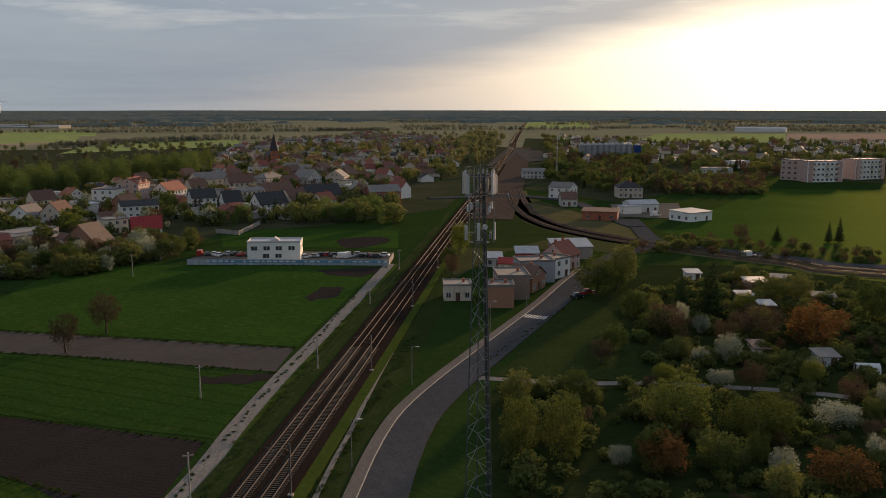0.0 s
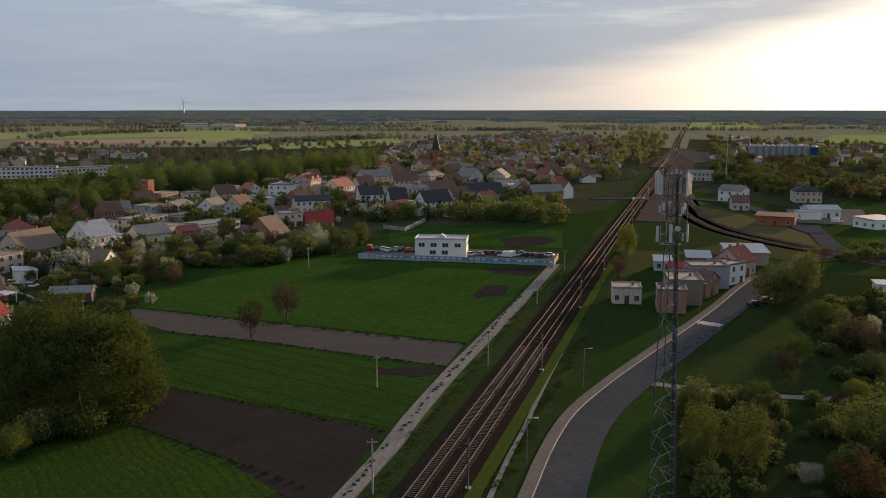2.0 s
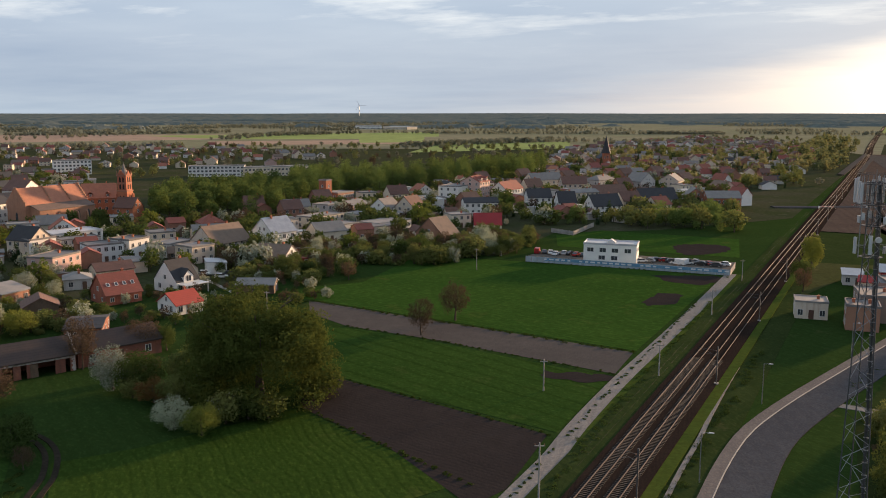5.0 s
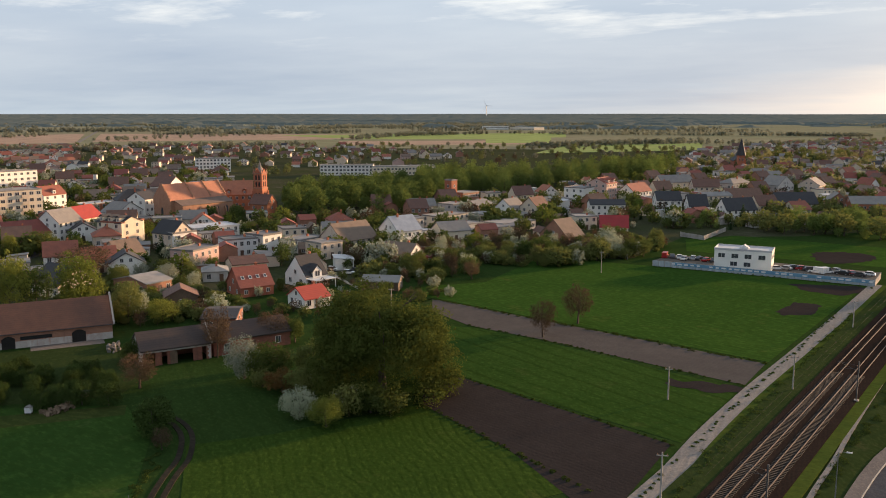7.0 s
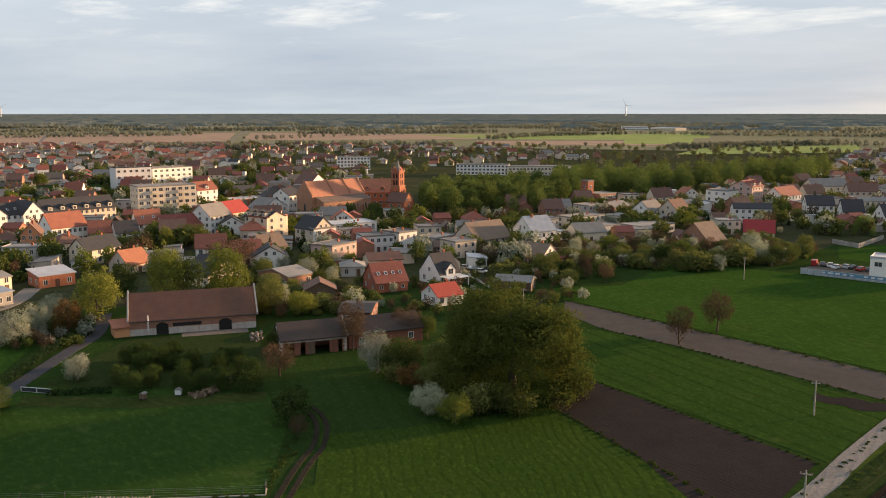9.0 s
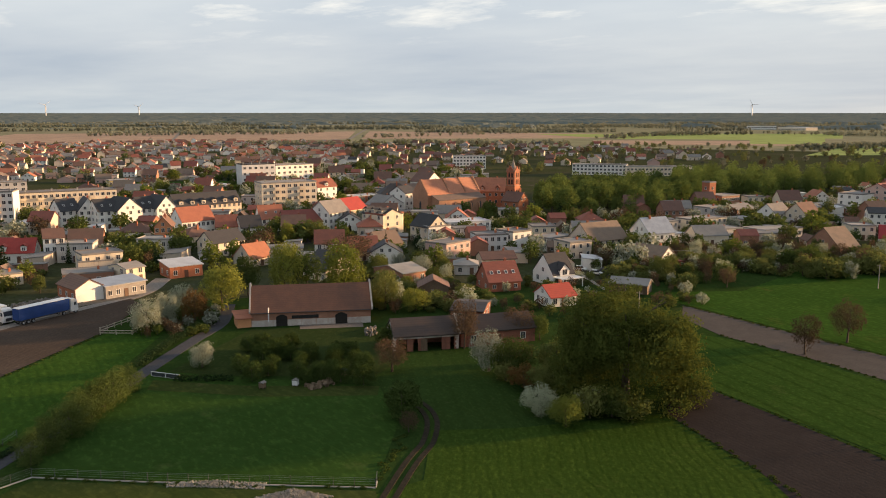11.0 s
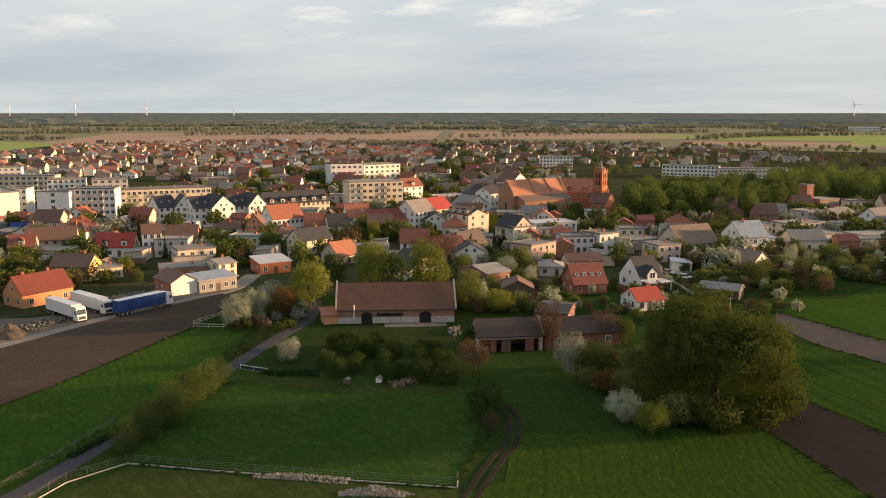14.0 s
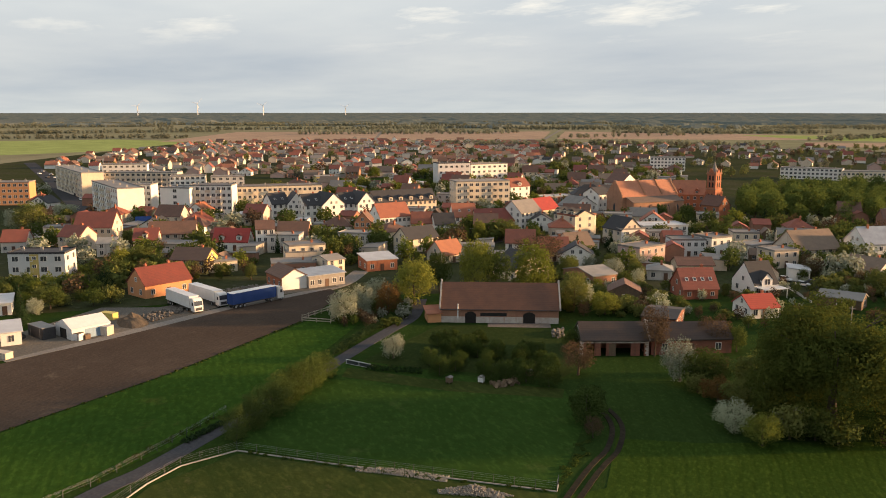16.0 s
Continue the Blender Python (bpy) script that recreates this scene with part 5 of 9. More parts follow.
store = house(-230.0, 81.1, 92.2, 7.7, 12, 3.6, "gy", 2.2, BRICK, ROOF_BROWN, "old brick warehouse with a whitewashed gable beside the lorry yard", category="warehouse", cols=0, stacks=0, side=True, attic=False)
part("whitewashed_front", prism([(-3.85, 0), (3.85, 0), (3.85, 3.55), (0, 5.7), (-3.85, 3.55)], -0.05, -0.005, "y"), WHITE, store)
house(-229.4, 90.5, 96, 11.6, 8, 3.5, "mono", 0.8, CONCRETE, ROOF_ZINC, "long open shed under a pale sheet roof", category="shed", name="shed", group="sheds", cols=5, stacks=0)
house(-266.8, 99, 83.3, 12.1, 9, 6, "flat", 0.3, CREAM, ROOF_FELT, L_FLAT)
house(-266.4, 96.6, 73.2, 10, 6, 4, "flat", 0.2, BEIGE, ROOF_FELT, L_FLAT)
house(-250.9, 88.5, 72.5, 13.6, 9, 3.5, "flat", 0.2, BROWN, ROOF_FELT, "low brown outbuilding with a felt roof")
house(-245.2, 100, 100.2, 6.2, 9, 4.5, "gx", 1, CREAM, ROOF_FELT, L_FLAT)
house(-243.4, 114.8, 84.3, 10, 9, 3.5, "mono", 1.0, BRICK, ROOF_PALE, "brick shed under a white sheet roof", category="shed", name="shed", group="sheds", stacks=0)
house(-265.8, 70.9, 87.4, 8.8, 8, 3.2, "flat", 0.2, CREAM, ROOF_FELT, L_FLAT)
house(-204.6, 8.2, 88.6, 4, 9, 3, "mono", 0.6, WHITE, ROOF_PALE, "low white shed under a pale roof", category="shed", name="shed", group="sheds", stacks=0)
house(-236.3, 7.1, 83.5, 6.1, 9, 3, "mono", 0.6, WHITE, ROOF_PALE, "low white shed under a pale roof", category="shed", name="shed", group="sheds", stacks=0)
# the terrace with white gables
for e in ((-375.1, 127.8, 94.8, 8.3), (-363.2, 139.3, 91.9, 9), (-361.6, 156.3, 98, 7.9)):
    house(*e, 11, 8, "gx", 4.5, WHITE, ROOF_DARK, "white terraced house under an anthracite roof", group="white terrace", cols=3, skylights=2)
for e in ((-370.5, 133.6, 77.2, 8.1), (-360, 147.3, 96.9, 11.6), (-358.1, 162.6, 91.9, 9.1)):
    house(*e, 13, 8, "gy", 5.0, WHITE, ROOF_DARK, "white terraced house with a tall front gable", group="white terrace", cols=3)
house(-358, 182.9, 88.7, 31.7, 11, 8, "gx", 4.8, CREAM, ROOF_DARK, "row of cream terraced houses with dormers in a dark roof", group="white terrace", cols=13, dormers=6, stacks=2)
# blocks of flats
flats(-439.6, 62.4, 3.9, 52.6, 12, 14.5, 5, 12, WHITE, "long white block of flats with a blank lit end wall", balconies=(2, 5, 8))
flats(-566.2, 60.6, 4.2, 78.1, 12, 14.5, 5, 18, CREAM, "long cream block of flats beside the street", balconies=(2, 5, 8, 11, 14))
flats(-410.5, 89, 48.8, 14.9, 11, 14, 5, 1, WHITE, "white block of flats with a blank end wall")
flats(-404.3, 104, 60.2, 19.7, 11, 15, 5, 8, WHITE, balconies=(1, 3, 5))
flats(-408, 137.8, 77, 43.7, 11, 13, 4, 18, CREAM, "long cream block of flats with balconies", balconies=(1, 4, 7, 10, 13))
flats(-435.6, 78.8, 60.3, 9.1, 11, 14, 5, 4, WHITE)
flats(-522.5, 94.9, 60.4, 41.9, 11, 14, 5, 14, CREAM, "long cream block of flats with balconies", balconies=(1, 4, 7, 10, 13))
flats(-494.1, 114.8, 72.8, 19.3, 11, 13, 5, 7, WHITE)
flats(-478.9, 133.2, 73.4, 18.2, 11, 13, 5, 5, GREY, "grey five-storey block of flats with rows of windows")
flats(-640.7, 105.9, 72.6, 30.2, 11, 12, 4, 8, WHITE)
flats(-511.8, 23, 68.4, 25.5, 11, 12, 4, 9, ORANGE, "apricot and green block of flats")
flats(-360.3, 226.7, 74.7, 27.4, 13, 15, 5, 9, CREAM, "cream five-storey block of flats", side_bays=3, balconies=(2, 6))
flats(-494.8, 289.7, 76.6, 22, 13, 15, 4, 6, PALE_GREY, "white block of flats with a dark blue roof", roof=ROOF_DARK)
flats(-502.8, 322.7, 86.4, 28.7, 13, 13, 4, 7, WHITE, "white four-storey block of flats with rows of windows")
house(-386.6, 267.4, 92.6, 13.1, 10, 9, "gx", 4, WHITE, ROOF_RED, "white town house under a red roof", cols=3, dormers=1)
house(-536.5, 216.6, 79, 15.2, 12, 6, "flat", 0.3, YELLOW, ROOF_FELT, "yellow school block with a flat roof", cols=10)
flats(-529.6, 516.2, 48.5, 28.1, 12, 11, 4, 10, WHITE, "white and grey block of flats on the edge of town")
flats(-411.6, 541.7, 30.8, 41.8, 12, 8, 3, 14, WHITE, "long school building with white bays")
flats(-373, 566.8, 46.7, 51.3, 12, 7, 2, 18, CREAM, "long cream factory hall with tall windows")
# centre, round the church
house(-336.4, 274.8, 60.3, 16.9, 12, 8, "hip", 5, BRICK, ROOF_DARK, "brick town hall under a dark hipped roof", cols=5)
house(-321.4, 271.2, 98.9, 9, 10, 10, "gx", 3, WHITE, ROOF_DARK, L_WHITE)
house(-362.6, 275.3, 87.6, 19.4, 9, 5, "flat", 0.3, BRICK, ROOF_ZINC, "red brick hall with a pale flat roof", cols=6)
house(-393.7, 352, 105.5, 17.2, 12, 7, "gy", 5, WHITE, ROOF_BROWN, "white gabled house under a brown roof")
house(-315.9, 254.5, 98.6, 15.4, 10, 6, "gy", 4, WHITE, ROOF_GREY, "white gabled house under a grey roof")
# rows beside the park
house(-224.7, 403.7, 78, 13.3, 10, 6.5, "flat", 0.3, BRICK_PALE, ROOF_FELT, "long brick hall with a flat roof", cols=9, stacks=0)
house(-229.8, 394.2, 78, 4.5, 5, 13.5, "flat", 0.4, BRICK, ROOF_FELT, "square red brick tower", name="brick_tower", category="tower", group="towers", cols=1, floors=3, stacks=0, entry=False)
house(-165.9, 367.1, 80, 10.7, 10, 5.5, "gx", 4.5, CREAM, ROOF_BROWN, L_OLD)
house(-177.1, 362.9, 80, 10.8, 10, 5, "gx", 4, WHITE, ROOF_GREY, "white house under a grey roof")
house(-207.8, 362.1, 80, 11.8, 10, 5, "flat", 0.3, GREY, ROOF_FELT, L_FLAT)
house(-196.3, 365.9, 80, 12.9, 10, 5, "gx", 2, BRICK_PALE, ROOF_FELT, "brick house under a low felt roof")
house(-180.4, 344.4, 78, 16.3, 9, 4, "flat", 0.2, CREAM, ROOF_FELT, L_FLAT)
house(-188.9, 321.1, 76, 20.3, 9, 5, "flat", 0.3, CREAM, ROOF_FELT, L_FLAT)
house(-172, 302.6, 72, 19.4, 9, 4, "flat", 0.2, GREY, ROOF_FELT, L_FLAT)
house(-157.9, 323.9, 74, 20.3, 12, 3.5, "flat", 0.2, GREY, ROOF_FELT, "long low workshop with a felt roof", stacks=0)
house(-125.3, 305, 72, 10, 14, 2.6, "gx", 6, BRICK_PALE, ROOF_OLD, "brick barn under a tall weathered roof", category="barn", name="barn", group="barns", stacks=0, cols=2)
house(-120.1, 333.9, 22.1, 11.4, 9, 3, "gx", 4.2, WHITE, ROOF_BRIGHT, "white house under a bright red roof")
house(-141.9, 387.4, 30.6, 16.7, 9, 6, "gx", 2, WHITE, ROOF_DARK, "long white house under a dark low roof", cols=6)
house(-169.9, 439.4, 84, 17.4, 12, 9, "flat", 0.3, WHITE, ROOF_FELT, "tall white house with a blank wall", cols=0)
house(-161.6, 448.6, 84, 13.1, 12, 11, "gx", 3, PINK, ROOF_RED, "tall pink town house under a red roof", cols=4, dormers=2)
house(-149.1, 464.5, 77.1, 18.8, 10, 6, "gx", 4.2, WHITE, ROOF_RED, "white gabled house under a red roof")
house(-155.4, 460.1, 58.6, 6.9, 10, 4, "gy", 3, GREY, ROOF_GREY, "grey house under a grey roof")
house(-122.6, 423.1, 30.9, 12.5, 9, 6, "gx", 4, WHITE, ROOF_DARK, L_WHITE)
house(-105.7, 413.6, 30.7, 9.2, 9, 5, "gx", 5, WHITE, ROOF_DARK, L_WHITE)
house(-102, 436.7, 41.6, 15.4, 9, 8, "gx", 1.5, CREAM, ROOF_FELT, "cream three-storey house with tall windows", cols=6)
house(-84.3, 406.8, 47.2, 16.3, 9, 5, "gx", 5, WHITE, ROOF_DARK, L_WHITE)
house(-90.7, 448.5, 39.2, 19, 10, 7, "gx", 4, CREAM, ROOF_BROWN, "long cream house under a red-brown roof", cols=6)
house(-64.5, 437.4, 37.5, 20.5, 10, 6, "gx", 5, GREY, ROOF_DARK, "long grey house under a dark roof", cols=6)
house(-48, 448.2, 16.3, 10.3, 10, 7, "gy", 4, BRICK_PALE, ROOF_GREY, "brick gabled house under a grey roof")
house(-33.9, 444.7, 22.2, 17, 10, 7, "gx", 3, BRICK, ROOF_GREY, "long brick house under a grey roof", cols=7)
house(-110.8, 537.1, 70.4, 19.4, 10, 7, "hip", 3, GREY, ROOF_GREY, "grey house under a hipped roof")
house(-85.2, 535.9, 63.4, 14.5, 12, 7, "gy", 5, GREY, ROOF_GREY, "grey rendered house with a front gable")
house(-73.8, 542.6, -9.4, 12.3, 12, 7, "gy", 4, BEIGE, ROOF_GREY, "beige rendered house with a front gable")
house(-125.3, 512, 30.7, 15.7, 10, 6, "gx", 4, BEIGE, ROOF_BROWN, L_OLD)
house(-145.6, 523.8, 52, 23.4, 10, 7, "gx", 4, CREAM, ROOF_GREY, "cream house with a glazed grey roof", cols=5)
# the white building in the car yard
YARD_OFFICE = (-57.9, 275.8, 4.3, 17.2)
office = house(*YARD_OFFICE, 8.5, 6.4, "flat", 0.35, WHITE, ROOF_PALE, "white two-storey office with a flat roof in a car yard", name="office_building", category="office", cols=0, floors=2, win=(1.6, 1.2), stacks=0)
for u, z in ((-0.37, 4.0), (-0.135, 4.0), (0.095, 4.0), (0.335, 4.0), (-0.15, 1.5), (0.085, 1.5)):
    window(office, u * YARD_OFFICE[3], 0, z, 0, 2.0, 1.3)
part("roof_lantern", prism([(-1.4, 6.7), (-1.4, 7.0), (0, 7.9), (1.4, 7.0), (1.4, 6.7)], 3.0, 5.4, "y"), PALE_GREY, office, "low pitched glass roof lantern")
# houses by the curving road
house(2.0, 219.0, 2.3, 7.4, 7, 4.1, "flat", 0.2, BEIGE, ROOF_FELT, "unfinished beige house with a flat roof", cols=3)
TAUPE = plaster("taupe_render", (0.27, 0.20, 0.16), (0.19, 0.14, 0.11))
BLUE_GREY = plaster("blue_grey_render", (0.34, 0.355, 0.385))
brown_block = house(12.6, 210.8, 0.0, 7.0, 7.5, 5.6, "flat", 0.3, BROWN, ROOF_FELT, "brown rendered block with a flat roof", cols=0, side=True, stacks=2)
for z in (0.9, 3.4):
    for y in (1.3, 3.4, 5.6):
        part("window_surround", box(3.5, y - 0.75, z - 0.15, 3.54, y + 0.75, z + 1.6), CREAM, brown_block)
house(16.8, 220.6, 4.0, 8.4, 12, 6.2, "flat", 0.3, TAUPE, ROOF_FELT, "grey rendered house with a flat roof", cols=0)
house(24.6, 232.6, 62.0, 9.5, 7.5, 4.2, "gy", 2.6, BROWN, ROOF_BROWN, "brown rendered house with a front gable", cols=3)
house(25.2, 242.7, 10.0, 10.5, 8, 6.2, "flat", 0.3, BLUE_GREY, ROOF_FELT, "pale grey house with a flat roof", cols=0)
house(33.5, 250.6, 46, 7.2, 8, 5.8, "flat", 0.3, WHITE, ROOF_FELT, "white two-storey house with a flat roof", cols=2)
house(38.5, 264.5, 52.0, 9.0, 9, 4.6, "gx", 3.8, PINK, ROOF_RED, "pink gabled house under a red roof", stacks=2)
house(41.1, 281.8, 5.0, 13, 10, 4.2, "mono", 1.4, CONCRETE, ROOF_PALE, "broad hall under a pale sheet roof", category="hall", cols=0, stacks=0)
house(24.8, 270, 0, 7.2, 7, 4, "mono", 1.2, PAINT_RED, ROOF_ZINC, "red shed under a zinc roof", category="shed", name="shed", group="sheds", stacks=0, cols=2)
house(13.9, 267.2, 0, 5.2, 7, 3, "mono", 0.8, GREY, ROOF_ZINC, "grey shed under a zinc roof", category="shed", name="shed", group="sheds", stacks=0, cols=2)
house(17.4, 257.8, -9.3, 5.6, 6, 3, "gx", 1.2, CREAM, ROOF_BRIGHT, "low shed under a red roof", category="shed", name="shed", group="sheds", stacks=0, cols=2)
# beyond the branch line
house(60.5, 474, -31.5, 13, 10, 6.5, "gx", 2.5, WHITE, ROOF_GREY, "white two-storey house by the level crossing", cols=3)
house(61.2, 437.9, 0.7, 8.1, 10, 4, "gx", 3, GREY, ROOF_BROWN, L_OLD)
house(67.1, 382.1, -15.4, 15.8, 9, 4, "mono", 0.8, BRICK, ROOF_BROWN, "long low brick shed", category="shed", name="shed", group="sheds", stacks=0, cols=3)
house(94.2, 413.1, 9.8, 14.7, 10, 4, "gx", 1.5, PALE_GREY, ROOF_PALE, "pale hall under a white sheet roof", category="hall", stacks=0, cols=4)
house(87, 405.5, 15.1, 9.2, 7, 3.5, "flat", 0.2, WHITE, ROOF_PALE, "white box-shaped store beside a yard", category="store", stacks=0, cols=0)
house(112.2, 380.3, 34.3, 14.9, 12, 4, "mono", 0.4, WHITE, ROOF_ZINC, "white service station building with a blue-grey roof", category="station", stacks=0, cols=2)
house(101.3, 479.6, 0.4, 13.6, 12, 6, "hip", 3.5, BEIGE, ROOF_DARK, "beige villa under a dark hipped roof")
for p in ((256, 586.5, 8.0, 26.0), (298, 610.0, 20.0, 27.0)):
    pink = flats(*p, 13, 14, 4, 8, WHITE, "white block of flats with pink end walls", side_bays=2, balconies=(1, 4, 6))
    for k in (-1, 1):
        part("end_wall", box(k * (p[3] / 2 + 0.02) - 0.02, 0.0, 0.0, k * (p[3] / 2 + 0.02) + 0.02, 13.0, 14.0), PINK, pink, "pink rendered end wall")
        part("pink_bay", box(k * (p[3] / 2 - 2.5) - 1.5, -0.9, 0.0, k * (p[3] / 2 - 2.5) + 1.5, -0.02, 14.1), PINK, pink, "pink rendered bay")
flats(238, 603, -40, 12, 12, 14, 4, 3, PINK, "pink block of flats with a white stair bay", side_bays=2, vents=2)
house(205, 664.1, 0, 27, 14, 4, "flat", 0.2, PALE_GREY, ROOF_FELT, "long pale hall with a flat roof", category="hall", cols=8, stacks=0)
house(243.9, 720.6, 24.6, 18.5, 10, 6, "flat", 0.3, WHITE, ROOF_PALE, "white house with a flat roof")
house(131.2, 549, 0, 6.5, 10, 4, "gx", 1.0, WHITE, ROOF_PALE, "low white shed under a pale roof", category="shed", name="shed", group="sheds", stacks=0)
house(60.1, 614.2, 0, 16.6, 10, 5, "gx", 2.0, GREY, ROOF_FELT, "grey goods shed by the station", category="shed", name="shed", group="sheds", stacks=0)

# ---- the church ----
def arch_profile(w, h, n=6):
    """A pointed opening, from its foot."""
    pts = [(-w / 2, 0), (w / 2, 0), (w / 2, h - w * 0.9)]
    for i in range(1, n):
        t = i / n
        pts.append((w / 2 * (1 - t ** 1.3), h - w * 0.9 * (1 - t) ** 1.4))
    pts.append((0, h))
    return pts + [(-x, z) for x, z in pts[2:-1][::-1]]


CHURCH_BRICK = surface("tan_church_brick", (0.42, 0.235, 0.145), (0.34, 0.18, 0.11), 0.4, 5.0, 0.9, 0.3, 0.1, rows=0.30, stain=(0.24, 0.12, 0.08))
ROOF_CHURCH = tiles("church_roof_tiles", (0.46, 0.19, 0.115), (0.36, 0.145, 0.09))


def church(x, y, turn, w):
    ob = thing("church", "red brick Gothic church under an orange tiled roof", "church", pose(x, y, 0, 0, 0, turn), "churches")
    taken(x, y, turn, w, 24)
    part("aisle", wall_body(w, 6, 8.6, 2.2, "mono"), CHURCH_BRICK, ob)
    part("aisle_roof", roof_slab(w, 6, 8.6, 2.2, "mono", 0.3), ROOF_OLD, ob)
    nave = part("nave", wall_body(w + 3, 12, 11.0, 6.4, "gx"), CHURCH_BRICK, ob, at=pose(-0.5, 6, 0))
    part("nave_roof", roof_slab(w + 3, 12, 11.0, 6.4, "gx", 0.3), ROOF_CHURCH, ob, at=pose(-0.5, 6, 0))
    # stepped brick gables across the roof
    for gx in (-w / 2 - 1.9, -w * 0.12, w * 0.22, w / 2 + 0.9):
        steps = []
        for i in range(7):
            steps += [(6.0 * i / 7, 11.2 + 6.8 * i / 7), (6.0 * i / 7, 11.2 + 6.8 * (i + 1) / 7)]
        prof = [(-0.1, 9.0)] + steps + [(12 - a, b) for a, b in steps[::-1]] + [(12.1, 9.0)]
        part("stepped_gable", prism(prof, gx - 0.3, gx + 0.3, "x"), CHURCH_BRICK, ob, at=pose(0, 6, 0))
    glass = prism(arch_profile(1.5, 4.6), -0.06, 0.02, "y")
    glass = mesh_of(glass, GLASS)
    for i in range(5):
        wx = -w / 2 + w * (i + 0.7) / 5.4
        part("window", glass, None, ob, at=pose(wx, 0, 2.6))
    for i in range(7):
        bx = -w / 2 + w * i / 6
        part("buttress", prism([(-1.3, -0.3), (0.2, -0.3), (0.2, 7.2), (-0.6, 6.2), (-1.1, 3.4)], bx - 0.4, bx + 0.4, "x"), CHURCH_BRICK, ob)
    for wz, s in ((3.0, 1.0), (11.5, 0.7)):
        part("window", glass, None, ob, at=pose(-w / 2 - 2.0, 12, wz, 0, 0, -90))
    return ob


def church_tower(x, y, turn):
    ob = thing("church_tower", "slender red brick church tower with a short grey spire", "tower", pose(x, y, 0, 0, 0, turn), "towers")
    taken(x, y, turn, 6, 6)
    part("shaft", box(-2.5, -2.5, -0.5, 2.5, 2.5, 13.6), BRICK, ob)
    part("belfry", box(-2.25, -2.25, 14.1, 2.25, 2.25, 20.6), BRICK, ob)
    for z, r in ((6.6, 2.6), (13.6, 2.7), (17.2, 2.36), (20.6, 2.55)):
        part("string_course", box(-r, -r, z, r, r, z + 0.45), BRICK_PALE, ob)
    for sx in (-1, 1):
        for sy in (-1, 1):
            part("corner_pier", box(sx * 2.5 - 0.35, sy * 2.5 - 0.35, -0.5, sx * 2.5 + 0.35, sy * 2.5 + 0.35, 12.6), BRICK, ob)
            part("pinnacle", tube(bmesh.new(), (sx * 2.15, sy * 2.15, 21.0), (sx * 2.15, sy * 2.15, 23.0), 0.42, 0.04, 4), BRICK_PALE, ob)
    for k in range(4):
        part("gable", prism([(-1.6, 21.0), (1.6, 21.0), (0, 23.2)], -2.3, -1.9, "y"), BRICK, ob, at=pose(0, 0, 0, 0, 0, 90 * k))
    spire = part("spire", tube(bmesh.new(), (0, 0, 21.0), (0, 0, 23.4), 2.2, 1.0, 8), ROOF_GREY, ob)
    part("tip", tube(bmesh.new(), (0, 0, 23.4), (0, 0, 26.6), 1.0, 0.05, 8), ROOF_GREY, spire)
    part("finial", tube(bmesh.new(), (0, 0, 26.4), (0, 0, 28.2), 0.10, 0.03), DARK_STEEL, ob)
    slit = mesh_of(prism(arch_profile(0.85, 2.4), -0.06, 0.02, "y"), BLACK)
    for k in range(4):
        for z, r in ((3.6, 2.5), (9.4, 2.5), (14.6, 2.25), (17.8, 2.25)):
            for u in (-0.8, 0.8):
                c = pose(0, 0, 0, 0, 0, 90 * k) @ Vector((u, -r, z))
                part("window", slit, None, ob, at=pose(c.x, c.y, c.z, 0, 0, 90 * k))
    return ob


church(-292, 278, 84, 28)
church_tower(-286.0, 306.0, 100)
house(-301.0, 305.5, 42, 15, 14, 10, "gx", 6, BRICK, ROOF_ORANGE, "tall brick parish building under an orange roof", cols=5, floors=3, stacks=1, dormers=2)
house(-277.2, 303.9, 95.6, 8.1, 10, 7, "gy", 4, BRICK, ROOF_BROWN, "small brick annexe beside the church tower", cols=1, stacks=0)


def spire_church(x, y, turn):
    ob = thing("church_tower", "distant dark church with a tall needle spire among trees", "church", pose(x, y, 0, 0, 0, turn), "churches")
    part("shaft", box(-3.2, -3.2, -0.5, 3.2, 3.2, 12), BRICK, ob)
    part("nave", wall_body(10, 22, 7, 5, "gy"), BRICK, ob, at=pose(0, 3.2, 0))
    part("nave_roof", roof_slab(10, 22, 7, 5, "gy"), ROOF_DARK, ob, at=pose(0, 3.2, 0))
    part("spire", tube(bmesh.new(), (0, 0, 12), (0, 0, 27.5), 4.4, 0.05, 8), ROOF_DARK, ob)
    for s in (-1.2, 1.2):
        window(ob, s, -3.2, 7.5, 0, 0.8, 2.2, 0)
    return ob


spire_church(*(-159.8, 776.8), 20)

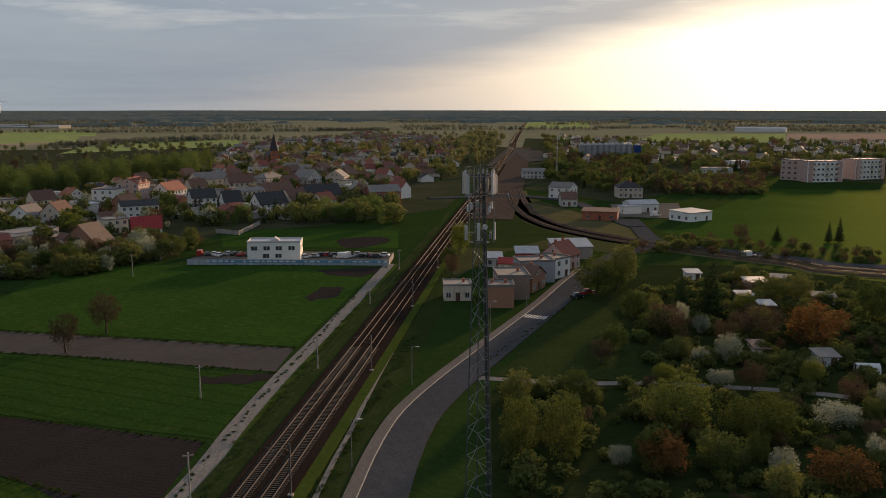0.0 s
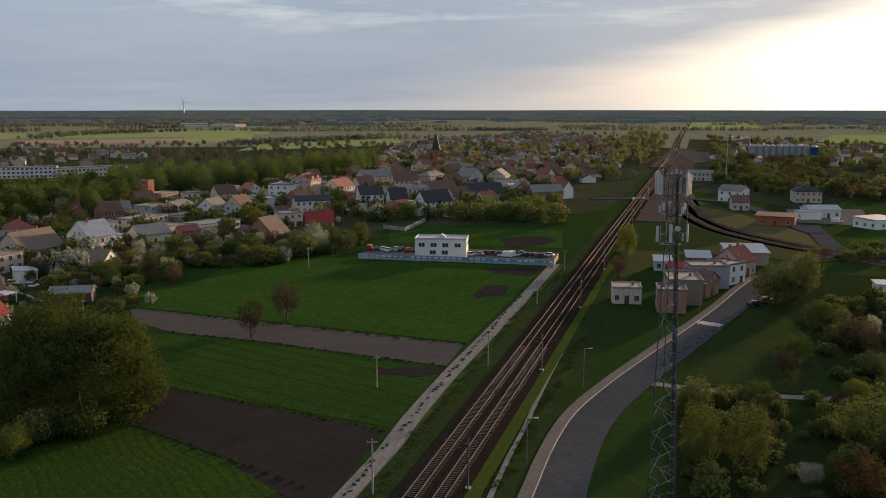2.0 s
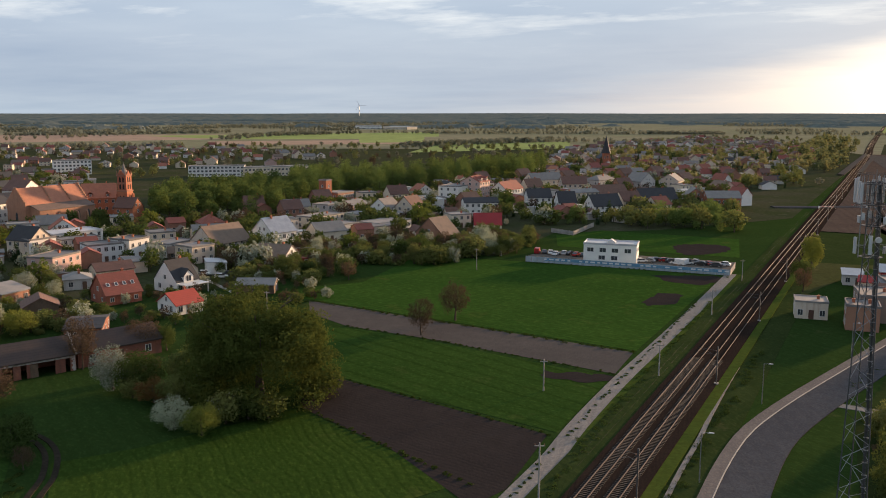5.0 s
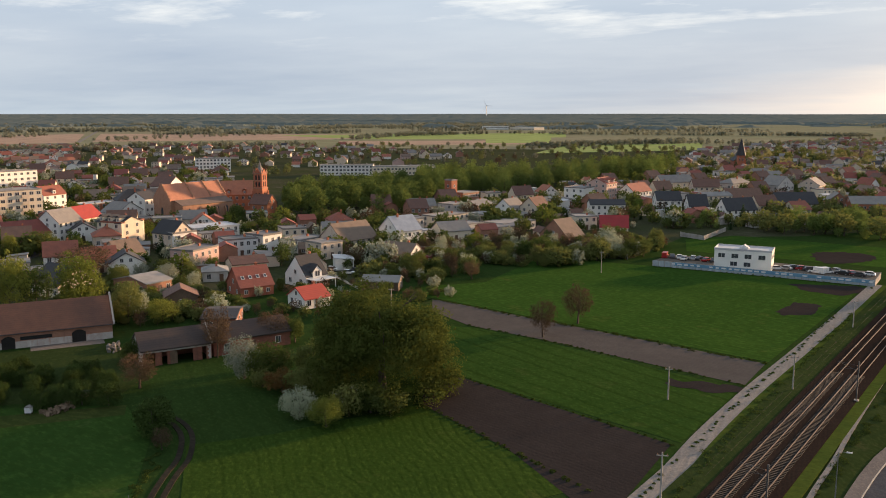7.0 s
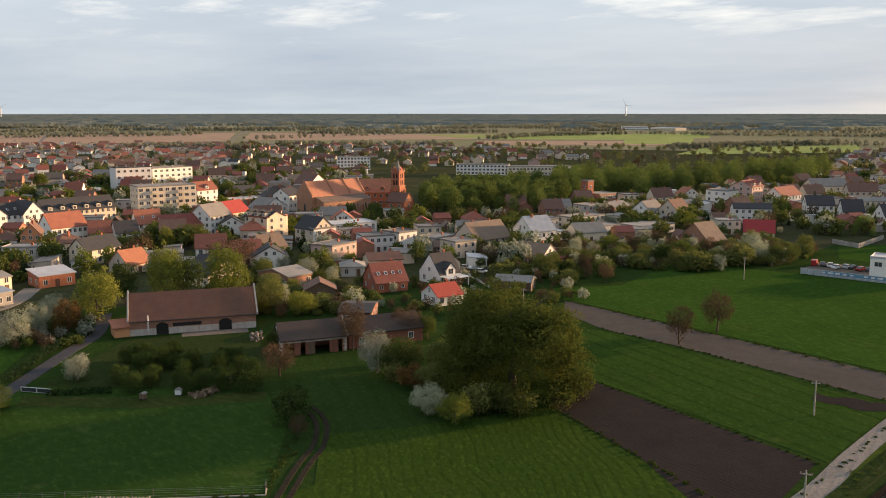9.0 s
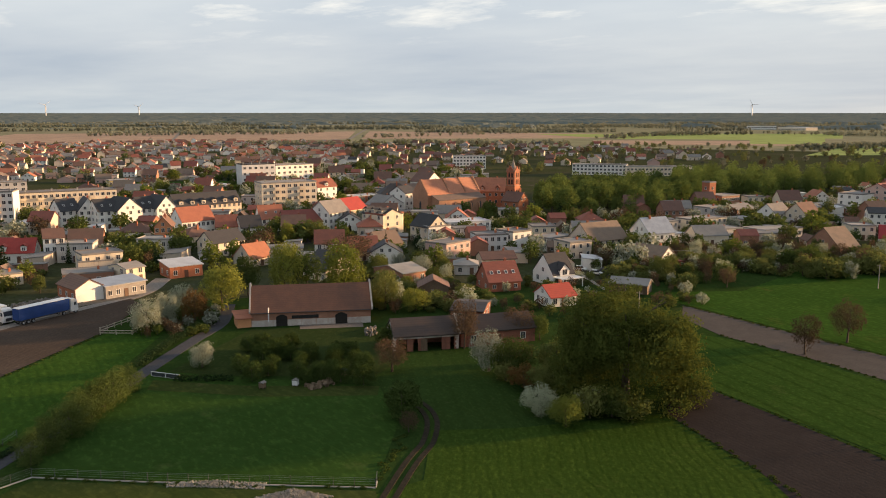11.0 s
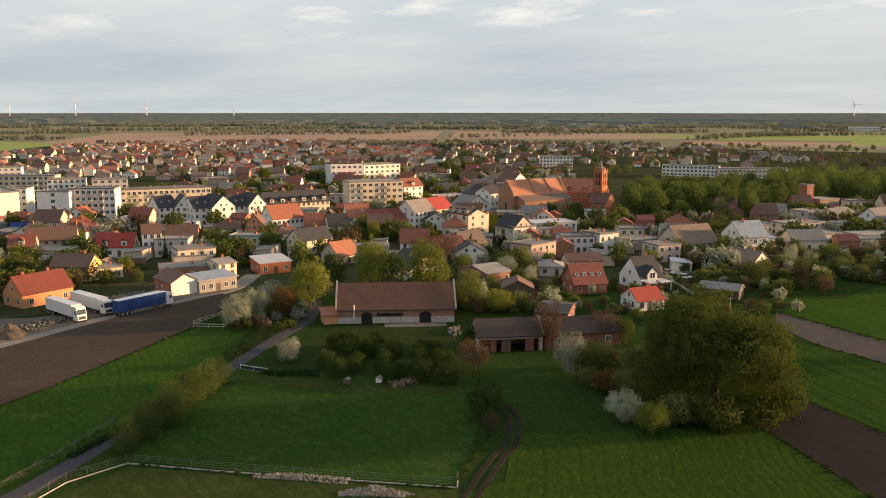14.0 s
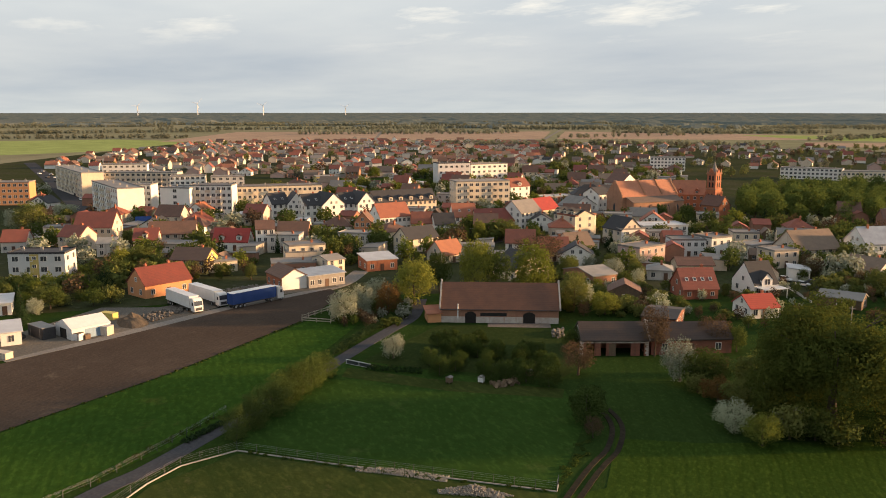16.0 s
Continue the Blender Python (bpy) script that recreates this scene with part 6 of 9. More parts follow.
# ---- the farm ----
def barn(x, y, turn, w):
    ob = thing("barn", "long brick barn with a whitewashed base under a brown-red tiled roof", "barn", pose(x, y, 0, 0, 0, turn), "farm buildings")
    taken(x, y, turn, w, 14)
    d, h, rise = 14.0, 3.5, 4.7
    part("wall", wall_body(w, d, h, rise, "gx"), BRICK_PALE, ob)
    part("roof", roof_slab(w, d, h, rise, "gx", 0.45), ROOF_BARN, ob)
    doors = ((-w / 2 + 6.9, 2.6), (w / 2 - 6.9, 2.8))
    spans = [(-w / 2, doors[0][0] - 1.3), (doors[0][0] + 1.3, doors[1][0] - 1.4), (doors[1][0] + 1.4, w / 2)]
    for a, b in spans:
        part("whitewashed_base", box(a, -0.06, -0.2, b, 0.0, 1.55), LIME_WASH, ob)
    for cx, cw in doors:
        bm = prism([(cx - cw / 2, 0), (cx + cw / 2, 0), (cx + cw / 2, 2.2), (cx + cw / 4, 2.65), (cx, 2.8), (cx - cw / 4, 2.65), (cx - cw / 2, 2.2)], -0.10, 0.02, "y")
        part("door_opening", bm, BLACK, ob)
    part("sign", box(-4.6, -0.12, 1.75, 1.6, -0.02, 2.5), PAINT_BLACK, ob, "long dark sign board")
    for s in (-1, 1):
        part("gable_parapet", prism([(-0.5, h - 0.2), (d / 2, h + rise + 0.55), (d + 0.5, h - 0.2), (d + 0.5, h + 0.3), (d / 2, h + rise + 1.0), (-0.5, h + 0.3)], s * (w / 2 + 0.35) - 0.18, s * (w / 2 + 0.35) + 0.18, "x"), CONCRETE, ob)
    part("flue_pipe", tube(bmesh.new(), (-w / 2 + 3.9, -0.35, 1.2), (-w / 2 + 3.9, -0.35, 4.6), 0.16), PAINT_WHITE, ob)
    part("gutter", tube(bmesh.new(), (-w / 2, -0.5, h - 0.2), (w / 2, -0.5, h - 0.2), 0.09), DARK_STEEL, ob)
    part("terrace", box(-w / 2 + 11, -4.0, -0.2, w / 2 - 2, -0.06, 0.12), PAVING, ob, "worn concrete terrace")
    return ob


LIME_WASH = surface("flaking_limewash", (0.52, 0.49, 0.45), (0.36, 0.30, 0.26), 0.7, 5.0, 0.9, 0.3, 0.1, stain=(0.30, 0.16, 0.11))
ROOF_BARN = tiles("old_barn_tiles", (0.150, 0.066, 0.038), (0.100, 0.048, 0.031), 0.1)
barn(-169.1, 109.5, 56.8, 27.6)
house(-177.2, 96.4, 69.9, 3.2, 5, 2.2, "mono", 0.8, ORANGE, ROOF_ORANGE, "small orange lean-to beside the barn", category="shed", name="shed", group="sheds", cols=0, stacks=0, side=False)


def cart_shed(x, y, turn, w):
    ob = thing("cart_shed", "old brick cart shed with open bays under a dark roof", "shed", pose(x, y, 0, 0, 0, turn), "farm buildings")
    taken(x, y, turn, w, 9)
    h, d, rise = 3.4, 9.0, 2.6
    part("back_wall", box(-w / 2, 6.0, -0.3, w / 2, d, h), BRICK_OLD, ob)
    for s in (-1, 1):
        part("gable_wall", prism([(0, -0.3), (d, -0.3), (d, h), (d / 2, h + rise), (0, h)], s * (w / 2 - 0.15) - 0.2, s * (w / 2 - 0.15) + 0.2, "x"), LIME_WASH if s < 0 else BRICK_OLD, ob)
    for px, pw in ((-w * 0.5 + 0.5, 0.6), (-w * 0.26, 1.3), (-w * 0.10, 1.0), (w * 0.30, 1.8), (w / 2 - 0.6, 0.7)):
        part("pillar", box(px - pw / 2, 0, -0.3, px + pw / 2, 0.45, 2.75), BRICK_OLD, ob)
    part("lintel", box(-w / 2, -0.05, 2.75, w / 2, 0.45, h), LIME_WASH, ob)
    part("roof", roof_slab(w, d, h, rise, "gx", 0.4), ROOF_CART, ob)
    part("gable_parapet", prism([(-0.4, h - 0.1), (d / 2, h + rise + 0.5), (d + 0.4, h - 0.1), (d + 0.4, h + 0.3), (d / 2, h + rise + 0.9), (-0.4, h + 0.3)], w / 2 - 0.05, w / 2 + 0.3, "x"), CONCRETE, ob)
    for i in range(6):
        part("quoin", box(w / 2 - (0.75 if i % 2 else 0.5), -0.06, 0.1 + 0.44 * i, w / 2 - 0.02, 0.0, 0.5 + 0.44 * i), LIME_WASH, ob, "whitewashed corner block")
    part("door_leaf", box(w * 0.02 - 1.6, -0.1, 0, w * 0.02 - 0.2, 0.0, 2.6), TIMBER, ob, at=pose(0, 0, 0))
    return ob


ROOF_CART = tiles("dark_cart_shed_tiles", (0.062, 0.040, 0.032), (0.045, 0.034, 0.030), 0.1)
cart_shed(-134.5, 114.8, 60.3, 13.7)
house(-127.8, 129.4, 64.6, 17, 9, 3.2, "gx", 2.4, BRICK_OLD, ROOF_CART, "long low brick farm building under a dark roof", name="farm_building", category="farm building", group="farm buildings", cols=3, stacks=0)

# the modern white house has a gabled dormer and a terrace roof
part("dormer", prism([(-1.6, 2.6), (1.6, 2.6), (1.6, 4.6), (0, 6.2), (-1.6, 4.6)], -0.3, 4.0, "y"), WHITE, WHITE_HOUSE)
part("dormer_roof", prism([(-1.9, 4.4), (0, 6.4), (1.9, 4.4), (1.9, 4.6), (0, 6.65), (-1.9, 4.6)], -0.5, 4.2, "y"), ROOF_DARK, WHITE_HOUSE)
window(WHITE_HOUSE, 0, -0.3, 3.2, 0, 1.6, 1.5)
part("terrace_roof", box(-3.5, -4.0, 2.5, 4.0, -0.05, 2.7), PAINT_WHITE, WHITE_HOUSE)
for s in (-3.2, 3.7):
    part("terrace_post", box(s - 0.1, -3.9, 0, s + 0.1, -3.7, 2.5), PAINT_WHITE, WHITE_HOUSE)

# ---- kinds of trees ----
tree_kind("oak", 17, 24, 76000, 0.30, LEAF_OAK, 1, shape="dome", trunk=0.65, limbs=9, lobes=30, label="huge spreading oak with dense olive leaves")
tree_kind("green_a", 10, 10, 5600, 0.31, LEAF_GREEN, 2, base=0.06, lobes=18, label="rounded green tree in spring leaf")
tree_kind("green_b", 9, 7.5, 4000, 0.31, LEAF_GREEN, 3, base=0.05, label="upright green tree in spring leaf")
tree_kind("yellow", 9, 9, 5600, 0.29, LEAF_YELLOW, 4, base=0.05, lobes=18, label="fresh yellow-green tree in spring leaf")
tree_kind("olive", 8, 9, 7000, 0.22, LEAF_OLIVE, 41, base=0.03, lobes=20, label="round olive-green tree in the allotments")
tree_kind("rust", 8, 7.5, 3600, 0.22, LEAF_RUST, 5, base=0.14, limbs=14, label="thin tree in rust-brown buds")
tree_kind("orange", 7, 7.5, 3800, 0.27, LEAF_ORANGE, 25, base=0.05, limbs=8, label="round tree in dense rust-orange leaf")
tree_kind("blossom", 5, 5.5, 5200, 0.155, BLOSSOM, 6, base=0.06, trunk=0.14, label="fruit tree in full white blossom")
tree_kind("conifer", 12, 6.5, 3600, 0.34, LEAF_DARK, 7, shape="cone", trunk=0.18, label="dark green conifer in a garden")
tree_kind("bush", 3, 4.4, 1300, 0.28, LEAF_GREEN, 8, shape="bush", trunk=0.08, limbs=4, category="bush", multi=3, label="dense green bush in a garden")
tree_kind("deep", 5, 5.5, 3200, 0.22, LEAF_DEEP, 42, base=0.02, lobes=15, trunk=0.1, label="dark green shrub in full leaf")
tree_kind("willow", 6, 4.6, 5000, 0.19, LEAF_WILLOW, 9, shape="column", base=0.05, trunk=0.12, label="green willow in a hedgerow")
tree_kind("lime", 16, 8.0, 2400, 0.62, LEAF_LIME, 10, shape="column", base=0.12, trunk=0.3, label="tall dense lime tree of the park")
tree_kind("park", 15, 13, 2600, 0.72, LEAF_LIME, 11, base=0.08, trunk=0.35, label="broad dark park tree in leaf")
tree_kind("mid_green", 8, 8, 520, 0.80, LEAF_GREEN, 12, base=0.05, limbs=3, label="green garden tree in spring leaf")
tree_kind("mid_yellow", 7, 6.5, 460, 0.75, LEAF_YELLOW, 13, base=0.05, limbs=3, label="yellow-green garden tree in spring leaf")
tree_kind("mid_rust", 7, 6.5, 380, 0.60, LEAF_RUST, 14, base=0.08, limbs=5, label="bare rust-brown tree in a garden")
tree_kind("mid_blossom", 4.5, 5, 380, 0.55, BLOSSOM, 15, base=0.06, limbs=3, label="garden fruit tree in white blossom")
tree_kind("mid_conifer", 10, 4.5, 420, 0.75, LEAF_DARK, 16, shape="cone", limbs=0, label="dark green conifer in a garden")
tree_kind("mid_bush", 3, 4.4, 260, 0.62, LEAF_GREEN, 19, shape="bush", trunk=0.08, limbs=0, category="bush", label="green shrub in a garden")
# distant kinds wear the leaf colours that have haze painted in
tree_kind("far_tree", 10, 9, 120, 1.9, LEAF_FAR_HAZED, 17, base=0.05, limbs=0, label="far tree in a field row")
tree_kind("belt_tree", 10, 9, 44, 3.0, LEAF_FAR_HAZED, 20, base=0.04, limbs=0, lobes=7, label="far tree in a shelter belt")
tree_kind("far_green", 9, 9, 150, 1.7, LEAF_GREEN_HAZED, 18, base=0.05, limbs=0, label="far green tree between houses")

# ---- single trees ----
for k, spot in (("oak", (-88.9, 120.6, 18.8, 27.6)), ("blossom", (-115.8, 114.1, 8, 6.9)), ("green_b", (-112.1, 115.5, 4.6, 4.9)),
             ("rust", (-115.2, 122.8, 4.2, 5.5)), ("orange", (-104.2, 111.5, 4.6, 6.5)), ("blossom", (-100, 116.6, 3.9, 4)),
             ("blossom", (-93.3, 103.3, 4.8, 6.4)), ("yellow", (-87, 102.1, 5.2, 6.4)), ("blossom", (-88.4, 109.4, 4.3, 4.9)),
             ("green_a", (-84.5, 110.8, 5, 6.9)), ("green_a", (-111.4, 115.7, 6.9, 9.5)), ("green_b", (-104.2, 120.6, 7.8, 9)), ("green_a", (-99, 111.3, 5.6, 7)),
             ("bush", (-86.7, 107.7, 5.6, 6.1)), ("bush", (-81.6, 112.1, 4.2, 7.5)), ("bush", (-109.5, 112.1, 3.7, 5.2)), ("rust", (-130.4, 121.7, 10.9, 6.5)), ("rust", (-127.8, 135.9, 7.5, 7.4)), ("olive", (-142.4, 111.4, 4.7, 6.9)), ("rust", (-128.2, 100.1, 6.6, 7.1)),
             ("green_b", (-124.1, 138.6, 5.9, 4.3)), ("deep", (-107.4, 85.2, 6, 6.6)), ("deep", (-110.5, 88.5, 5, 5.5)),
             ("rust", (-102.1, 82.1, 3.5, 3.1)), ("rust", (-79.4, 169.9, 8.7, 6.3)), ("rust", (-77.3, 185.5, 9.6, 7.4)),
             ("yellow", (-196, 101.1, 12.8, 11.7)), ("yellow", (-197.8, 120.7, 16.5, 9.4)), ("yellow", (-188.6, 133, 15.6, 12.2)),
             ("orange", (-187.9, 89.5, 8.9, 6.9)), ("green_a", (-169.6, 131.9, 10.2, 8.5)), ("yellow", (-163.4, 136.7, 5.9, 8.3)),
             ("conifer", (-231.9, 182.7, 7.9, 4.6)), ("green_a", (-205.7, 158.1, 6.8, 6.3)), ("blossom", (-155.3, 74.5, 5.1, 5.3)),
             ("blossom", (-193.2, 85.3, 7.4, 5.9)), ("blossom", (-200, 92.2, 7.3, 6.5)), ("blossom", (-173.5, 137.9, 6.2, 5.5)),
             ("green_a", (-207, 114.6, 10.9, 7.1)), ("green_b", (-199.6, 128.5, 12.1, 8.6)), ("green_a", (-141.5, 111, 4.9, 5.7)),
             ("yellow", (-172.5, 107.2, 3.3, 1.6)), ("green_b", (-390.5, 26.9, 13.3, 14.6)), ("blossom", (-398.2, 21.4, 9.4, 11.5)),
             ("blossom", (-441.7, 44.4, 6.5, 12.8)), ("conifer", (-251.2, 34.3, 9.3, 7.5)), ("conifer", (-222.3, 11.3, 8.3, 4.6)),
             ("green_a", (-237.6, 18.9, 6, 9.1)), ("green_b", (-235.8, 28.9, 4.8, 5.8)), ("blossom", (-232.5, 15.3, 4.2, 4.2)),
             ("yellow", (-283.5, 43.7, 7.7, 6.5)), ("green_a", (-285.5, 50, 7.3, 9.7)), ("green_b", (-431.1, 125.6, 10.6, 8.6)),
             ("green_a", (-427.2, 132.8, 10, 9.2)), ("conifer", (-290.8, 97, 7.5, 2.6)), ("yellow", (-276.1, 171.4, 9.2, 5.8)),
             ("green_a", (-277.4, 184, 8.3, 11.4)), ("rust", (-223.2, 160.2, 10.8, 17.2)), ("blossom", (-188.5, 78.2, 7.6, 8.1)),
             ("blossom", (-270.7, 69.7, 4.2, 5.9)),
             ("olive", (9.9, 115.6, 10.6, 6.2)), ("olive", (16, 115.7, 10.8, 6.5)), ("green_a", (21.9, 141.1, 5.8, 4.7)),
             ("olive", (35.9, 128.4, 9, 11.7)), ("olive", (47.1, 124.3, 7.1, 12.7)), ("orange", (29.7, 112.2, 6, 7.5)),
             ("green_a", (37.5, 112.1, 5.6, 7.2)), ("olive", (43.8, 115.5, 5, 3.5)), ("blossom", (45.6, 110.1, 4.4, 4.1)),
             ("orange", (52.2, 107, 5.7, 9.4)), ("blossom", (23.8, 114.2, 3.4, 3.6)), ("blossom", (48.6, 148.8, 3.7, 5.1)),
             ("blossom", (55.6, 164.7, 5.7, 5.6)), ("blossom", (49.7, 163.5, 3.3, 4)), ("blossom", (68.5, 155.3, 4, 3.5)),
             ("blossom", (60.6, 129.1, 4.7, 7.4)), ("blossom", (61.5, 116.7, 3.8, 3.6)), ("blossom", (72.8, 137.9, 4.6, 3.2)),
             ("conifer", (61.8, 198.9, 14.6, 8.8)), ("conifer", (58.9, 213.5, 8, 5.3)), ("orange", (78.1, 178.3, 9.4, 13.6)),
             ("green_a", (97.3, 192.8, 10.7, 8.9)), ("rust", (48.1, 185.1, 7, 9.7)), ("rust", (66.2, 180.4, 8.1, 11.7)),
             ("olive", (39.3, 225.2, 11.5, 12.0)), ("green_a", (49.8, 242, 11.5, 9.0)), ("olive", (46.0, 233.0, 9.0, 8.0)), ("green_a", (44, 200, 7.0, 7.0)),
             ("green_b", (83.1, 217.6, 7.5, 8.1)), ("green_a", (90.1, 217.5, 7.8, 7.5)), ("blossom", (54.5, 196.2, 5.2, 3.6)),
             ("blossom", (56.5, 186.3, 4.3, 4.2)), ("green_b", (33.7, 170.9, 6.1, 5.8)), ("rust", (29.7, 162.9, 5.2, 5)),
             ("yellow", (3.2, 288.7, 11.9, 7.2)), ("green_b", (0.1, 262.9, 7.7, 6.2)), ("rust", (0.5, 251.8, 7.2, 5.1)),
             ("conifer", (124.2, 322.1, 5.9, 4.3)), ("conifer", (142.5, 319.2, 8, 3.4)), ("conifer", (146.5, 319.4, 9.7, 4)),
             ("rust", (108.7, 317.3, 7.6, 6.4))):
    grown(k, *spot)
for k in range(10):
    p = Vector((-129.3, 34.8, 0)).lerp(Vector((-151.2, 58.6, 0)), k / 9)
    tree("willow", p.x + random.uniform(-0.4, 0.4), p.y + random.uniform(-0.4, 0.4), 4.9 + 1.5 * math.sin(math.pi * (k + 0.5) / 10) * random.uniform(0.7, 1.1), 0.9, group="willow hedgerow")
for x, y in spots([(-142.9, 74.1), (-129.4, 80.6), (-123.1, 90.4), (-134.9, 100.2), (-148.3, 102.8), (-161.0, 86.1)], 30, 2.9, 37, 0.0):
    tree("deep", x, y, 2.9 + 1.5 * random.random(), 1.1, "dark green shrub of the farm garden", "bush", "farm garden shrubs")

# ---- groves and gardens ----
def thicket(name, poly, count, gap, kinds, seed, low, high, label, clear=2.0):
    """Trees past counting, joined as stuff."""
    rng, items = random.Random(seed + 99), []
    for x, y in spots(poly, count, gap, seed, clear):
        crown, wood, _, nominal, _ = TREES[rng.choice(kinds)]
        k, w = rng.uniform(low, high) / nominal, rng.uniform(0.85, 1.25)
        m = pose(x, y, 0, 0, 0, rng.uniform(0, 360)) @ Matrix.Diagonal((k * w, k * w, k, 1))
        items += [(crown, m), (wood, m)]
    return merged(name, items, label, "trees")


def grove(poly, count, gap, kinds, seed, low, high, clear=2.0, group="trees"):
    rng = random.Random(seed + 99)
    for x, y in spots(poly, count, gap, seed, clear):
        tree(rng.choice(kinds), x, y, rng.uniform(low, high), rng.uniform(0.85, 1.2), group=group)


ALLOT = [(8.9, 138.7), (7.6, 104.2), (40, 85), (120, 100), (118.8, 228.9), (85.3, 252.4), (62.9, 243.8), (45.5, 214), (42, 186), (38, 158), (31, 155), (22, 152), (9.5, 146)]
grove(ALLOT, 60, 7, ["green_a", "green_b", "yellow", "rust", "green_b", "green_a"], 21, 3.0, 6.5, 1.0, "allotment trees")
thicket("garden_bushes", ALLOT, 750, 1.7, ["bush", "mid_bush", "mid_bush", "mid_rust", "mid_green", "mid_bush"], 20, 1.2, 3.4, "tangled bushes and hedges of the allotment gardens", 0.5)
thicket("garden_bushes", [(60.5, 298.4), (140.2, 271.5), (149.8, 290.8), (87.4, 324.8)], 60, 3, ["bush", "mid_green", "mid_rust"], 22, 2.0, 4.5, "bushes along the branch line")
thicket("park_wood", [(-262.8, 294.4), (-229.3, 344), (-255.9, 430.7), (-300.4, 514.8), (-328.6, 380)], 70, 10.5, ["park", "lime", "park"], 23, 9, 16, "dense dark green canopy of the park", 1.0)
grove([(-266.7, 416.6), (-212.8, 506.7), (-182.4, 644.1), (-204.9, 724.9), (-255.3, 588.2), (-311, 487.3)], 80, 9.0, ["lime"], 24, 14, 17.5, 1.0, "avenue of lime trees")
grove([(-136.3, 241.5), (-108, 252.3), (-93.3, 282.1), (-85.8, 312.1), (-108.6, 323.1), (-138.1, 297.2), (-152.2, 273)], 60, 4.5, ["green_b", "blossom", "green_a", "rust", "green_a", "bush"], 25, 3.5, 8)
thicket("garden_trees", [(-97, 368), (-22.6, 368.7), (-27.6, 455.3), (-91.3, 425.5)], 90, 4.5, ["mid_green", "lime", "mid_conifer", "mid_green", "mid_conifer", "park"], 26, 4, 10, "belt of garden trees and conifers behind the field")
grove([(-169.2, 210.5), (-122.1, 217.2), (-147.9, 260.8), (-188, 251.8)], 30, 6, ["green_b", "rust", "blossom", "bush", "green_a"], 27, 3.5, 7.5)
grove([(-167, 127.3), (-179.4, 158.3), (-198.7, 191.9), (-214.5, 164.2)], 24, 6, ["green_b", "yellow", "blossom", "bush"], 28, 3, 6.5)
grove([(-250, 62), (-248, 76), (-273.4, 81.2), (-292.5, 47.8), (-270.1, 31.2)], 18, 6, ["green_b", "mid_conifer", "mid_rust", "bush"], 29, 3, 7)
grove([(-245.8, 7.9), (-234.2, 34.7), (-266, 38.4), (-273.3, 9.3)], 18, 6, ["green_b", "bush", "yellow"], 30, 3, 6)
HEDGED = ["mid_bush", "bush", "mid_rust", "mid_bush", "mid_green", "mid_rust", "bush", "mid_blossom"]
thicket("garden_bushes", [(-150, 150), (-128, 160), (-118, 196), (-136, 216), (-166, 206), (-182, 166), (-166, 140)], 90, 3.0, HEDGED, 32, 1.2, 3.6, "bushes and hedges round the garden houses", 1.0)
thicket("garden_bushes", [(-136, 241), (-110, 252), (-96, 282), (-90, 312), (-122, 332), (-160, 285), (-172, 216), (-140, 200), (-126, 206)], 190, 3.0, HEDGED, 33, 1.4, 4.8, "tangled garden shrubs along the edge of the crop field", 1.0)
thicket("garden_bushes", [(-247, 8), (-246, 36), (-256, 58), (-275, 84), (-296, 45), (-270, 8)], 80, 4.0, ["mid_green", "mid_conifer", "mid_bush", "mid_yellow", "mid_bush", "mid_rust"], 34, 2.0, 6.5, "garden trees and shrubs behind the lorry yard", 1.2)
thicket("garden_bushes", [(-166, 128), (-150, 150), (-180, 166), (-216, 166), (-206, 138)], 70, 3.2, HEDGED, 35, 1.6, 4.5, "shrubs behind the barn", 1.2)
thicket("garden_bushes", [(-205, 84), (-196, 100), (-184, 92), (-176, 84), (-186, 74)], 34, 2.6, ["mid_bush", "mid_rust", "mid_green", "mid_blossom"], 36, 1.6, 3.8, "mixed shrubs at the bend of the lane", 0.6)
# gardens all through the town
TOWN_NEAR = [(-307.9, 20.7), (-262.5, 100.3), (-216.3, 161.1), (-181.7, 203), (-161.5, 215), (-142.3, 312.1), (-102.2, 364.9), (-28, 430.8), (-41.8, 702.5), (-165.9, 680.5), (-179.4, 633.2), (-240.2, 403.6), (-257.6, 288.4), (-279.2, 284.3), (-540.6, 539.3), (-660, 329.1), (-426.7, 89.6), (-586.8, 42.9)]
TOWN_FAR = [(-812.4, 60.8), (-591, 229.9), (-645.7, 354.3), (-515.7, 514.4), (-428.6, 473.2), (-478.5, 587.6), (-252.6, 817.3), (-40.2, 674.5), (12.9, 596.2), (65.5, 1594.7), (-179.8, 1740.1), (-272.1, 1093.9), (-362.9, 1178.9), (-783.5, 1020.8), (-1111.8, 817.3), (-1309.8, 323.8)]

# ---- the telecoms mast ----
BRACE_STEEL = surface("galvanised_brace", (0.30, 0.31, 0.32), (0.22, 0.225, 0.23), 2.0, 20.0, 0.55, 0.1, 0.1, metal=0.5)
MAST_STEEL = surface("dull_mast_steel", (0.10, 0.105, 0.11), (0.07, 0.075, 0.08), 2.0, 20.0, 0.6, 0.1, 0.1, metal=0.5)


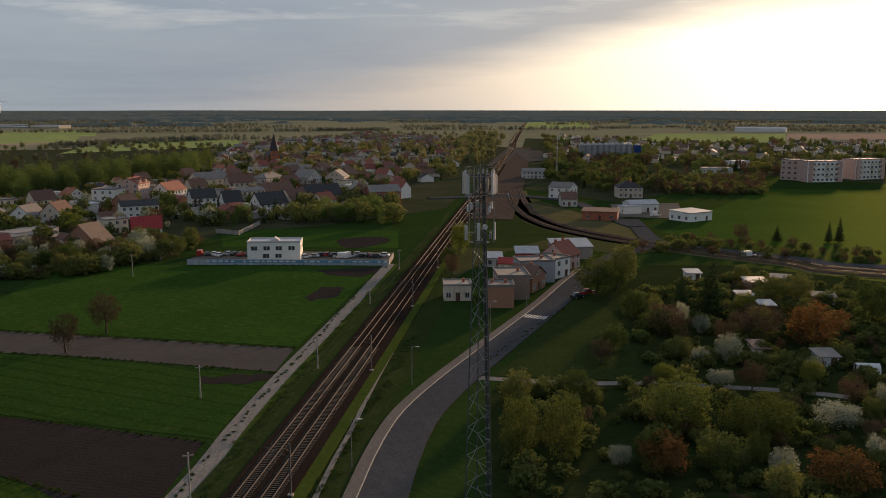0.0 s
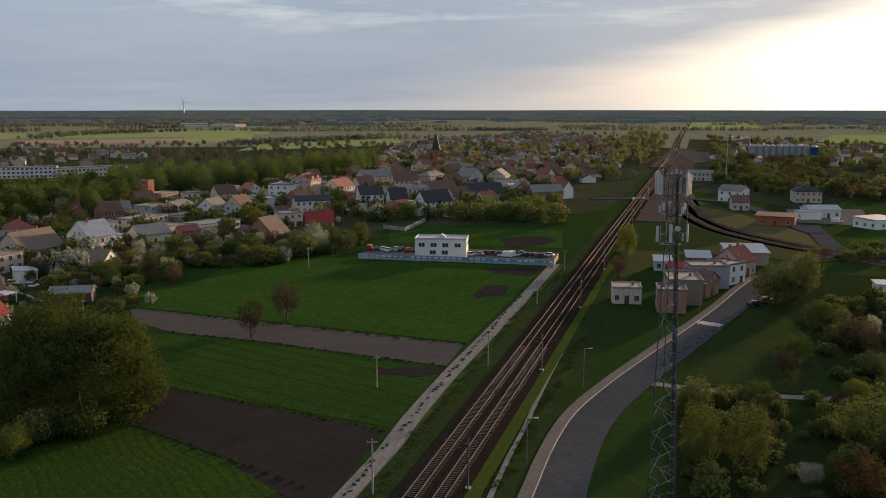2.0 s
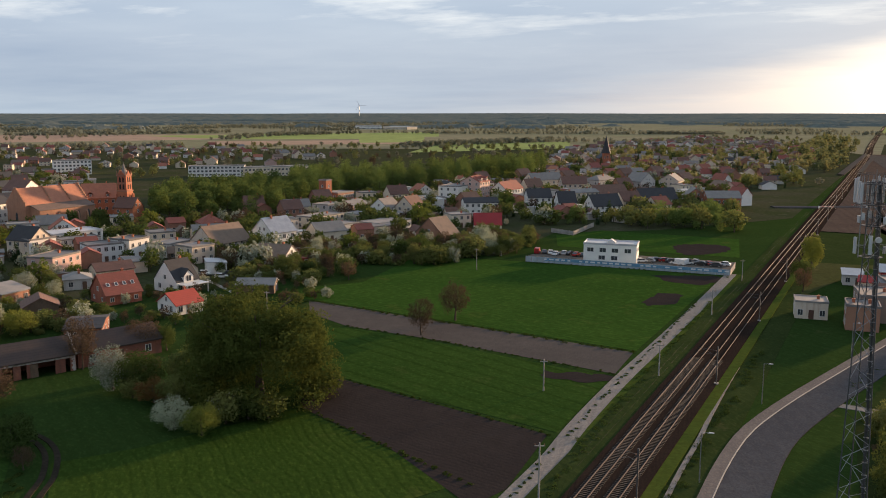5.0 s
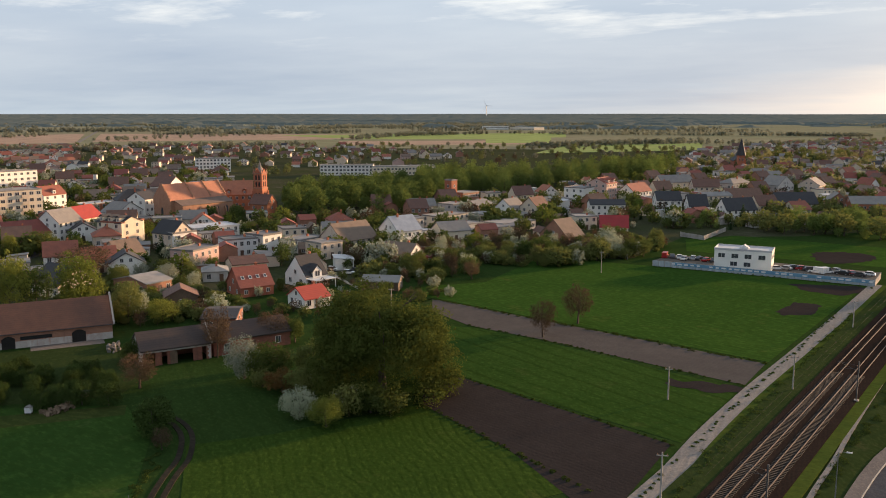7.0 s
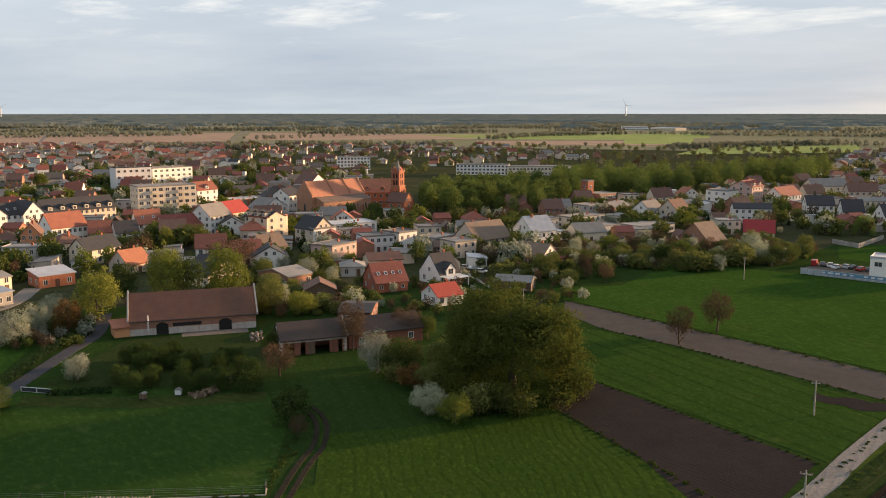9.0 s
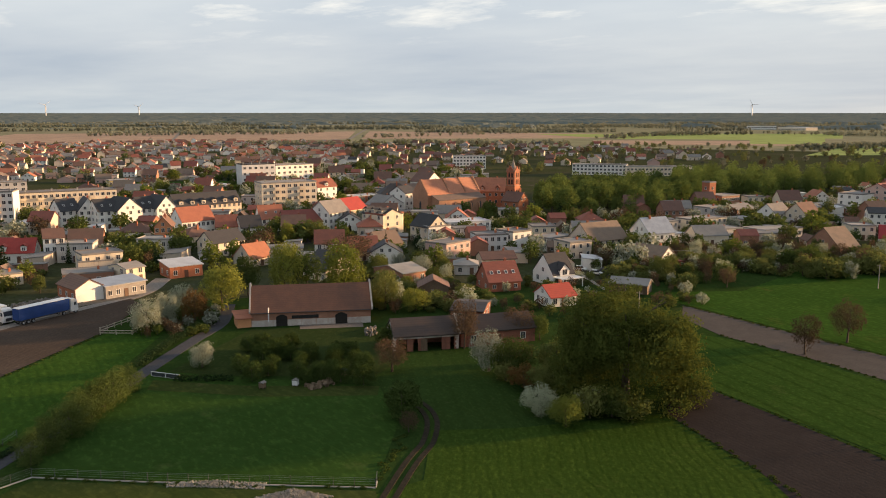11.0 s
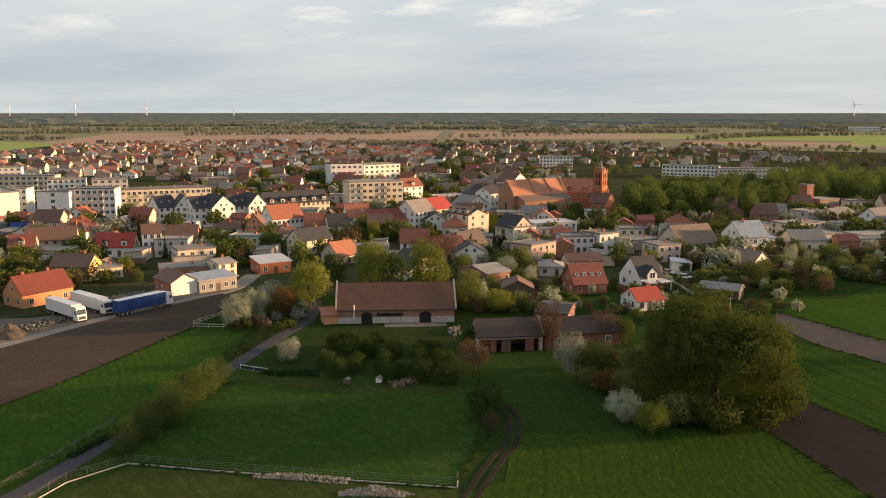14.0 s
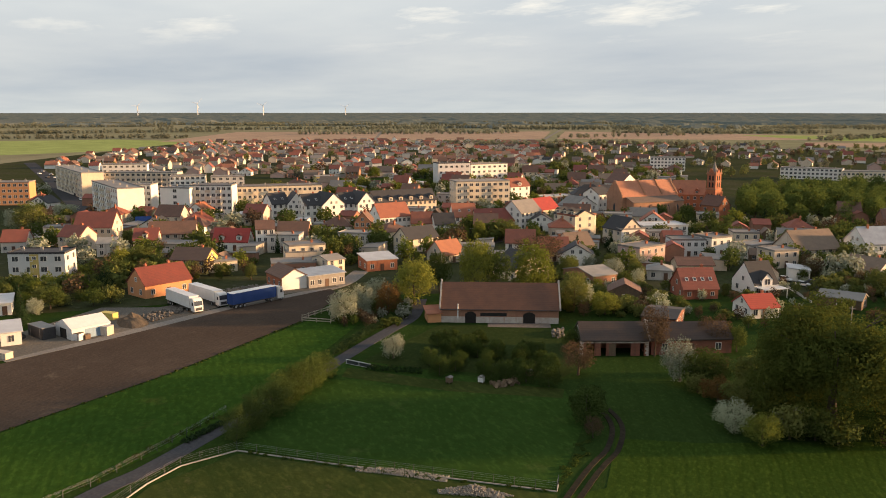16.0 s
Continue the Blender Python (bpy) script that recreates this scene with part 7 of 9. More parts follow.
def mast(x, y):
    ob = thing("telecom_mast", "tall three-legged steel lattice mast with panel antennas", "mast", pose(x, y, 0, 0, 0, 0))
    H, base, tip = 42.6, 1.95, 0.62
    turn = (-28, 92, 212)
    corner = lambda k, z: Vector((math.cos(radians(turn[k % 3])), math.sin(radians(turn[k % 3])), 0)) * (base + (tip - base) * z / H) + Vector((0, 0, z))
    for k in range(3):
        part("leg", tube(bmesh.new(), corner(k, 0) - Vector((0, 0, 0.3)), corner(k, H), 0.085, 0.05, 8), MAST_STEEL, ob)
    n = 24
    for k in range(3):
        for i in range(n):
            z0, z1 = H * i / n, H * (i + 1) / n
            p, q = (corner(k, z0), corner(k + 1, z1)) if i % 2 else (corner(k + 1, z0), corner(k, z1))
            part("brace", tube(bmesh.new(), p, q, 0.034, 0.034, 5), BRACE_STEEL, ob)
    # feeder cables climb one leg on a ladder
    low, high = corner(0, 0).lerp(corner(1, 0), 0.22), corner(0, H).lerp(corner(1, H), 0.3)
    ladder = part("cable_ladder", tube(bmesh.new(), low, high, 0.10, 0.10, 4), DARK_STEEL, ob)
    for k in range(5):
        off = Vector((0.09 * (k - 2), -0.13 - 0.03 * (k % 2), 0))
        part("cable", tube(bmesh.new(), low + off, high + off, 0.034, 0.034, 5), MAST_STEEL, ladder)
    for i in range(30):
        c = low.lerp(high, (i + 0.5) / 30)
        part("rung", box(-0.26, -0.2, -0.03, 0.26, 0.05, 0.03), BRACE_STEEL, ladder, at=pose(*c))
    for z, r in ((34.6, 1.25), (37.9, 1.2), (40.15, 1.75), (42.3, 1.75)):
        bm = bmesh.new()
        ring = [[bm.verts.new((math.cos(radians(60 * k)) * q, math.sin(radians(60 * k)) * q, z + dz)) for k in range(6)] for q, dz in ((r, 0), (r - 0.3, 0), (r - 0.3, 0.07), (r, 0.07))]
        for u, v in zip(ring, ring[1:] + ring[:1]):
            for k in range(6):
                bm.faces.new((u[k], u[(k + 1) % 6], v[(k + 1) % 6], v[k]))
        for k in range(3):
            e = Vector((math.cos(radians(120 * k)), math.sin(radians(120 * k)), 0)) * (r - 0.1) + Vector((0, 0, z + 0.03))
            part("strut", tube(bmesh.new(), e, (0, 0, z + 0.03), 0.04), MAST_STEEL, ob)
        part("platform", bm, DARK_STEEL, ob)
        for k in range(6):
            p = Vector((math.cos(radians(60 * k)) * r, math.sin(radians(60 * k)) * r, z))
            q = Vector((math.cos(radians(60 * k + 60)) * r, math.sin(radians(60 * k + 60)) * r, z))
            bar = tube(bmesh.new(), p, p + Vector((0, 0, 1.05)), 0.025, 0.025, 5)
            tube(bar, p + Vector((0, 0, 1.03)), q + Vector((0, 0, 1.03)), 0.025, 0.025, 5)
            part("guard_rail", bar, MAST_STEEL, ob)
    # three sectors of slim panels side by side on the upper tier
    for a in (200, -20, 85):
        away, side = Vector((math.cos(radians(a)), math.sin(radians(a)), 0)), Vector((-math.sin(radians(a)), math.cos(radians(a)), 0))
        for j, (w, h) in enumerate(((0.30, 2.5), (0.26, 2.6), (0.34, 2.3), (0.22, 2.0))):
            c = away * 1.72 + side * (-0.75 + 0.5 * j)
            ant = part("antenna", box(-w / 2, -0.10, 0, w / 2, 0.10, h), WHITE_PLASTIC, ob, at=pose(c.x, c.y, 40.3 + 0.1 * (j % 2), 0, 0, a + 90))
            part("pole", tube(bmesh.new(), (0, 0.16, -0.5), (0, 0.16, 2.8), 0.04), STEEL, ant)
        for j in (-0.4, 0.35):
            c = away * 1.25 + side * j
            part("radio_unit", box(-0.19, -0.14, 0, 0.19, 0.14, 0.75), WHITE_PLASTIC, ob, at=pose(c.x, c.y, 38.4 + j * 0.5, 0, 0, a + 90))
        c = away * 1.55 + side * 0.6
        part("pole", tube(bmesh.new(), (c.x, c.y, 34.6), (c.x, c.y, 40.2), 0.045), STEEL, ob)
    for a, r, h in ((205, 1.75, 1.75), (262, 1.2, 2.0), (-12, 1.75, 2.0), (10, 1.3, 0.8)):
        c, q = math.cos(radians(a)) * r, math.sin(radians(a)) * r
        ant = part("antenna", box(-0.17, -0.10, 0, 0.17, 0.10, h), WHITE_PLASTIC, ob, at=pose(c, q, 35.0, 0, 0, a + 90))
        part("clamp", tube(bmesh.new(), (0, 0.1, h * 0.5), (0, r - 0.6, h * 0.5), 0.03), STEEL, ant)
    part("dish", tube(bmesh.new(), (0.5, -1.2, 36.6), (0.6, -1.5, 36.6), 0.30, 0.30, 12), WHITE_PLASTIC, ob)
    part("lightning_rod", tube(bmesh.new(), (0, 0, H), (0, 0, H + 1.2), 0.03), STEEL, ob)
    return ob


mast(3.4, 98.0)

# ---- poles and lamps along the line ----
def catenary_mast(x, y, turn):
    ob = thing("catenary_mast", "steel overhead-line mast with a bracket over the track", "mast", pose(x, y, 0, 0, 0, turn), "overhead line masts")
    part("post", box(-0.10, -0.10, 0.2, 0.10, 0.10, 7.4), MAST_STEEL, ob)
    part("footing", box(-0.35, -0.35, 0, 0.35, 0.35, 0.6), CONCRETE, ob)
    bm = tube(bmesh.new(), (0, 0, 6.6), (-3.4, 0, 6.9), 0.032)
    tube(bm, (0, 0, 5.6), (-3.4, 0, 6.9), 0.032)
    tube(bm, (-1.0, 0, 5.95), (-3.0, 0, 5.7), 0.025)
    part("bracket", bm, MAST_STEEL, ob)
    part("insulator", tube(bmesh.new(), (-0.35, 0, 6.6), (-0.15, 0, 6.6), 0.09), BROWN, ob)
    return ob


rail_dir = math.degrees(math.atan2(0.104, 1.0))
for k in range(10):
    y = 104 + 53.5 * k
    catenary_mast(-25.7 + 0.1042 * (y - 99.8) + 4.6, y, -rail_dir)
for s in (-1.85, 1.85):
    for z in (5.6, 6.9):
        line = offsets(smooth_line(RAIL[1:4], 40), s)
        cu = bpy.data.curves.new("wire", "CURVE")
        cu.dimensions, cu.bevel_depth = "3D", 0.008
        sp = cu.splines.new("POLY")
        sp.points.add(len(line) - 1)
        for pt, p in zip(sp.points, line):
            pt.co = (p.x, p.y, z, 1)
        cu.materials.append(TYRE)
        tagged(new("overhead_wire", cu), "thin dark overhead contact wire above the track", "wire", "overhead wires")


def utility_pole(x, y, h, turn=0):
    ob = thing("utility_pole", "grey concrete utility pole with a short crossarm", "pole", pose(x, y, 0, 0, 0, turn), "utility poles")
    part("post", tube(bmesh.new(), (0, 0, -0.3), (0, 0, h), 0.15, 0.09, 8), CONCRETE, ob)
    part("crossarm", box(-0.7, -0.05, h - 0.5, 0.7, 0.05, h - 0.38), CONCRETE, ob)
    for s in (-0.6, 0.6):
        part("insulator", tube(bmesh.new(), (s, 0, h - 0.38), (s, 0, h - 0.18), 0.05), BROWN, ob)
    return ob


for x, y, h in ((-32.6, 100.3, 7.8), (-43.6, 142.6, 6.0), (-25.6, 159, 6.6), (-20.6, 214, 6.6), (-16, 262, 6.6), (-120, 170, 7), (-175, 205, 7), (-95, 250, 7)):
    utility_pole(x, y, h, 20)


def street_lamp(x, y, turn, h=7.2):
    ob = thing("street_lamp", "slender grey street lamp beside the road", "lamp", pose(x, y, 0, 0, 0, turn), "street lamps")
    part("post", tube(bmesh.new(), (0, 0, -0.2), (0, 0, h), 0.09, 0.05, 8), STEEL, ob)
    part("arm", tube(bmesh.new(), (0, 0, h), (1.1, 0, h + 0.25), 0.04), STEEL, ob)
    part("lamp_head", prism([(0.9, h + 0.15), (1.7, h + 0.3), (1.7, h + 0.4), (1.0, h + 0.32)], -0.14, 0.14, "y"), WHITE_PLASTIC, ob)
    return ob


for x, y, t in ((-13.8, 113.2, -20), (-7.0, 150, -35), (9, 187, -40), (19.5, 213, -40)):
    street_lamp(x, y, t)

# ---- vehicles ----
WHEEL = tube(bmesh.new(), (0, -0.11, 0), (0, 0.11, 0), 0.32, 0.32, 14)
WHEEL = mesh_of(WHEEL, TYRE)
RIM = mesh_of(tube(bmesh.new(), (0, -0.12, 0), (0, 0.12, 0), 0.19, 0.19, 10), PAINT_SILVER)
CAR_KINDS = {}


def car(x, y, turn, paint, label="parked car", van=False):
    ob = thing("van" if van else "car", label, "van" if van else "car", pose(x, y, 0.12, 0, 0, turn), "parked vehicles")
    key = (paint, van)
    if key not in CAR_KINDS:
        L = 2.6 if van else 2.1
        low = [(-L, 0.28), (L, 0.28), (L, 0.62), (L - 0.25, 0.82), (L * 0.45, 0.92), (-L + 0.2, 0.95), (-L, 0.75)]
        body = prism(low, -0.86, 0.86, "y")
        roof = [(L * 0.5, 0.92), (L * 0.22, 1.42), (-L * 0.55, 1.45), (-L + 0.25, 0.95)] if not van else [(L * 0.7, 0.92), (L * 0.5, 1.95), (-L + 0.05, 2.0), (-L + 0.02, 0.95)]
        cabin = prism(roof, -0.74, 0.74, "y")
        top = [(L * 0.21, 1.425), (L * 0.19, 1.46), (-L * 0.53, 1.49), (-L * 0.56, 1.455)] if not van else [(L * 0.3, 1.0), (L * 0.28, 2.03), (-L + 0.03, 2.06), (-L + 0.0, 0.96)]
        lid = prism(top, -0.73 if not van else -0.82, 0.73 if not van else 0.82, "y")
        for b in (body,):
            bmesh.ops.bevel(b, geom=b.edges[:], offset=0.06, segments=2, affect="EDGES")
        CAR_KINDS[key] = (mesh_of(body, paint), mesh_of(cabin, GLASS), mesh_of(lid, paint), L)
    body, cabin, lid, L = CAR_KINDS[key]
    part("body", body, None, ob)
    part("glazing", cabin, None, ob)
    part("roof", lid, None, ob)
    for sx in (-L * 0.62, L * 0.62):
        for sy in (-0.8, 0.8):
            wheel = part("wheel", WHEEL, None, ob, at=pose(sx, sy, 0.32))
            part("rim", RIM, None, wheel)
    return ob


PAINTS = [(PAINT_WHITE, "white"), (PAINT_SILVER, "silver"), (PAINT_BLACK, "black"), (PAINT_RED, "red"), (DARK_STEEL, "dark grey"), (PAINT_WHITE, "white")]


def parked(x, y, turn, i, where, van=False):
    paint, word = PAINTS[i % len(PAINTS)]
    return car(x, y, turn, paint, f"{word} {'van' if van else 'car'} parked {where}", van)


rng = random.Random(5)
a, b = Vector((*(-85.8, 286.5), 0)), Vector((*(-69.1, 286), 0))
for i in range(8):
    p = a.lerp(b, i / 7)
    parked(p.x, p.y + rng.uniform(0, 2.5), rng.uniform(60, 110), i + 3, "in the car yard", i == 0)
a, b = Vector((*(-48.7, 283.8), 0)), Vector((*(-22.8, 283.8), 0))
for i in range(12):
    p = a.lerp(b, i / 11)
    parked(p.x, p.y + rng.uniform(-1, 4), rng.uniform(0, 180), i, "in the car yard", i in (5, 6))
for i, (x, y) in enumerate(((33.9, 222.7), (37.4, 227.6))):
    parked(x, y, 35, 2 + i, "on the verge beside the road")
for i, (x, y) in enumerate(((-169.5, 210.3), (-161.7, 208.2), (-161.6, 212.7))):
    parked(x, y, 20 + 10 * i, [0, 0, 4][i], "on a drive between the houses")
for i, (x, y) in enumerate(((-287.9, 201.1), (-292.2, 206.9), (-295.6, 214.7), (-284.4, 194.4), (-298.2, 220.8), (-358.9, 42.7), (-352.2, 54.5))):
    parked(x, y, 45 + 12 * i, i, "in the street")
for i in range(14):
    p = Vector((*(-488, 73.4), 0)).lerp(Vector((*(-772.9, 61.9), 0)), i / 13) + Vector((-3, 3, 0)) * (1 if i % 2 else -1)
    parked(p.x, p.y, 150, i, "along the street of flats")
for i, (x, y) in enumerate(((96, 397.8), (101.5, 287.1))):
    parked(x, y, 20, 0, "in the service yard", True)


def lorry(x, y, turn, tarp, label):
    ob = thing("lorry", label, "lorry", pose(x, y, 0.1, 0, 0, turn), "parked lorries")
    trailer = part("trailer", box(-6.8, -1.25, 1.15, 6.8, 1.25, 3.95), tarp, ob)
    part("chassis", box(-6.7, -0.5, 0.75, 6.7, 0.5, 1.15), DARK_STEEL, trailer)
    part("roof_edge", box(-6.85, -1.28, 3.95, 6.85, 1.28, 4.02), PAINT_WHITE, trailer)
    cab = prism([(7.2, 0.5), (9.3, 0.5), (9.35, 1.6), (9.2, 2.2), (8.95, 3.4), (8.2, 3.75), (7.2, 3.7)], -1.22, 1.22, "y")
    bmesh.ops.bevel(cab, geom=cab.edges[:], offset=0.08, segments=2, affect="EDGES")
    cab = part("cab", cab, PAINT_WHITE, ob)
    part("windscreen", prism([(9.27, 2.0), (9.32, 2.0), (9.05, 3.1), (9.0, 3.1)], -1.05, 1.05, "y"), GLASS, cab)
    part("grille", box(9.33, -0.8, 0.8, 9.4, 0.8, 1.5), DARK_STEEL, cab)
    for s in (-1, 1):
        part("side_window", box(8.1, s * 1.22 - 0.03, 2.0, 8.8, s * 1.22 + 0.03, 2.8), GLASS, cab)
        part("headlight", box(9.34, s * 0.95 - 0.15, 0.85, 9.42, s * 0.95 + 0.15, 1.05), WHITE_PLASTIC, cab)
    for wx in (8.5, 5.2, -3.2, -4.5, -5.8):
        for s in (-1.05, 1.05):
            wheel = part("wheel", WHEEL, None, ob, at=pose(wx, s, 0.5) @ Matrix.Diagonal((1.5, 1.4, 1.5, 1)))
            part("rim", RIM, None, wheel)
    return ob


def along(p, q):
    return math.degrees(math.atan2(q[1] - p[1], q[0] - p[0]))


def mid(p, q):
    return ((p[0] + q[0]) / 2, (p[1] + q[1]) / 2)


e = ((-215.6, 59.5), (-219.2, 70.2))
lorry(*mid(*e), along(*e), PAINT_BLUE, "lorry with a dark blue tarpaulin trailer on the yard")
e = ((-228.5, 47.2), (-217.7, 49.5))
lorry(*mid(*e), along(*e), PAINT_WHITE, "white lorry with a white box trailer on the yard")
e = ((-232.5, 53.8), (-220.8, 56.7))
lorry(*mid(*e), along(*e), PAINT_WHITE, "white lorry with a grey-white trailer on the yard")

# ---- the lorry yard ----
def market_tent(x, y, turn, w):
    ob = thing("market_tent", "white storage tent with a pitched canvas roof", "tent", pose(x, y, 0, 0, 0, turn))
    part("walls", wall_body(w, 8, 2.6, 1.6, "gx", 0), PAINT_WHITE, ob)
    part("canvas_roof", roof_slab(w, 8, 2.6, 1.6, "gx", 0.15, 0.06), PAINT_WHITE, ob)
    part("blue_side", box(-w / 2 + 3, -0.06, 0, w / 2, 0, 2.2), PAINT_BLUE_PALE, ob, "pale blue side sheet")
    part("opening", box(-w / 2 - 0.05, 2.5, 0, -w / 2 + 0.02, 5.5, 2.3), BLACK, ob)
    return ob


PAINT_BLUE_PALE = surface("pale_blue_sheet", (0.22, 0.32, 0.42), (0.18, 0.27, 0.36), 0.8, 6.0, 0.6, 0.1)
market_tent(-203.6, 24.1, 109, 8.9)


def crate(name, label, category, x, y, turn, w, d, h, material, lid=None):
    ob = thing(name, label, category, pose(x, y, 0.05, 0, 0, turn), "yard clutter")
    bm = box(-w / 2, -d / 2, 0, w / 2, d / 2, h)
    bmesh.ops.bevel(bm, geom=bm.edges[:], offset=0.05, segments=1, affect="EDGES")
    body = part("body", bm, material, ob)
    for s in (-1, 1):
        part("rib", box(s * w * 0.32 - 0.06, -d / 2 - 0.05, 0.02, s * w * 0.32 + 0.06, d / 2 + 0.05, h * 0.96), lid or material, ob)
    part("lid", box(-w / 2 - 0.05, -d / 2 - 0.05, h, w / 2 + 0.05, d / 2 + 0.05, h + 0.1), lid or material, ob)
    return ob


crate("container", "beige steel skip container beside the tent", "container", *(-204.7, 27), 40, 3.2, 2.2, 2.0, BEIGE, GREY)
crate("container", "dark steel workshop container beside sheds", "container", *(-209.6, 14.6), 20, 7, 3.0, 2.6, DARK_STEEL, ROOF_FELT)
crate("container", "yellow skip on the yard", "container", *(-219.3, 30.1), 40, 4.0, 2.0, 1.6, YELLOW)
crate("pallet_stack", "stack of pallets and white bags", "pallets", *(-202.6, 21.1), 40, 2.2, 1.6, 1.6, PAINT_WHITE, TIMBER)
crate("pallet_stack", "stack of timber pallets", "pallets", *(-202.8, 22.7), 30, 1.8, 1.4, 1.0, TIMBER)
crate("container", "low beige bin beside the track", "container", *(-195.3, 5.9), 40, 4.0, 2.0, 1.3, BEIGE)


def heap(name, poly, count, low, high, material, seed, label, category, height=0.0):
    """Loose stones or rubble lying in a heap."""
    rng = random.Random(seed)
    bm = bmesh.new()
    cx, cy = sum(p[0] for p in poly) / len(poly), sum(p[1] for p in poly) / len(poly)
    far = max(math.hypot(p[0] - cx, p[1] - cy) for p in poly)
    for x, y in spots(poly, count, low * 0.9, seed, 0.0):
        r = rng.uniform(low, high)
        rise = height * max(0.0, 1 - math.hypot(x - cx, y - cy) / far)
        m = pose(x, y, r * 0.3 + rise * rng.random(), rng.uniform(0, 360), rng.uniform(0, 360), rng.uniform(0, 360)) @ Matrix.Diagonal((r, r * rng.uniform(0.5, 0.9), r * rng.uniform(0.35, 0.7), 1))
        v = [bm.verts.new(m @ Vector(p)) for p in ((-0.5, -0.4, -0.5), (0.5, -0.5, -0.4), (0.45, 0.5, -0.5), (-0.5, 0.45, -0.45), (-0.4, -0.45, 0.4), (0.4, -0.4, 0.5), (0.5, 0.4, 0.4), (-0.45, 0.4, 0.5))]
        for f in ((0, 3, 2, 1), (4, 5, 6, 7), (0, 1, 5, 4), (1, 2, 6, 5), (2, 3, 7, 6), (3, 0, 4, 7)):
            bm.faces.new([v[i] for i in f])
    return tagged(new(name, mesh_of(bm, material)), label, category, "", "stuff")


def mound(name, x, y, w, d, h, material, label, seed):
    """A heap of earth with an uneven skin."""
    bm = bmesh.new()
    rows = []
    for i in range(15):
        row = []
        for j in range(15):
            u, v = i / 7 - 1, j / 7 - 1
            q = max(0.0, 1 - math.hypot(u, v))
            z = h * q ** 0.8 * (1 + 0.5 * noise.noise((u * 2.5 + seed, v * 2.5, 0))) + 0.2 * noise.noise((u * 7, v * 7, seed)) * q
            row.append(bm.verts.new((x + u * w / 2, y + v * d / 2, z - 0.02)))
        rows.append(row)
    for i in range(14):
        for j in range(14):
            bm.faces.new((rows[i][j], rows[i + 1][j], rows[i + 1][j + 1], rows[i][j + 1]))
    return tagged(new(name, mesh_of(bm, material)), label, "heap")


mound("earth_mound", *(-212.4, 34.3), 12, 7, 2.4, TRACK_SOIL, "heap of reddish earth on the yard", 1)
mound("coal_heap", *(-211.7, 9.1), 8, 5, 1.6, BLACK, "heap of black coal on the yard", 2)
heap("rubble", [(-218.5, 37.4), (-222.2, 49.2), (-216.7, 46.5), (-210.5, 37.8)], 320, 0.25, 0.75, STONE, 71, "broken slabs and rubble on the lorry yard", "rubble", 0.8)
heap("rubble", [(-238.1, 63), (-241, 73.7), (-234.5, 74), (-231.9, 63.6)], 220, 0.25, 0.7, STONE, 72, "scrap and rubble behind the lorries", "rubble", 0.6)
heap("stones", [(-110.3, 46), (-106.7, 50.6), (-100.9, 55.9), (-99.5, 54.6), (-105.4, 49.1), (-108.8, 45.5)], 700, 0.12, 0.34, STONE, 73, "row of pale field stones along the fence", "stones", 0.3)
heap("stones", [(-98.1, 52.5), (-96.6, 57.3), (-91.5, 60.2), (-92, 58), (-97, 52)], 800, 0.12, 0.34, STONE, 74, "pile of pale stones and old timber in the grass", "stones", 0.5)
heap("rubble", [(-156.4, 115.1), (-156.7, 118.7), (-151.6, 115.3), (-150.9, 111.6)], 40, 0.3, 0.9, STONE, 75, "pale junk piled at the corner of the barn", "junk", 0.8)
heap("woodpile", [(-132.2, 82.6), (-131.8, 88.6), (-128.8, 87.2), (-128.7, 82.1)], 60, 0.3, 0.9, TIMBER, 76, "pile of brown brushwood in the garden", "woodpile", 0.6)

# ---- fences and walls ----
def wire_fence(pts, label, step=3.0, h=1.5, plinth=True):
    ob = thing("fence", label, "fence", pose(0, 0, 0), "fences")
    line = [Vector((*p, 0)) for p in pts]
    post = mesh_of(box(-0.035, -0.035, -0.2, 0.035, 0.035, h + 0.05), MAST_STEEL)
    for a, b in zip(line, line[1:]):
        n = max(1, round((b - a).length / step))
        t = math.degrees(math.atan2(b.y - a.y, b.x - a.x))
        for i in range(n + (b is line[-1])):
            p = a.lerp(b, i / n)
            part("post", post, None, ob, at=pose(p.x, p.y, 0, 0, 0, t))
        m = a.lerp(b, 0.5)
        L = (b - a).length
        if plinth:
            part("plinth", box(-L / 2, -0.07, -0.1, L / 2, 0.07, 0.22), PLINTH, ob, at=pose(m.x, m.y, 0, 0, 0, t))
        for z in (0.6, 0.95, 1.25, h - 0.02):
            part("wire", box(-L / 2, -0.006, z - 0.006, L / 2, 0.006, z + 0.006), STEEL, ob, at=pose(m.x, m.y, 0, 0, 0, t))
    return ob


PLINTH = surface("pale_plinth", (0.40, 0.37, 0.32), (0.30, 0.28, 0.25), 0.8, 8.0, 0.9, 0.2)
wire_fence([(-114, 14.4), (-119.1, 19.5), (-122.8, 24.8), (-124.3, 33.3), (-112.1, 44.3), (-100.1, 55.9), (-89.8, 65.8), (-91.3, 67.2)], "wire fence with thin steel posts on a pale plinth")
wire_fence([(-118.2, 5.6), (-122.1, 12.8), (-127.9, 20.4), (-134.1, 28.3), (-141.4, 36.5)], "line of low timber field posts with wire", 4.0, 1.1, False)


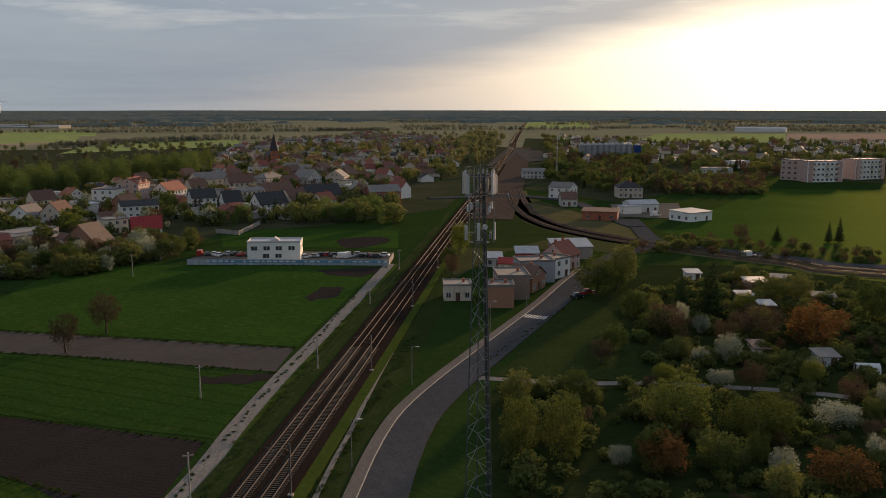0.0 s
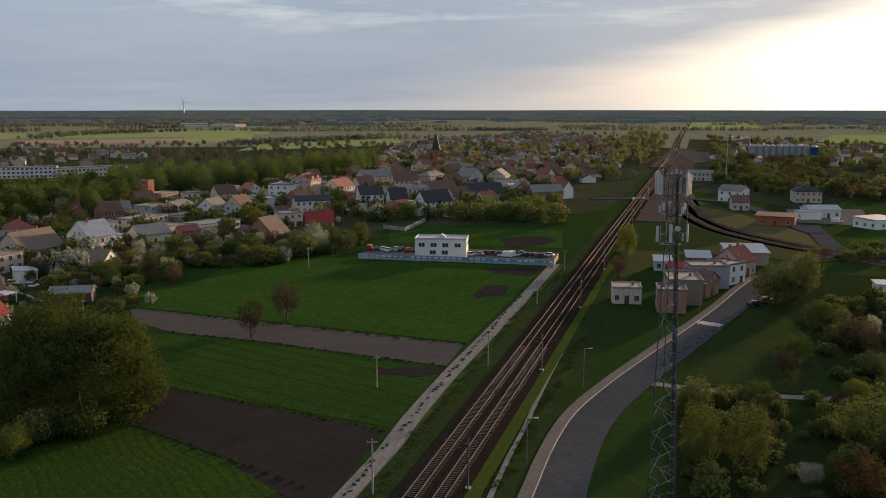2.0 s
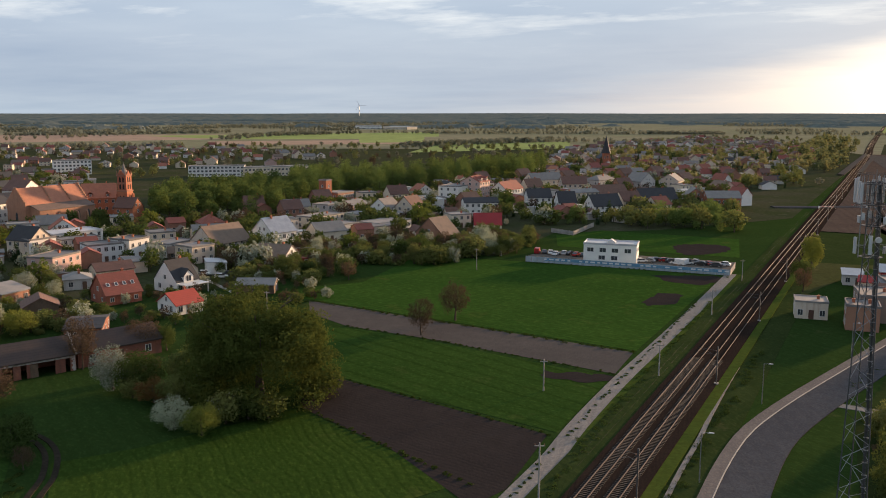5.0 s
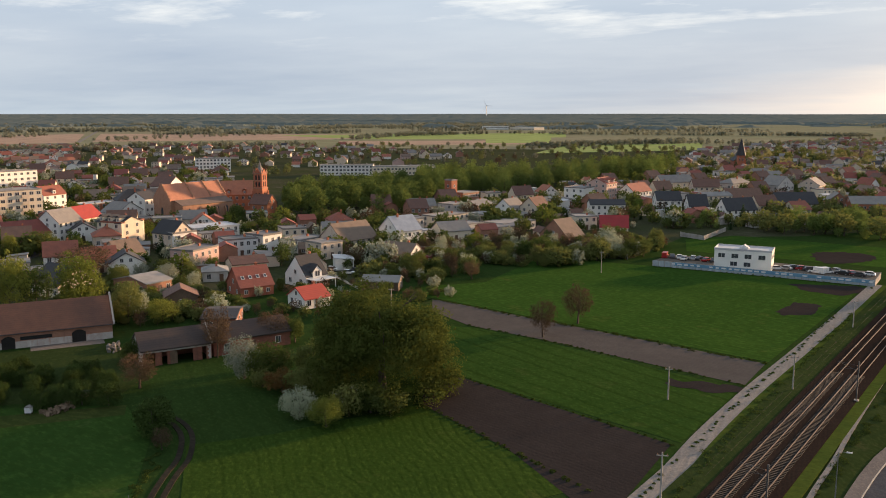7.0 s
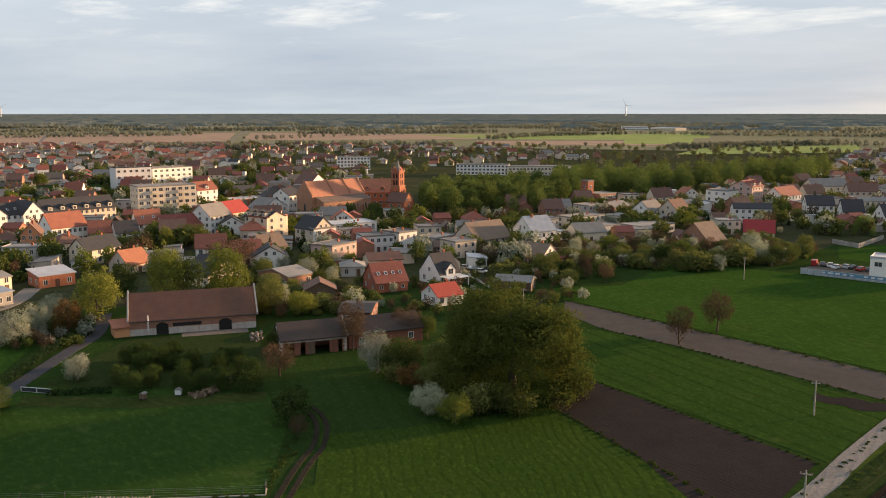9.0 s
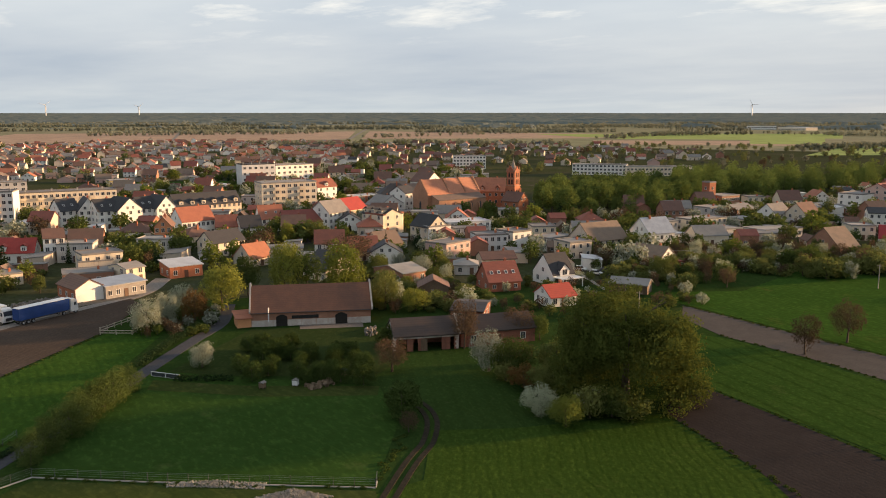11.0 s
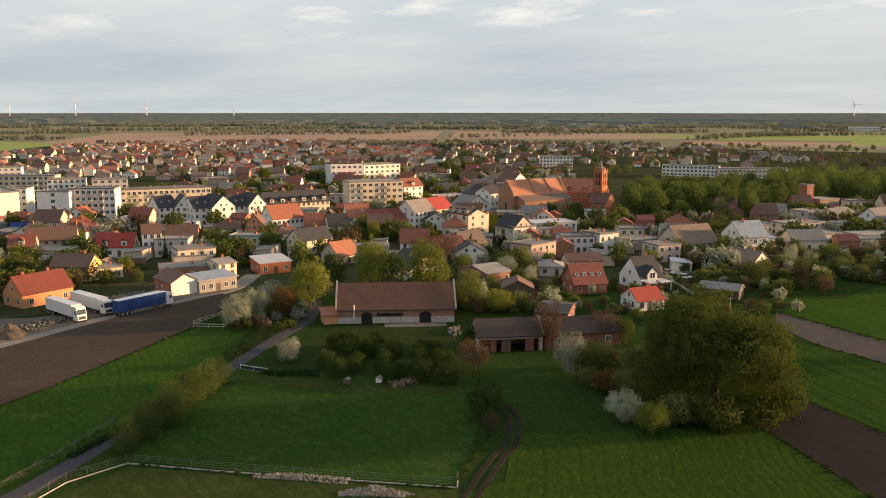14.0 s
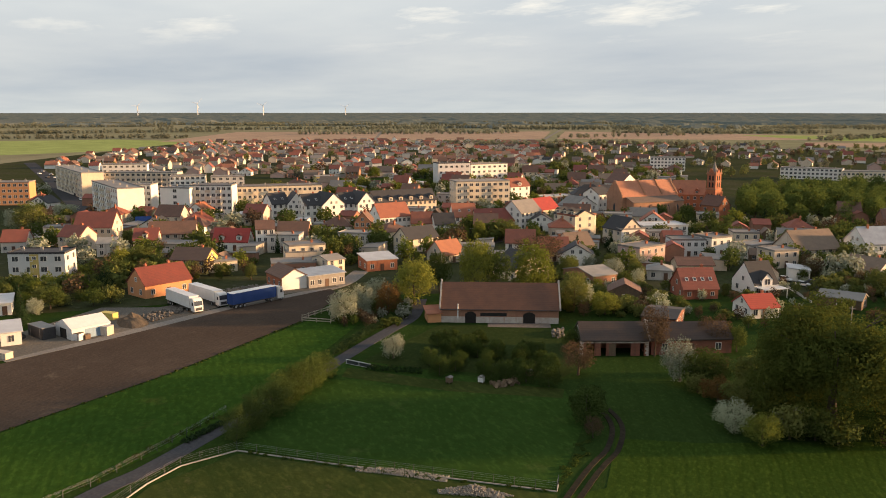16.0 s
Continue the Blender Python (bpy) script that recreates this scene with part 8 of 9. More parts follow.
def rail_fence(pts, label):
    ob = thing("timber_fence", label, "fence", pose(0, 0, 0), "fences")
    for a, b in zip(pts, pts[1:]):
        a, b = Vector((*a, 0)), Vector((*b, 0))
        L, t, m = (b - a).length, math.degrees(math.atan2(b.y - a.y, b.x - a.x)), a.lerp(b, 0.5)
        for z in (0.5, 1.05):
            part("rail", box(-L / 2, -0.05, z - 0.09, L / 2, 0.05, z + 0.09), PALE_WOOD, ob, at=pose(m.x, m.y, 0, 0, 0, t))
        for i in range(int(L / 2.4) + 1):
            p = a.lerp(b, i / max(1, int(L / 2.4)))
            part("post", box(-0.08, -0.08, -0.1, 0.08, 0.08, 1.25), PALE_WOOD, ob, at=pose(p.x, p.y, 0, 0, 0, t))
    return ob


PALE_WOOD = surface("pale_timber", (0.42, 0.36, 0.28), (0.32, 0.27, 0.21), 1.0, 10.0, 0.8, 0.3)
rail_fence([(-202.9, 82.9), (-195.7, 70.3)], "pale timber rail fence at the end of the field")
rail_fence([(-193.6, 69.5), (-188.7, 74.7), (-191.2, 78.2)], "pale timber rail fence at the end of the field")


BANNER_BLUE = surface("faded_blue_banner", (0.13, 0.28, 0.40), (0.10, 0.22, 0.34), 0.3, 4.0, 0.7, 0.05, 0.0, stain=(0.3, 0.42, 0.5))


def panel_wall(p, q, h, material, label, bars=False, panel=2.0):
    a, b = Vector((*p, 0)), Vector((*q, 0))
    ob = thing("panel_wall", label, "wall", pose(0, 0, 0), "walls")
    n, t = max(1, round((b - a).length / panel)), math.degrees(math.atan2(b.y - a.y, b.x - a.x))
    L = (b - a).length / n
    slab = mesh_of(box(-L / 2 + 0.06, -0.05, -0.1, L / 2 - 0.06, 0.05, h), material)
    post = mesh_of(box(-0.09, -0.09, -0.1, 0.09, 0.09, h + 0.08), CONCRETE)
    words = mesh_of(box(-L / 2 + 0.12, -0.13, h * 0.56, L / 2 - 0.25, -0.116, h * 0.80), PAINT_WHITE)
    rng = random.Random(8)
    for i in range(n):
        m = a.lerp(b, (i + 0.5) / n)
        part("panel", slab, None, ob, at=pose(m.x, m.y, 0, 0, 0, t))
        part("post", post, None, ob, at=pose(*a.lerp(b, i / n)[:2], 0, 0, 0, t))
        if bars and rng.random() < 0.8 and i > 2:
            part("lettering_bar", words, None, ob, at=pose(m.x, m.y, 0, 0, 0, t) @ Matrix.Diagonal((rng.uniform(0.5, 1), 1, 1, 1)))
    part("post", post, None, ob, at=pose(b.x, b.y, 0, 0, 0, t))
    if bars:
        c = a.lerp(b, 0.54)
        part("banner", box(-(b - a).length * 0.44, -0.112, h * 0.42, (b - a).length * 0.44, -0.1, h * 0.94), BANNER_BLUE, ob, "faded blue banner", at=pose(c.x, c.y, 0, 0, 0, t))
    return ob


panel_wall((-84.9, 270.6), (-19.8, 269.8), 1.9, FENCE_BLUE, "long grey panel wall with a blue lettered banner", True)
panel_wall((-19.8, 269.8), (-19.2, 283.8), 1.9, CONCRETE, "grey concrete panel wall of the car yard")
panel_wall((-95, 341.8), (-84.3, 335.7), 1.8, CONCRETE, "pale concrete panel wall behind the field")
panel_wall((-84.3, 335.7), (-82.6, 366.3), 1.8, CONCRETE, "pale concrete panel wall behind the field")
panel_wall((-598.8, 236.0), (-583.6, 288.1), 3.0, CONCRETE, "long pale concrete wall of the sports ground", panel=4.0)
panel_wall((-111.8, 293.7), (-95.9, 277.9), 1.8, CONCRETE, "grey concrete panel wall of a garden")

# ---- garden things ----
def goal(x, y, turn):
    ob = thing("cold_frame", "low white cold frame by the lane", "cold frame", pose(x, y, 0, 0, 0, turn))
    for z in (0.05, 0.9):
        part("rail", box(-3.2, -0.05, z, 3.2, 0.05, z + 0.1), PAINT_WHITE, ob)
    for s in (-3.15, 0, 3.15):
        part("post", box(s - 0.05, -0.05, 0, s + 0.05, 0.05, 0.9), PAINT_WHITE, ob)
    part("pane", box(-3.1, 0.0, 0.15, 3.1, 0.02, 0.88), GLASS, ob)
    return ob


goal(*(-154.1, 66.4), 28)


def beehive(x, y, turn, material):
    ob = thing("beehive", "small wooden beehive on legs in the garden", "beehive", pose(x, y, 0, 0, 0, turn), "beehives")
    part("box", box(-0.5, -0.45, 0.4, 0.5, 0.45, 1.3), material, ob)
    part("lid", prism([(-0.6, 1.3), (0.6, 1.3), (0, 1.6)], -0.55, 0.55, "y"), ROOF_FELT, ob)
    for sx in (-0.4, 0.4):
        for sy in (-0.35, 0.35):
            part("leg", box(sx - 0.05, sy - 0.05, 0, sx + 0.05, sy + 0.05, 0.4), TIMBER, ob)
    return ob


beehive(*(-135.9, 76.3), 20, TIMBER)
beehive(*(-133.1, 81.5), 35, PAINT_WHITE)
beehive(*(-132, 91.6), 10, BRICK_PALE)


def hedge(pts, w, h, label, seed):
    """A clipped dark hedge: leaf cards through a long box."""
    rng = np.random.default_rng(seed)
    line = smooth_line(pts, 1.2)
    blobs = [((p.x, p.y, h * 0.5), (w / 2 + 0.4, w / 2 + 0.4, h * 0.5)) for p in line]
    me = leaf_cloud(rng, blobs, 90 * len(line), 0.34)
    me.materials.append(LEAF_DARK)
    return tagged(new("hedge", me), label, "hedge")


hedge([(-164.3, 65.9), (-173.5, 75.8), (-183.2, 87.6)], 1.6, 1.7, "clipped dark green hedge along the lane", 3)
hedge([(-150.6, 67.2), (-144.1, 74.2)], 1.2, 1.3, "low dark hedge by the garden", 4)
hedge([(-131.3, 27.6), (-140, 38.9), (-158.2, 56.8)], 0.9, 0.8, "low rough hedge beside the lane", 5)

# red garden huts and a low white wall between the gardens
for e in ((-151.5, 240.2), (-153.5, 257.5)):
    house(*e, 20, 6.5, 3.0, 1.7, "mono", 0.3, PAINT_RED, ROOF_RED, "low red garden hut among the shrubs", name="shed", category="shed", group="sheds", cols=1, floors=1, stacks=0, side=False, win=(0.8, 0.7))
panel_wall((-162.7, 203.0), (-145.9, 191.5), 0.7, PALE_GREY, "low pale garden wall beside a lawn")
# pale footpath beside the railway
strip("pavement_footpath", [(-18.0, 95), (-17.3, 106), (-16.5, 116.8), (-15.4, 128.5), (-14.6, 140.7), (-13.3, 157.1), (-11.8, 173.1)], -0.35, 0.35, 0.30, GRAVEL, "worn pale footpath in the grass beside the railway", 3)

# ---- allotment sheds ----
for e, d, h, m, r, lab in (((71.5, 246.4, 1.4, 4.1), 4, 2.2, WHITE, ROOF_PALE, "small white allotment garden shed"), ((85.5, 233.3, 0, 5.5), 5, 2.2, PALE_GREY, ROOF_PALE, "pale allotment shed with a white roof"),
                          ((76.5, 215.9, 0, 3.9), 4, 2.2, TIMBER, ROOF_PALE, "timber allotment shed with a pale roof"), ((78, 205, 0, 3.5), 4, 2.2, TIMBER, ROOF_PALE, "timber allotment shed with a pale roof"),
                          ((73.5, 160.5, 0, 3.8), 4, 2.4, PALE_GREY, ROOF_FELT, "pale grey allotment hut"), ((62.6, 165.9, 0, 2.8), 5, 2.4, BEIGE, ROOF_OLD, "brown allotment hut with a tiled roof"),
                          ((96.3, 215.6, -13.8, 5.5), 4, 2.0, GREY, ROOF_FELT, "small grey allotment garden shed"), ((94.4, 239.9, -17.7, 5.2), 4, 2.0, BROWN, ROOF_FELT, "small brown allotment garden shed")):
    house(*e, d, h, "mono", 0.5, m, r, lab + " among the bushes", name="garden_shed", category="shed", group="allotment sheds", cols=2, floors=1, stacks=0, win=(0.8, 0.8), side=False)


def polytunnel(x, y, turn, w):
    ob = thing("polytunnel", "white plastic polytunnel in the allotments", "greenhouse", pose(x, y, 0, 0, 0, turn))
    prof = [(2.6 * (0.5 - 0.5 * math.cos(math.pi * i / 8)), 1.9 * math.sin(math.pi * i / 8)) for i in range(9)]
    part("cover", prism(prof, -w / 2, w / 2, "x"), PAINT_WHITE, ob)
    part("door", box(-w / 2 - 0.04, 0.9, 0, -w / 2 + 0.01, 1.7, 1.6), GLASS, ob)
    return ob


polytunnel(79.7, 157, -7.9, 4.3)

# ---- silos by the station ----
SILO = bmesh.new()
tube(SILO, (0, 0, -0.3), (0, 0, 15), 3.6, 3.6, 18)
SILO = mesh_of(SILO, STEEL)
SILO_TOP = mesh_of(tube(bmesh.new(), (0, 0, 15), (0, 0, 17.2), 3.75, 0.5, 18), STEEL)
a, b = Vector((*(127.5, 831.9), 0)), Vector((*(174.2, 841.2), 0))
for i in range(9):
    p = a.lerp(b, i / 8)
    ob = thing("silo", "grey corrugated steel grain silo with a conical top", "silo", pose(p.x, p.y, 0), "grain silos")
    part("shell", SILO, None, ob)
    part("cone", SILO_TOP, None, ob)
p = Vector((*(182.5, 841.2), 0))
ob = thing("silo", "blue steel grain silo beside the grey ones", "silo", pose(p.x, p.y, 0) @ Matrix.Diagonal((0.8, 0.8, 0.95, 1)), "grain silos")
part("shell", box(-4, -3, -0.3, 4, 3, 15), PAINT_BLUE, ob)
part("cone", SILO_TOP, None, ob)


def thin_mast(x, y, h):
    ob = thing("radio_mast", "thin grey radio mast by the station", "mast", pose(x, y, 0))
    part("pole", tube(bmesh.new(), (0, 0, -0.3), (0, 0, h), 0.45, 0.18, 8), STEEL, ob)
    part("platform", tube(bmesh.new(), (0, 0, h - 3), (0, 0, h - 2.6), 0.9), STEEL, ob)
    return ob


thin_mast(*(74, 596.5), 32)
# station platforms
strip("pavement_platform", [(34.3, 735.2), (77.4, 1094.1)], -4, 1, 0.9, PLATFORM, "worn station platform beside the tracks")
strip("pavement_platform", [(48.3, 764.9), (76, 1007.6)], -2, 2, 0.9, PLATFORM, "worn station platform between the tracks")


def barrier(x, y, turn, L):
    ob = thing("crossing_barrier", "red and white level crossing barrier", "barrier", pose(x, y, 0.5, 0, 0, turn), "crossing barriers")
    part("stand", box(-0.3, -0.3, 0, 0.3, 0.3, 1.2), PAINT_WHITE, ob)
    for i in range(6):
        part("boom", box(0.3 + L * i / 6, -0.07, 1.0, 0.3 + L * (i + 1) / 6, 0.07, 1.15), PAINT_RED if i % 2 else PAINT_WHITE, ob)
    return ob


barrier(*(10.4, 475.7), -10, 7)
barrier(*(33.3, 488.1), 170, 7)

# ---- wind turbines and works far out ----
def turbine(x, y, h, turn):
    ob = thing("wind_turbine", "white wind turbine on the horizon", "wind turbine", pose(x, y, 0, 0, 0, turn), "wind turbines")
    part("tower", tube(bmesh.new(), (0, 0, 0), (0, 0, h), 3.0, 1.6, 8), PAINT_WHITE, ob)
    part("nacelle", box(-1.8, -4, h - 1.5, 1.8, 4, h + 2), PAINT_WHITE, ob)
    for k in range(3):
        a = radians(90 + 120 * k + turn)
        part("blade", tube(bmesh.new(), (0, -4.5, h), (math.cos(a) * h * 0.45, -4.5, h + math.sin(a) * h * 0.45), 1.2, 0.3, 5), PAINT_WHITE, ob)
    return ob


for bearing, h in ((27.6, 80), (76.0, 85), (71.9, 76), (79.6, 70), (66.6, 68)):
    turbine(-math.sin(radians(bearing)) * 4550, math.cos(radians(bearing)) * 4550, h, bearing)
house(-1094.1, 2145.4, 31.3, 71, 40, 9, "flat", 0.3, WHITE, ROOF_PALE, "long white factory hall far out in the fields", name="factory", category="factory", cols=20, floors=2, stacks=0, side=False, win=(3.0, 1.6))
house(-1016.9, 2149.8, -19.7, 93.9, 40, 7, "flat", 0.3, CREAM, ROOF_PALE, "long white factory hall far out in the fields", name="factory", category="factory", cols=20, floors=1, stacks=0, side=False, win=(3.0, 1.6))
house(658.2, 1840.2, -25.8, 102.3, 40, 7, "gx", 3, WHITE, ROOF_PALE, "long greenhouse range that catches the light far out", name="greenhouse", category="greenhouse", cols=0, stacks=0, side=False)


# ---- rough grass along edges ----
def tufts(pts, w, h, per_metre, seed, label):
    rng = np.random.default_rng(seed)
    line = smooth_line(pts, 1.5)
    keep = [p for p in line if rng.random() < 0.85]
    blobs = [((p.x + rng.normal() * w * 0.3, p.y + rng.normal() * w * 0.3, h * 0.4), (w * (0.3 + 0.5 * rng.random()), w * (0.3 + 0.5 * rng.random()), h * (0.3 + 0.6 * rng.random()))) for p in keep]
    me = leaf_cloud(rng, blobs, int(per_metre * 2.4 * len(keep)), 0.17)
    me.materials.append(LEAF_TUFT)
    return tagged(new("grass_tufts", me), label, "grass", "", "stuff")


EDGES = (([(-79.6, 118.8), (-57.7, 108.3), (-42.6, 101.3)], 0.8, 0.5), ([(-83.2, 135.9), (-57, 128.4), (-37.4, 122.5)], 0.6, 0.35), ([(-121, 191.1), (-71.8, 181.2), (-32.8, 173.7)], 1.2, 0.5),
         ([(-98.6, 170.8), (-78.4, 167.6), (-33.5, 157.2)], 0.7, 0.4), ([(-32.5, 100), (-29.2, 147), (-25.8, 182), (-22.2, 228)], 1.3, 0.6), ([(-36.2, 98), (-32.6, 147), (-29.3, 182), (-25.6, 228)], 0.6, 0.4),
         ([(-150, 3.4), (-167.3, 33), (-194.5, 71.3)], 0.7, 0.4), ([(-122.5, 12.1), (-132.1, 23.6), (-140.1, 36.1)], 1.0, 0.7), ([(-123.6, 34), (-111.7, 44.2), (-89.5, 65.6)], 0.7, 0.5),
         ([(-91.9, 67.8), (-98.4, 76.6), (-103.6, 82.4)], 1.0, 0.6), ([(-83.2, 268), (-50.4, 269.6), (-20.7, 266.5)], 0.6, 0.5),
         ([(-17, 105), (-12, 150), (-8, 185)], 1.4, 0.7), ([(7.1, 164.9), (21.7, 195.9), (29.1, 211.6)], 1.0, 0.4), ([(8.5, 147.5), (22.6, 147), (36, 148.4)], 1.2, 0.6))
for i, (line, w, h) in enumerate(EDGES):
    tufts(line, w, h * 0.75, 70, 200 + i, "uneven tufts of rough grass along a field edge")

# cars parked along the wide street between the flats
street = offsets(smooth_line([(-462, 56), (-577.8, 58.6), (-698.8, 61.7), (-827.4, 63.8)], 26), 4.2)
for i, (p, q) in enumerate(list(zip(street, street[1:]))[:10]):
    parked(p.x, p.y, math.degrees(math.atan2(q.y - p.y, q.x - p.x)), i * 5 + 1, "along the street between the flats")

# ---- the rest of the town: houses that repeat ----
KINDS = []


def repeat_house(x, y, turn, rng):
    """The first dozen are built, each of its own kind; the others copy them."""
    looks = [(WHITE, ROOF_RED, "gx"), (CREAM, ROOF_BROWN, "gx"), (WHITE, ROOF_ORANGE, "gy"), (BEIGE, ROOF_RED, "hip"), (GREY, ROOF_FELT, "flat"), (CREAM, ROOF_GREY, "gx"),
             (WHITE, ROOF_DARK, "gy"), (PINK, ROOF_OLD, "gx"), (CREAM, ROOF_FELT, "flat"), (WHITE, ROOF_BROWN, "hip"), (BEIGE, ROOF_RED, "gx"), (BRICK_PALE, ROOF_BROWN, "gx")]
    if len(KINDS) < len(looks):
        wall, roof, style = looks[len(KINDS)]
        ob = house(x, y, turn, rng.uniform(9, 13), rng.uniform(8, 10), rng.choice((4.0, 5.6, 6.0)), style, 0.3 if style == "flat" else rng.uniform(3, 4.5), wall, roof,
                   ("pale rendered house with a flat roof" if style == "flat" else "rendered family house under a tiled roof"), group="family houses", cols=3, side=False)
        KINDS.append(ob)
    else:
        ob = copy_thing(rng.choice(KINDS), pose(x, y, 0, 0, 0, turn))
        taken(x, y, turn, 11, 9)
    return ob


def facing(x, y, grid, rng):
    """Of the four ways of a street grid, the one whose front looks on to the open fields."""
    return max((grid + k for k in (0, 90, 180, 270)), key=lambda a: -x * math.sin(radians(a)) + y * math.cos(radians(a))) + rng.uniform(-7, 7)


def quarter(poly, count, gap, seed, grid, clear=5.0):
    rng = random.Random(seed)
    for x, y in spots(poly, count, gap, seed, clear, 25):
        repeat_house(x, y, facing(x, y, grid, rng), rng)


def far_quarter(poly, count, gap, seed, grid, label, clear=5.0, picks=None):
    """Small far houses, past counting, joined as stuff."""
    rng, items = random.Random(seed), []
    for x, y in spots(poly, count, gap, seed, clear, 25):
        turn = grid + rng.choice((0, 0, 90, -90, 180)) + rng.uniform(-8, 8)
        k = rng.uniform(0.75, 1.05)
        m = pose(x, y, 0, 0, 0, turn) @ Matrix.Diagonal((k, k, rng.uniform(0.55, 0.85), 1))
        items += [(o.data, m @ o.matrix_basis) for o in KINDS[rng.choice(picks or range(len(KINDS)))].children]
        taken(x, y, turn, 11, 9)
    return merged("far_houses", items, label, "houses")


for spot in ((-109.5, 371.4), (-112.7, 358.8), (-104.7, 378.6)):
    taken(*spot, 0, 10, 10)
quarter(TOWN_NEAR, 150, 14, 41, 50)


def outbuildings(poly, count, gap, seed, grid, label, clear=2.5):
    """Garages, lean-tos and garden sheds behind the houses, past counting, joined as stuff."""
    rng, items = random.Random(seed), []
    kinds = []
    for w, d, h, wall, roof in ((4, 6, 2.6, GREY, ROOF_FELT), (9, 5, 2.8, BRICK_PALE, ROOF_FELT), (6, 4, 2.6, CREAM, ROOF_BROWN), (12, 6, 3.2, BEIGE, ROOF_FELT), (5, 4, 2.4, TIMBER, ROOF_OLD), (8, 6, 3.4, WHITE, ROOF_PALE), (7, 7, 4.2, BRICK_PALE, ROOF_RED)):
        style = "gx" if roof in (ROOF_BROWN, ROOF_RED, ROOF_OLD) else "mono"
        rise = 1.8 if style == "gx" else 0.5
        kinds.append((max(w, d), mesh_of(wall_body(w, d, h, rise, style), wall), mesh_of(roof_slab(w, d, h, rise, style, 0.25), roof), window_mesh(1.2, 1.1, 1), w))
    for x, y in spots(poly, count, gap, seed, clear, 30):
        turn = grid + rng.choice((0, 90, 180, -90)) + rng.uniform(-8, 8)
        size, body, lid, pane, w = rng.choice(kinds)
        m = pose(x, y, 0, 0, 0, turn)
        items += [(body, m), (lid, m), (pane, m @ pose(-w * 0.2, 0, 1.1))]
        taken(x, y, turn, size, size)
    return merged("outbuildings", items, label, "sheds")


outbuildings(TOWN_NEAR, 420, 7.5, 71, 50, "garages, lean-tos and garden sheds behind the houses")
thicket("garden_trees", TOWN_NEAR, 1500, 3.6, ["mid_green", "mid_yellow", "mid_rust", "mid_green", "mid_blossom", "mid_conifer", "mid_bush", "mid_green"], 31, 2.8, 8.5, "trees and shrubs in the gardens between the houses", 0.8)
far_quarter([(-812.4, 60.8), (-591, 229.9), (-645.7, 354.3), (-628.2, 460.7), (-1092.2, 802.9), (-1294.4, 596.4), (-1309.8, 323.8), (-1015.4, 127.5)], 620, 13, 42, 62, "suburb of family houses under red roofs")
far_quarter([(-652, 484.5), (-520, 562), (-450, 640), (-470, 860), (-640, 960), (-783.5, 1010), (-1037.2, 775.7)], 120, 17, 43, 40, "scattered houses along the edge of town")
far_quarter([(-207.3, 669.4), (-89.5, 568.8), (1.1, 596.2), (32.7, 1320.4), (-172, 1664.7), (-272.1, 1093.9)], 330, 13.5, 44, 15, "old quarter of grey and brown roofs beyond the fields", picks=(1, 4, 5, 5, 6, 7, 8, 9, 11, 0))
far_quarter([(76, 707.9), (222.4, 781), (316, 797.6), (416.7, 823.6), (643.2, 1275.8), (300.3, 1196.6), (203.4, 1530.7)], 170, 16, 45, -20, "houses and sheds beyond the railway", picks=(1, 4, 5, 6, 8, 8, 9))
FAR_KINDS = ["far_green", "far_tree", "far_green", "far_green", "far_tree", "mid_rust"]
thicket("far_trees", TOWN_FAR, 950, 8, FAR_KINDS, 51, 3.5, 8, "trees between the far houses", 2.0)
thicket("far_trees", [(64.2, 596.4), (96.8, 482.2), (198.4, 553.4), (359.2, 708.9), (612.9, 1215.3), (320.2, 1276.1), (154.1, 1444.5)], 420, 8, ["mid_green", "mid_green", "mid_conifer", "park", "mid_green", "mid_rust"], 52, 4, 11, "trees beyond the railway", 2.0)
thicket("garden_trees", [(64, 600), (92, 505), (128, 500), (150, 590), (140, 640), (190, 815), (118, 825), (78, 700)], 150, 5.5, ["mid_green", "mid_green", "mid_conifer", "mid_green", "mid_rust"], 54, 5, 12, "dark garden trees between the station and the service yard", 1.5)
thicket("garden_trees", [(-200, 640), (-90, 560), (0, 590), (20, 1000), (-60, 1250), (-210, 1050)], 330, 6.5, ["far_green", "mid_green", "far_green", "mid_conifer"], 57, 4, 10, "dark trees among the roofs of the old quarter", 1.5)
thicket("scrub", [(124, 500), (180, 494), (222, 608), (150, 597)], 260, 3.6, ["mid_rust", "mid_bush", "mid_rust", "mid_green"], 55, 2.5, 6.5, "bare brown scrub on the slope above the green field", 1.0)
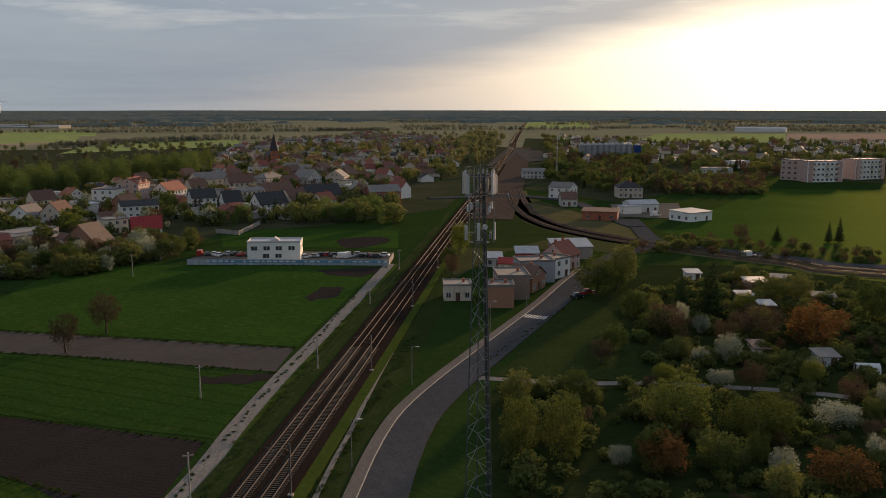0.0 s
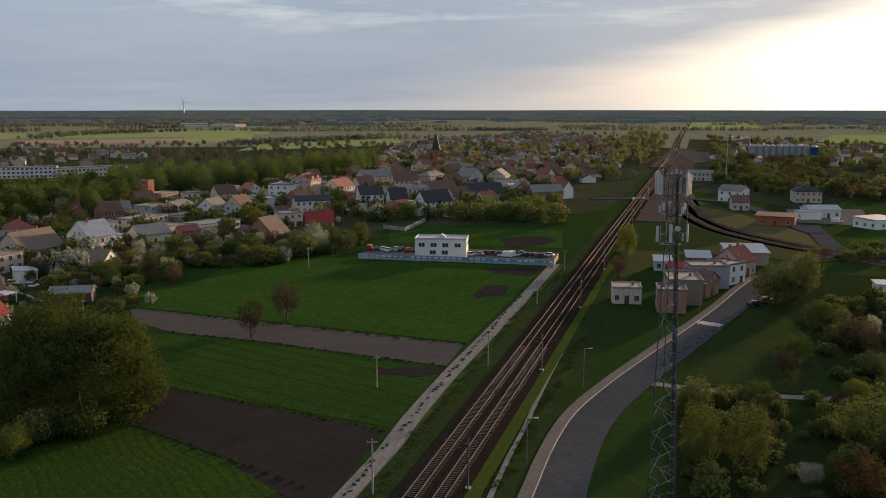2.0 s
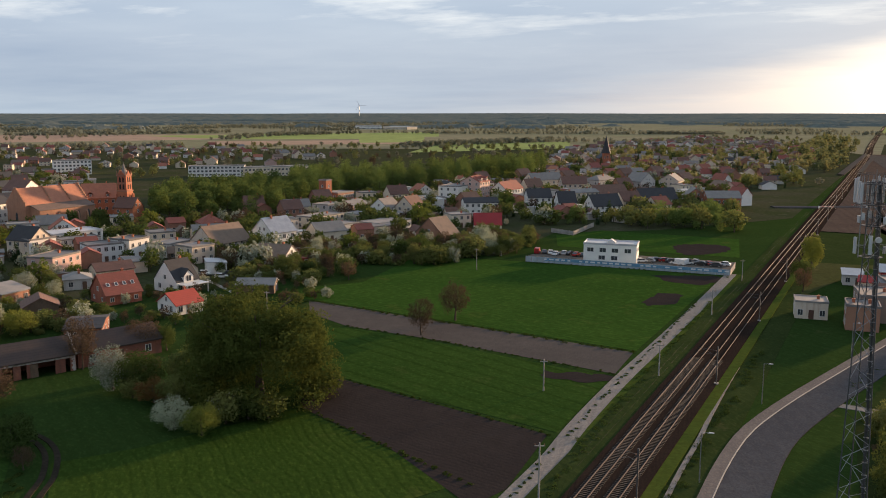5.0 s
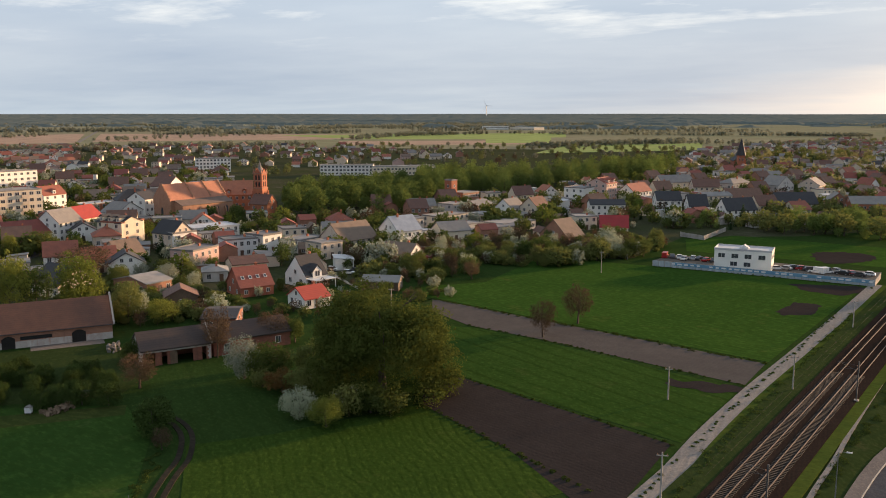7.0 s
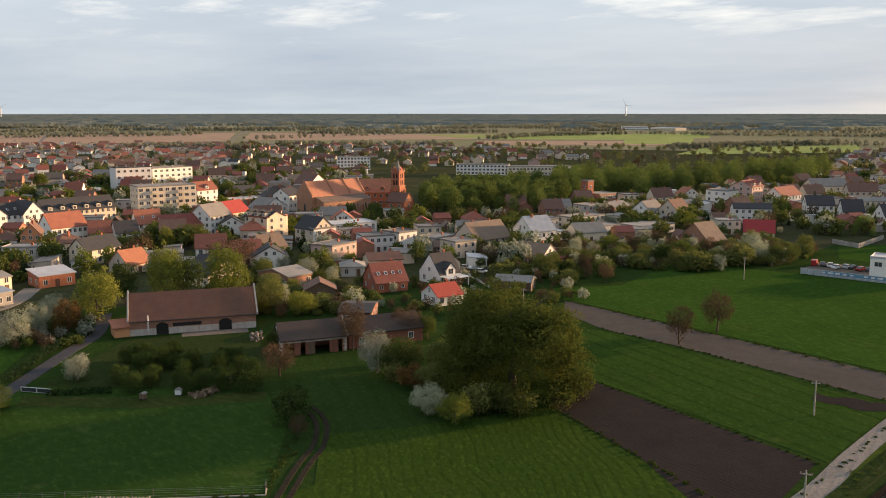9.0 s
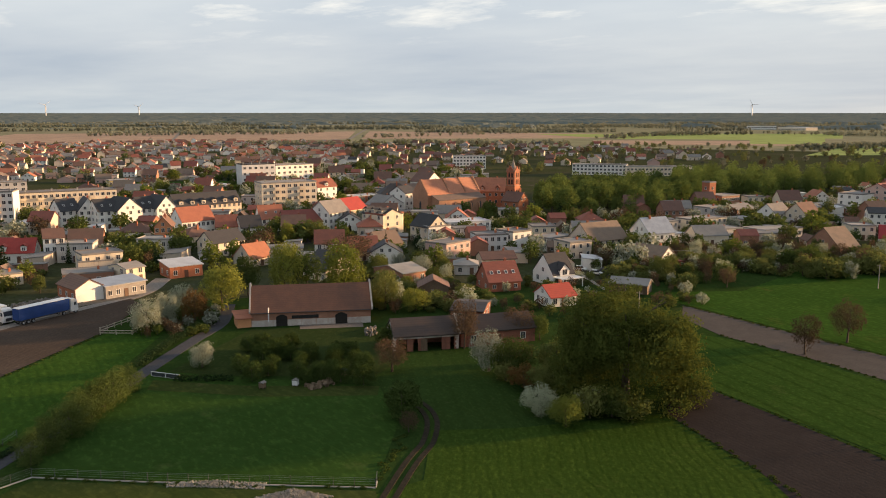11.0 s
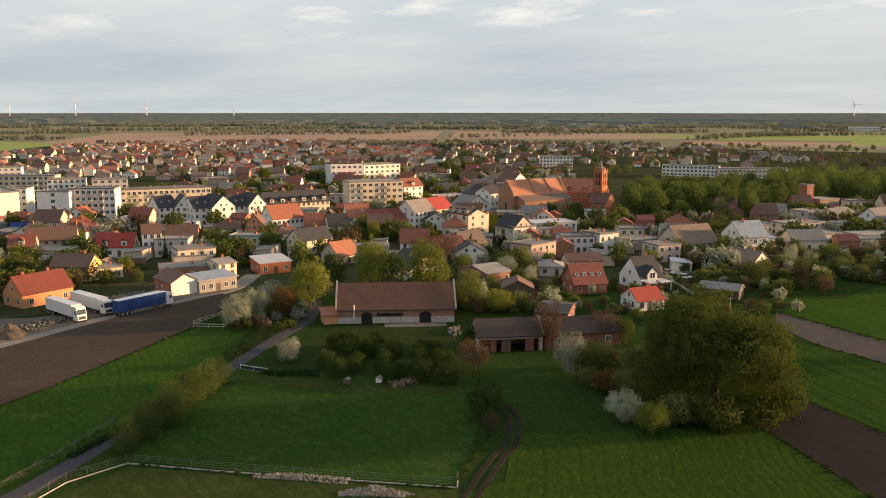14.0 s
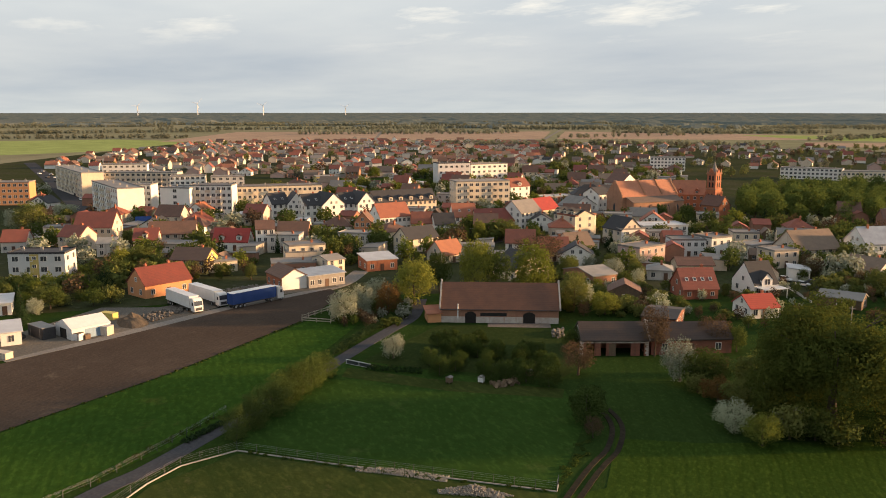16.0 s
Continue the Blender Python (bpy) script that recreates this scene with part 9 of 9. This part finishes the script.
thicket("garden_trees", [(205, 640), (340, 640), (420, 820), (330, 850), (205, 800)], 130, 7, ["mid_green", "far_green", "mid_green", "mid_rust"], 56, 4, 10, "trees between the houses behind the flats", 1.5)
thicket("far_trees", [(15.3, 707.7), (-13.8, 1215.7), (46.5, 1663.8), (89, 1320.3), (32.3, 780.5)], 60, 9, ["far_green"], 53, 8, 14, "tall trees beside the station", 2.0)
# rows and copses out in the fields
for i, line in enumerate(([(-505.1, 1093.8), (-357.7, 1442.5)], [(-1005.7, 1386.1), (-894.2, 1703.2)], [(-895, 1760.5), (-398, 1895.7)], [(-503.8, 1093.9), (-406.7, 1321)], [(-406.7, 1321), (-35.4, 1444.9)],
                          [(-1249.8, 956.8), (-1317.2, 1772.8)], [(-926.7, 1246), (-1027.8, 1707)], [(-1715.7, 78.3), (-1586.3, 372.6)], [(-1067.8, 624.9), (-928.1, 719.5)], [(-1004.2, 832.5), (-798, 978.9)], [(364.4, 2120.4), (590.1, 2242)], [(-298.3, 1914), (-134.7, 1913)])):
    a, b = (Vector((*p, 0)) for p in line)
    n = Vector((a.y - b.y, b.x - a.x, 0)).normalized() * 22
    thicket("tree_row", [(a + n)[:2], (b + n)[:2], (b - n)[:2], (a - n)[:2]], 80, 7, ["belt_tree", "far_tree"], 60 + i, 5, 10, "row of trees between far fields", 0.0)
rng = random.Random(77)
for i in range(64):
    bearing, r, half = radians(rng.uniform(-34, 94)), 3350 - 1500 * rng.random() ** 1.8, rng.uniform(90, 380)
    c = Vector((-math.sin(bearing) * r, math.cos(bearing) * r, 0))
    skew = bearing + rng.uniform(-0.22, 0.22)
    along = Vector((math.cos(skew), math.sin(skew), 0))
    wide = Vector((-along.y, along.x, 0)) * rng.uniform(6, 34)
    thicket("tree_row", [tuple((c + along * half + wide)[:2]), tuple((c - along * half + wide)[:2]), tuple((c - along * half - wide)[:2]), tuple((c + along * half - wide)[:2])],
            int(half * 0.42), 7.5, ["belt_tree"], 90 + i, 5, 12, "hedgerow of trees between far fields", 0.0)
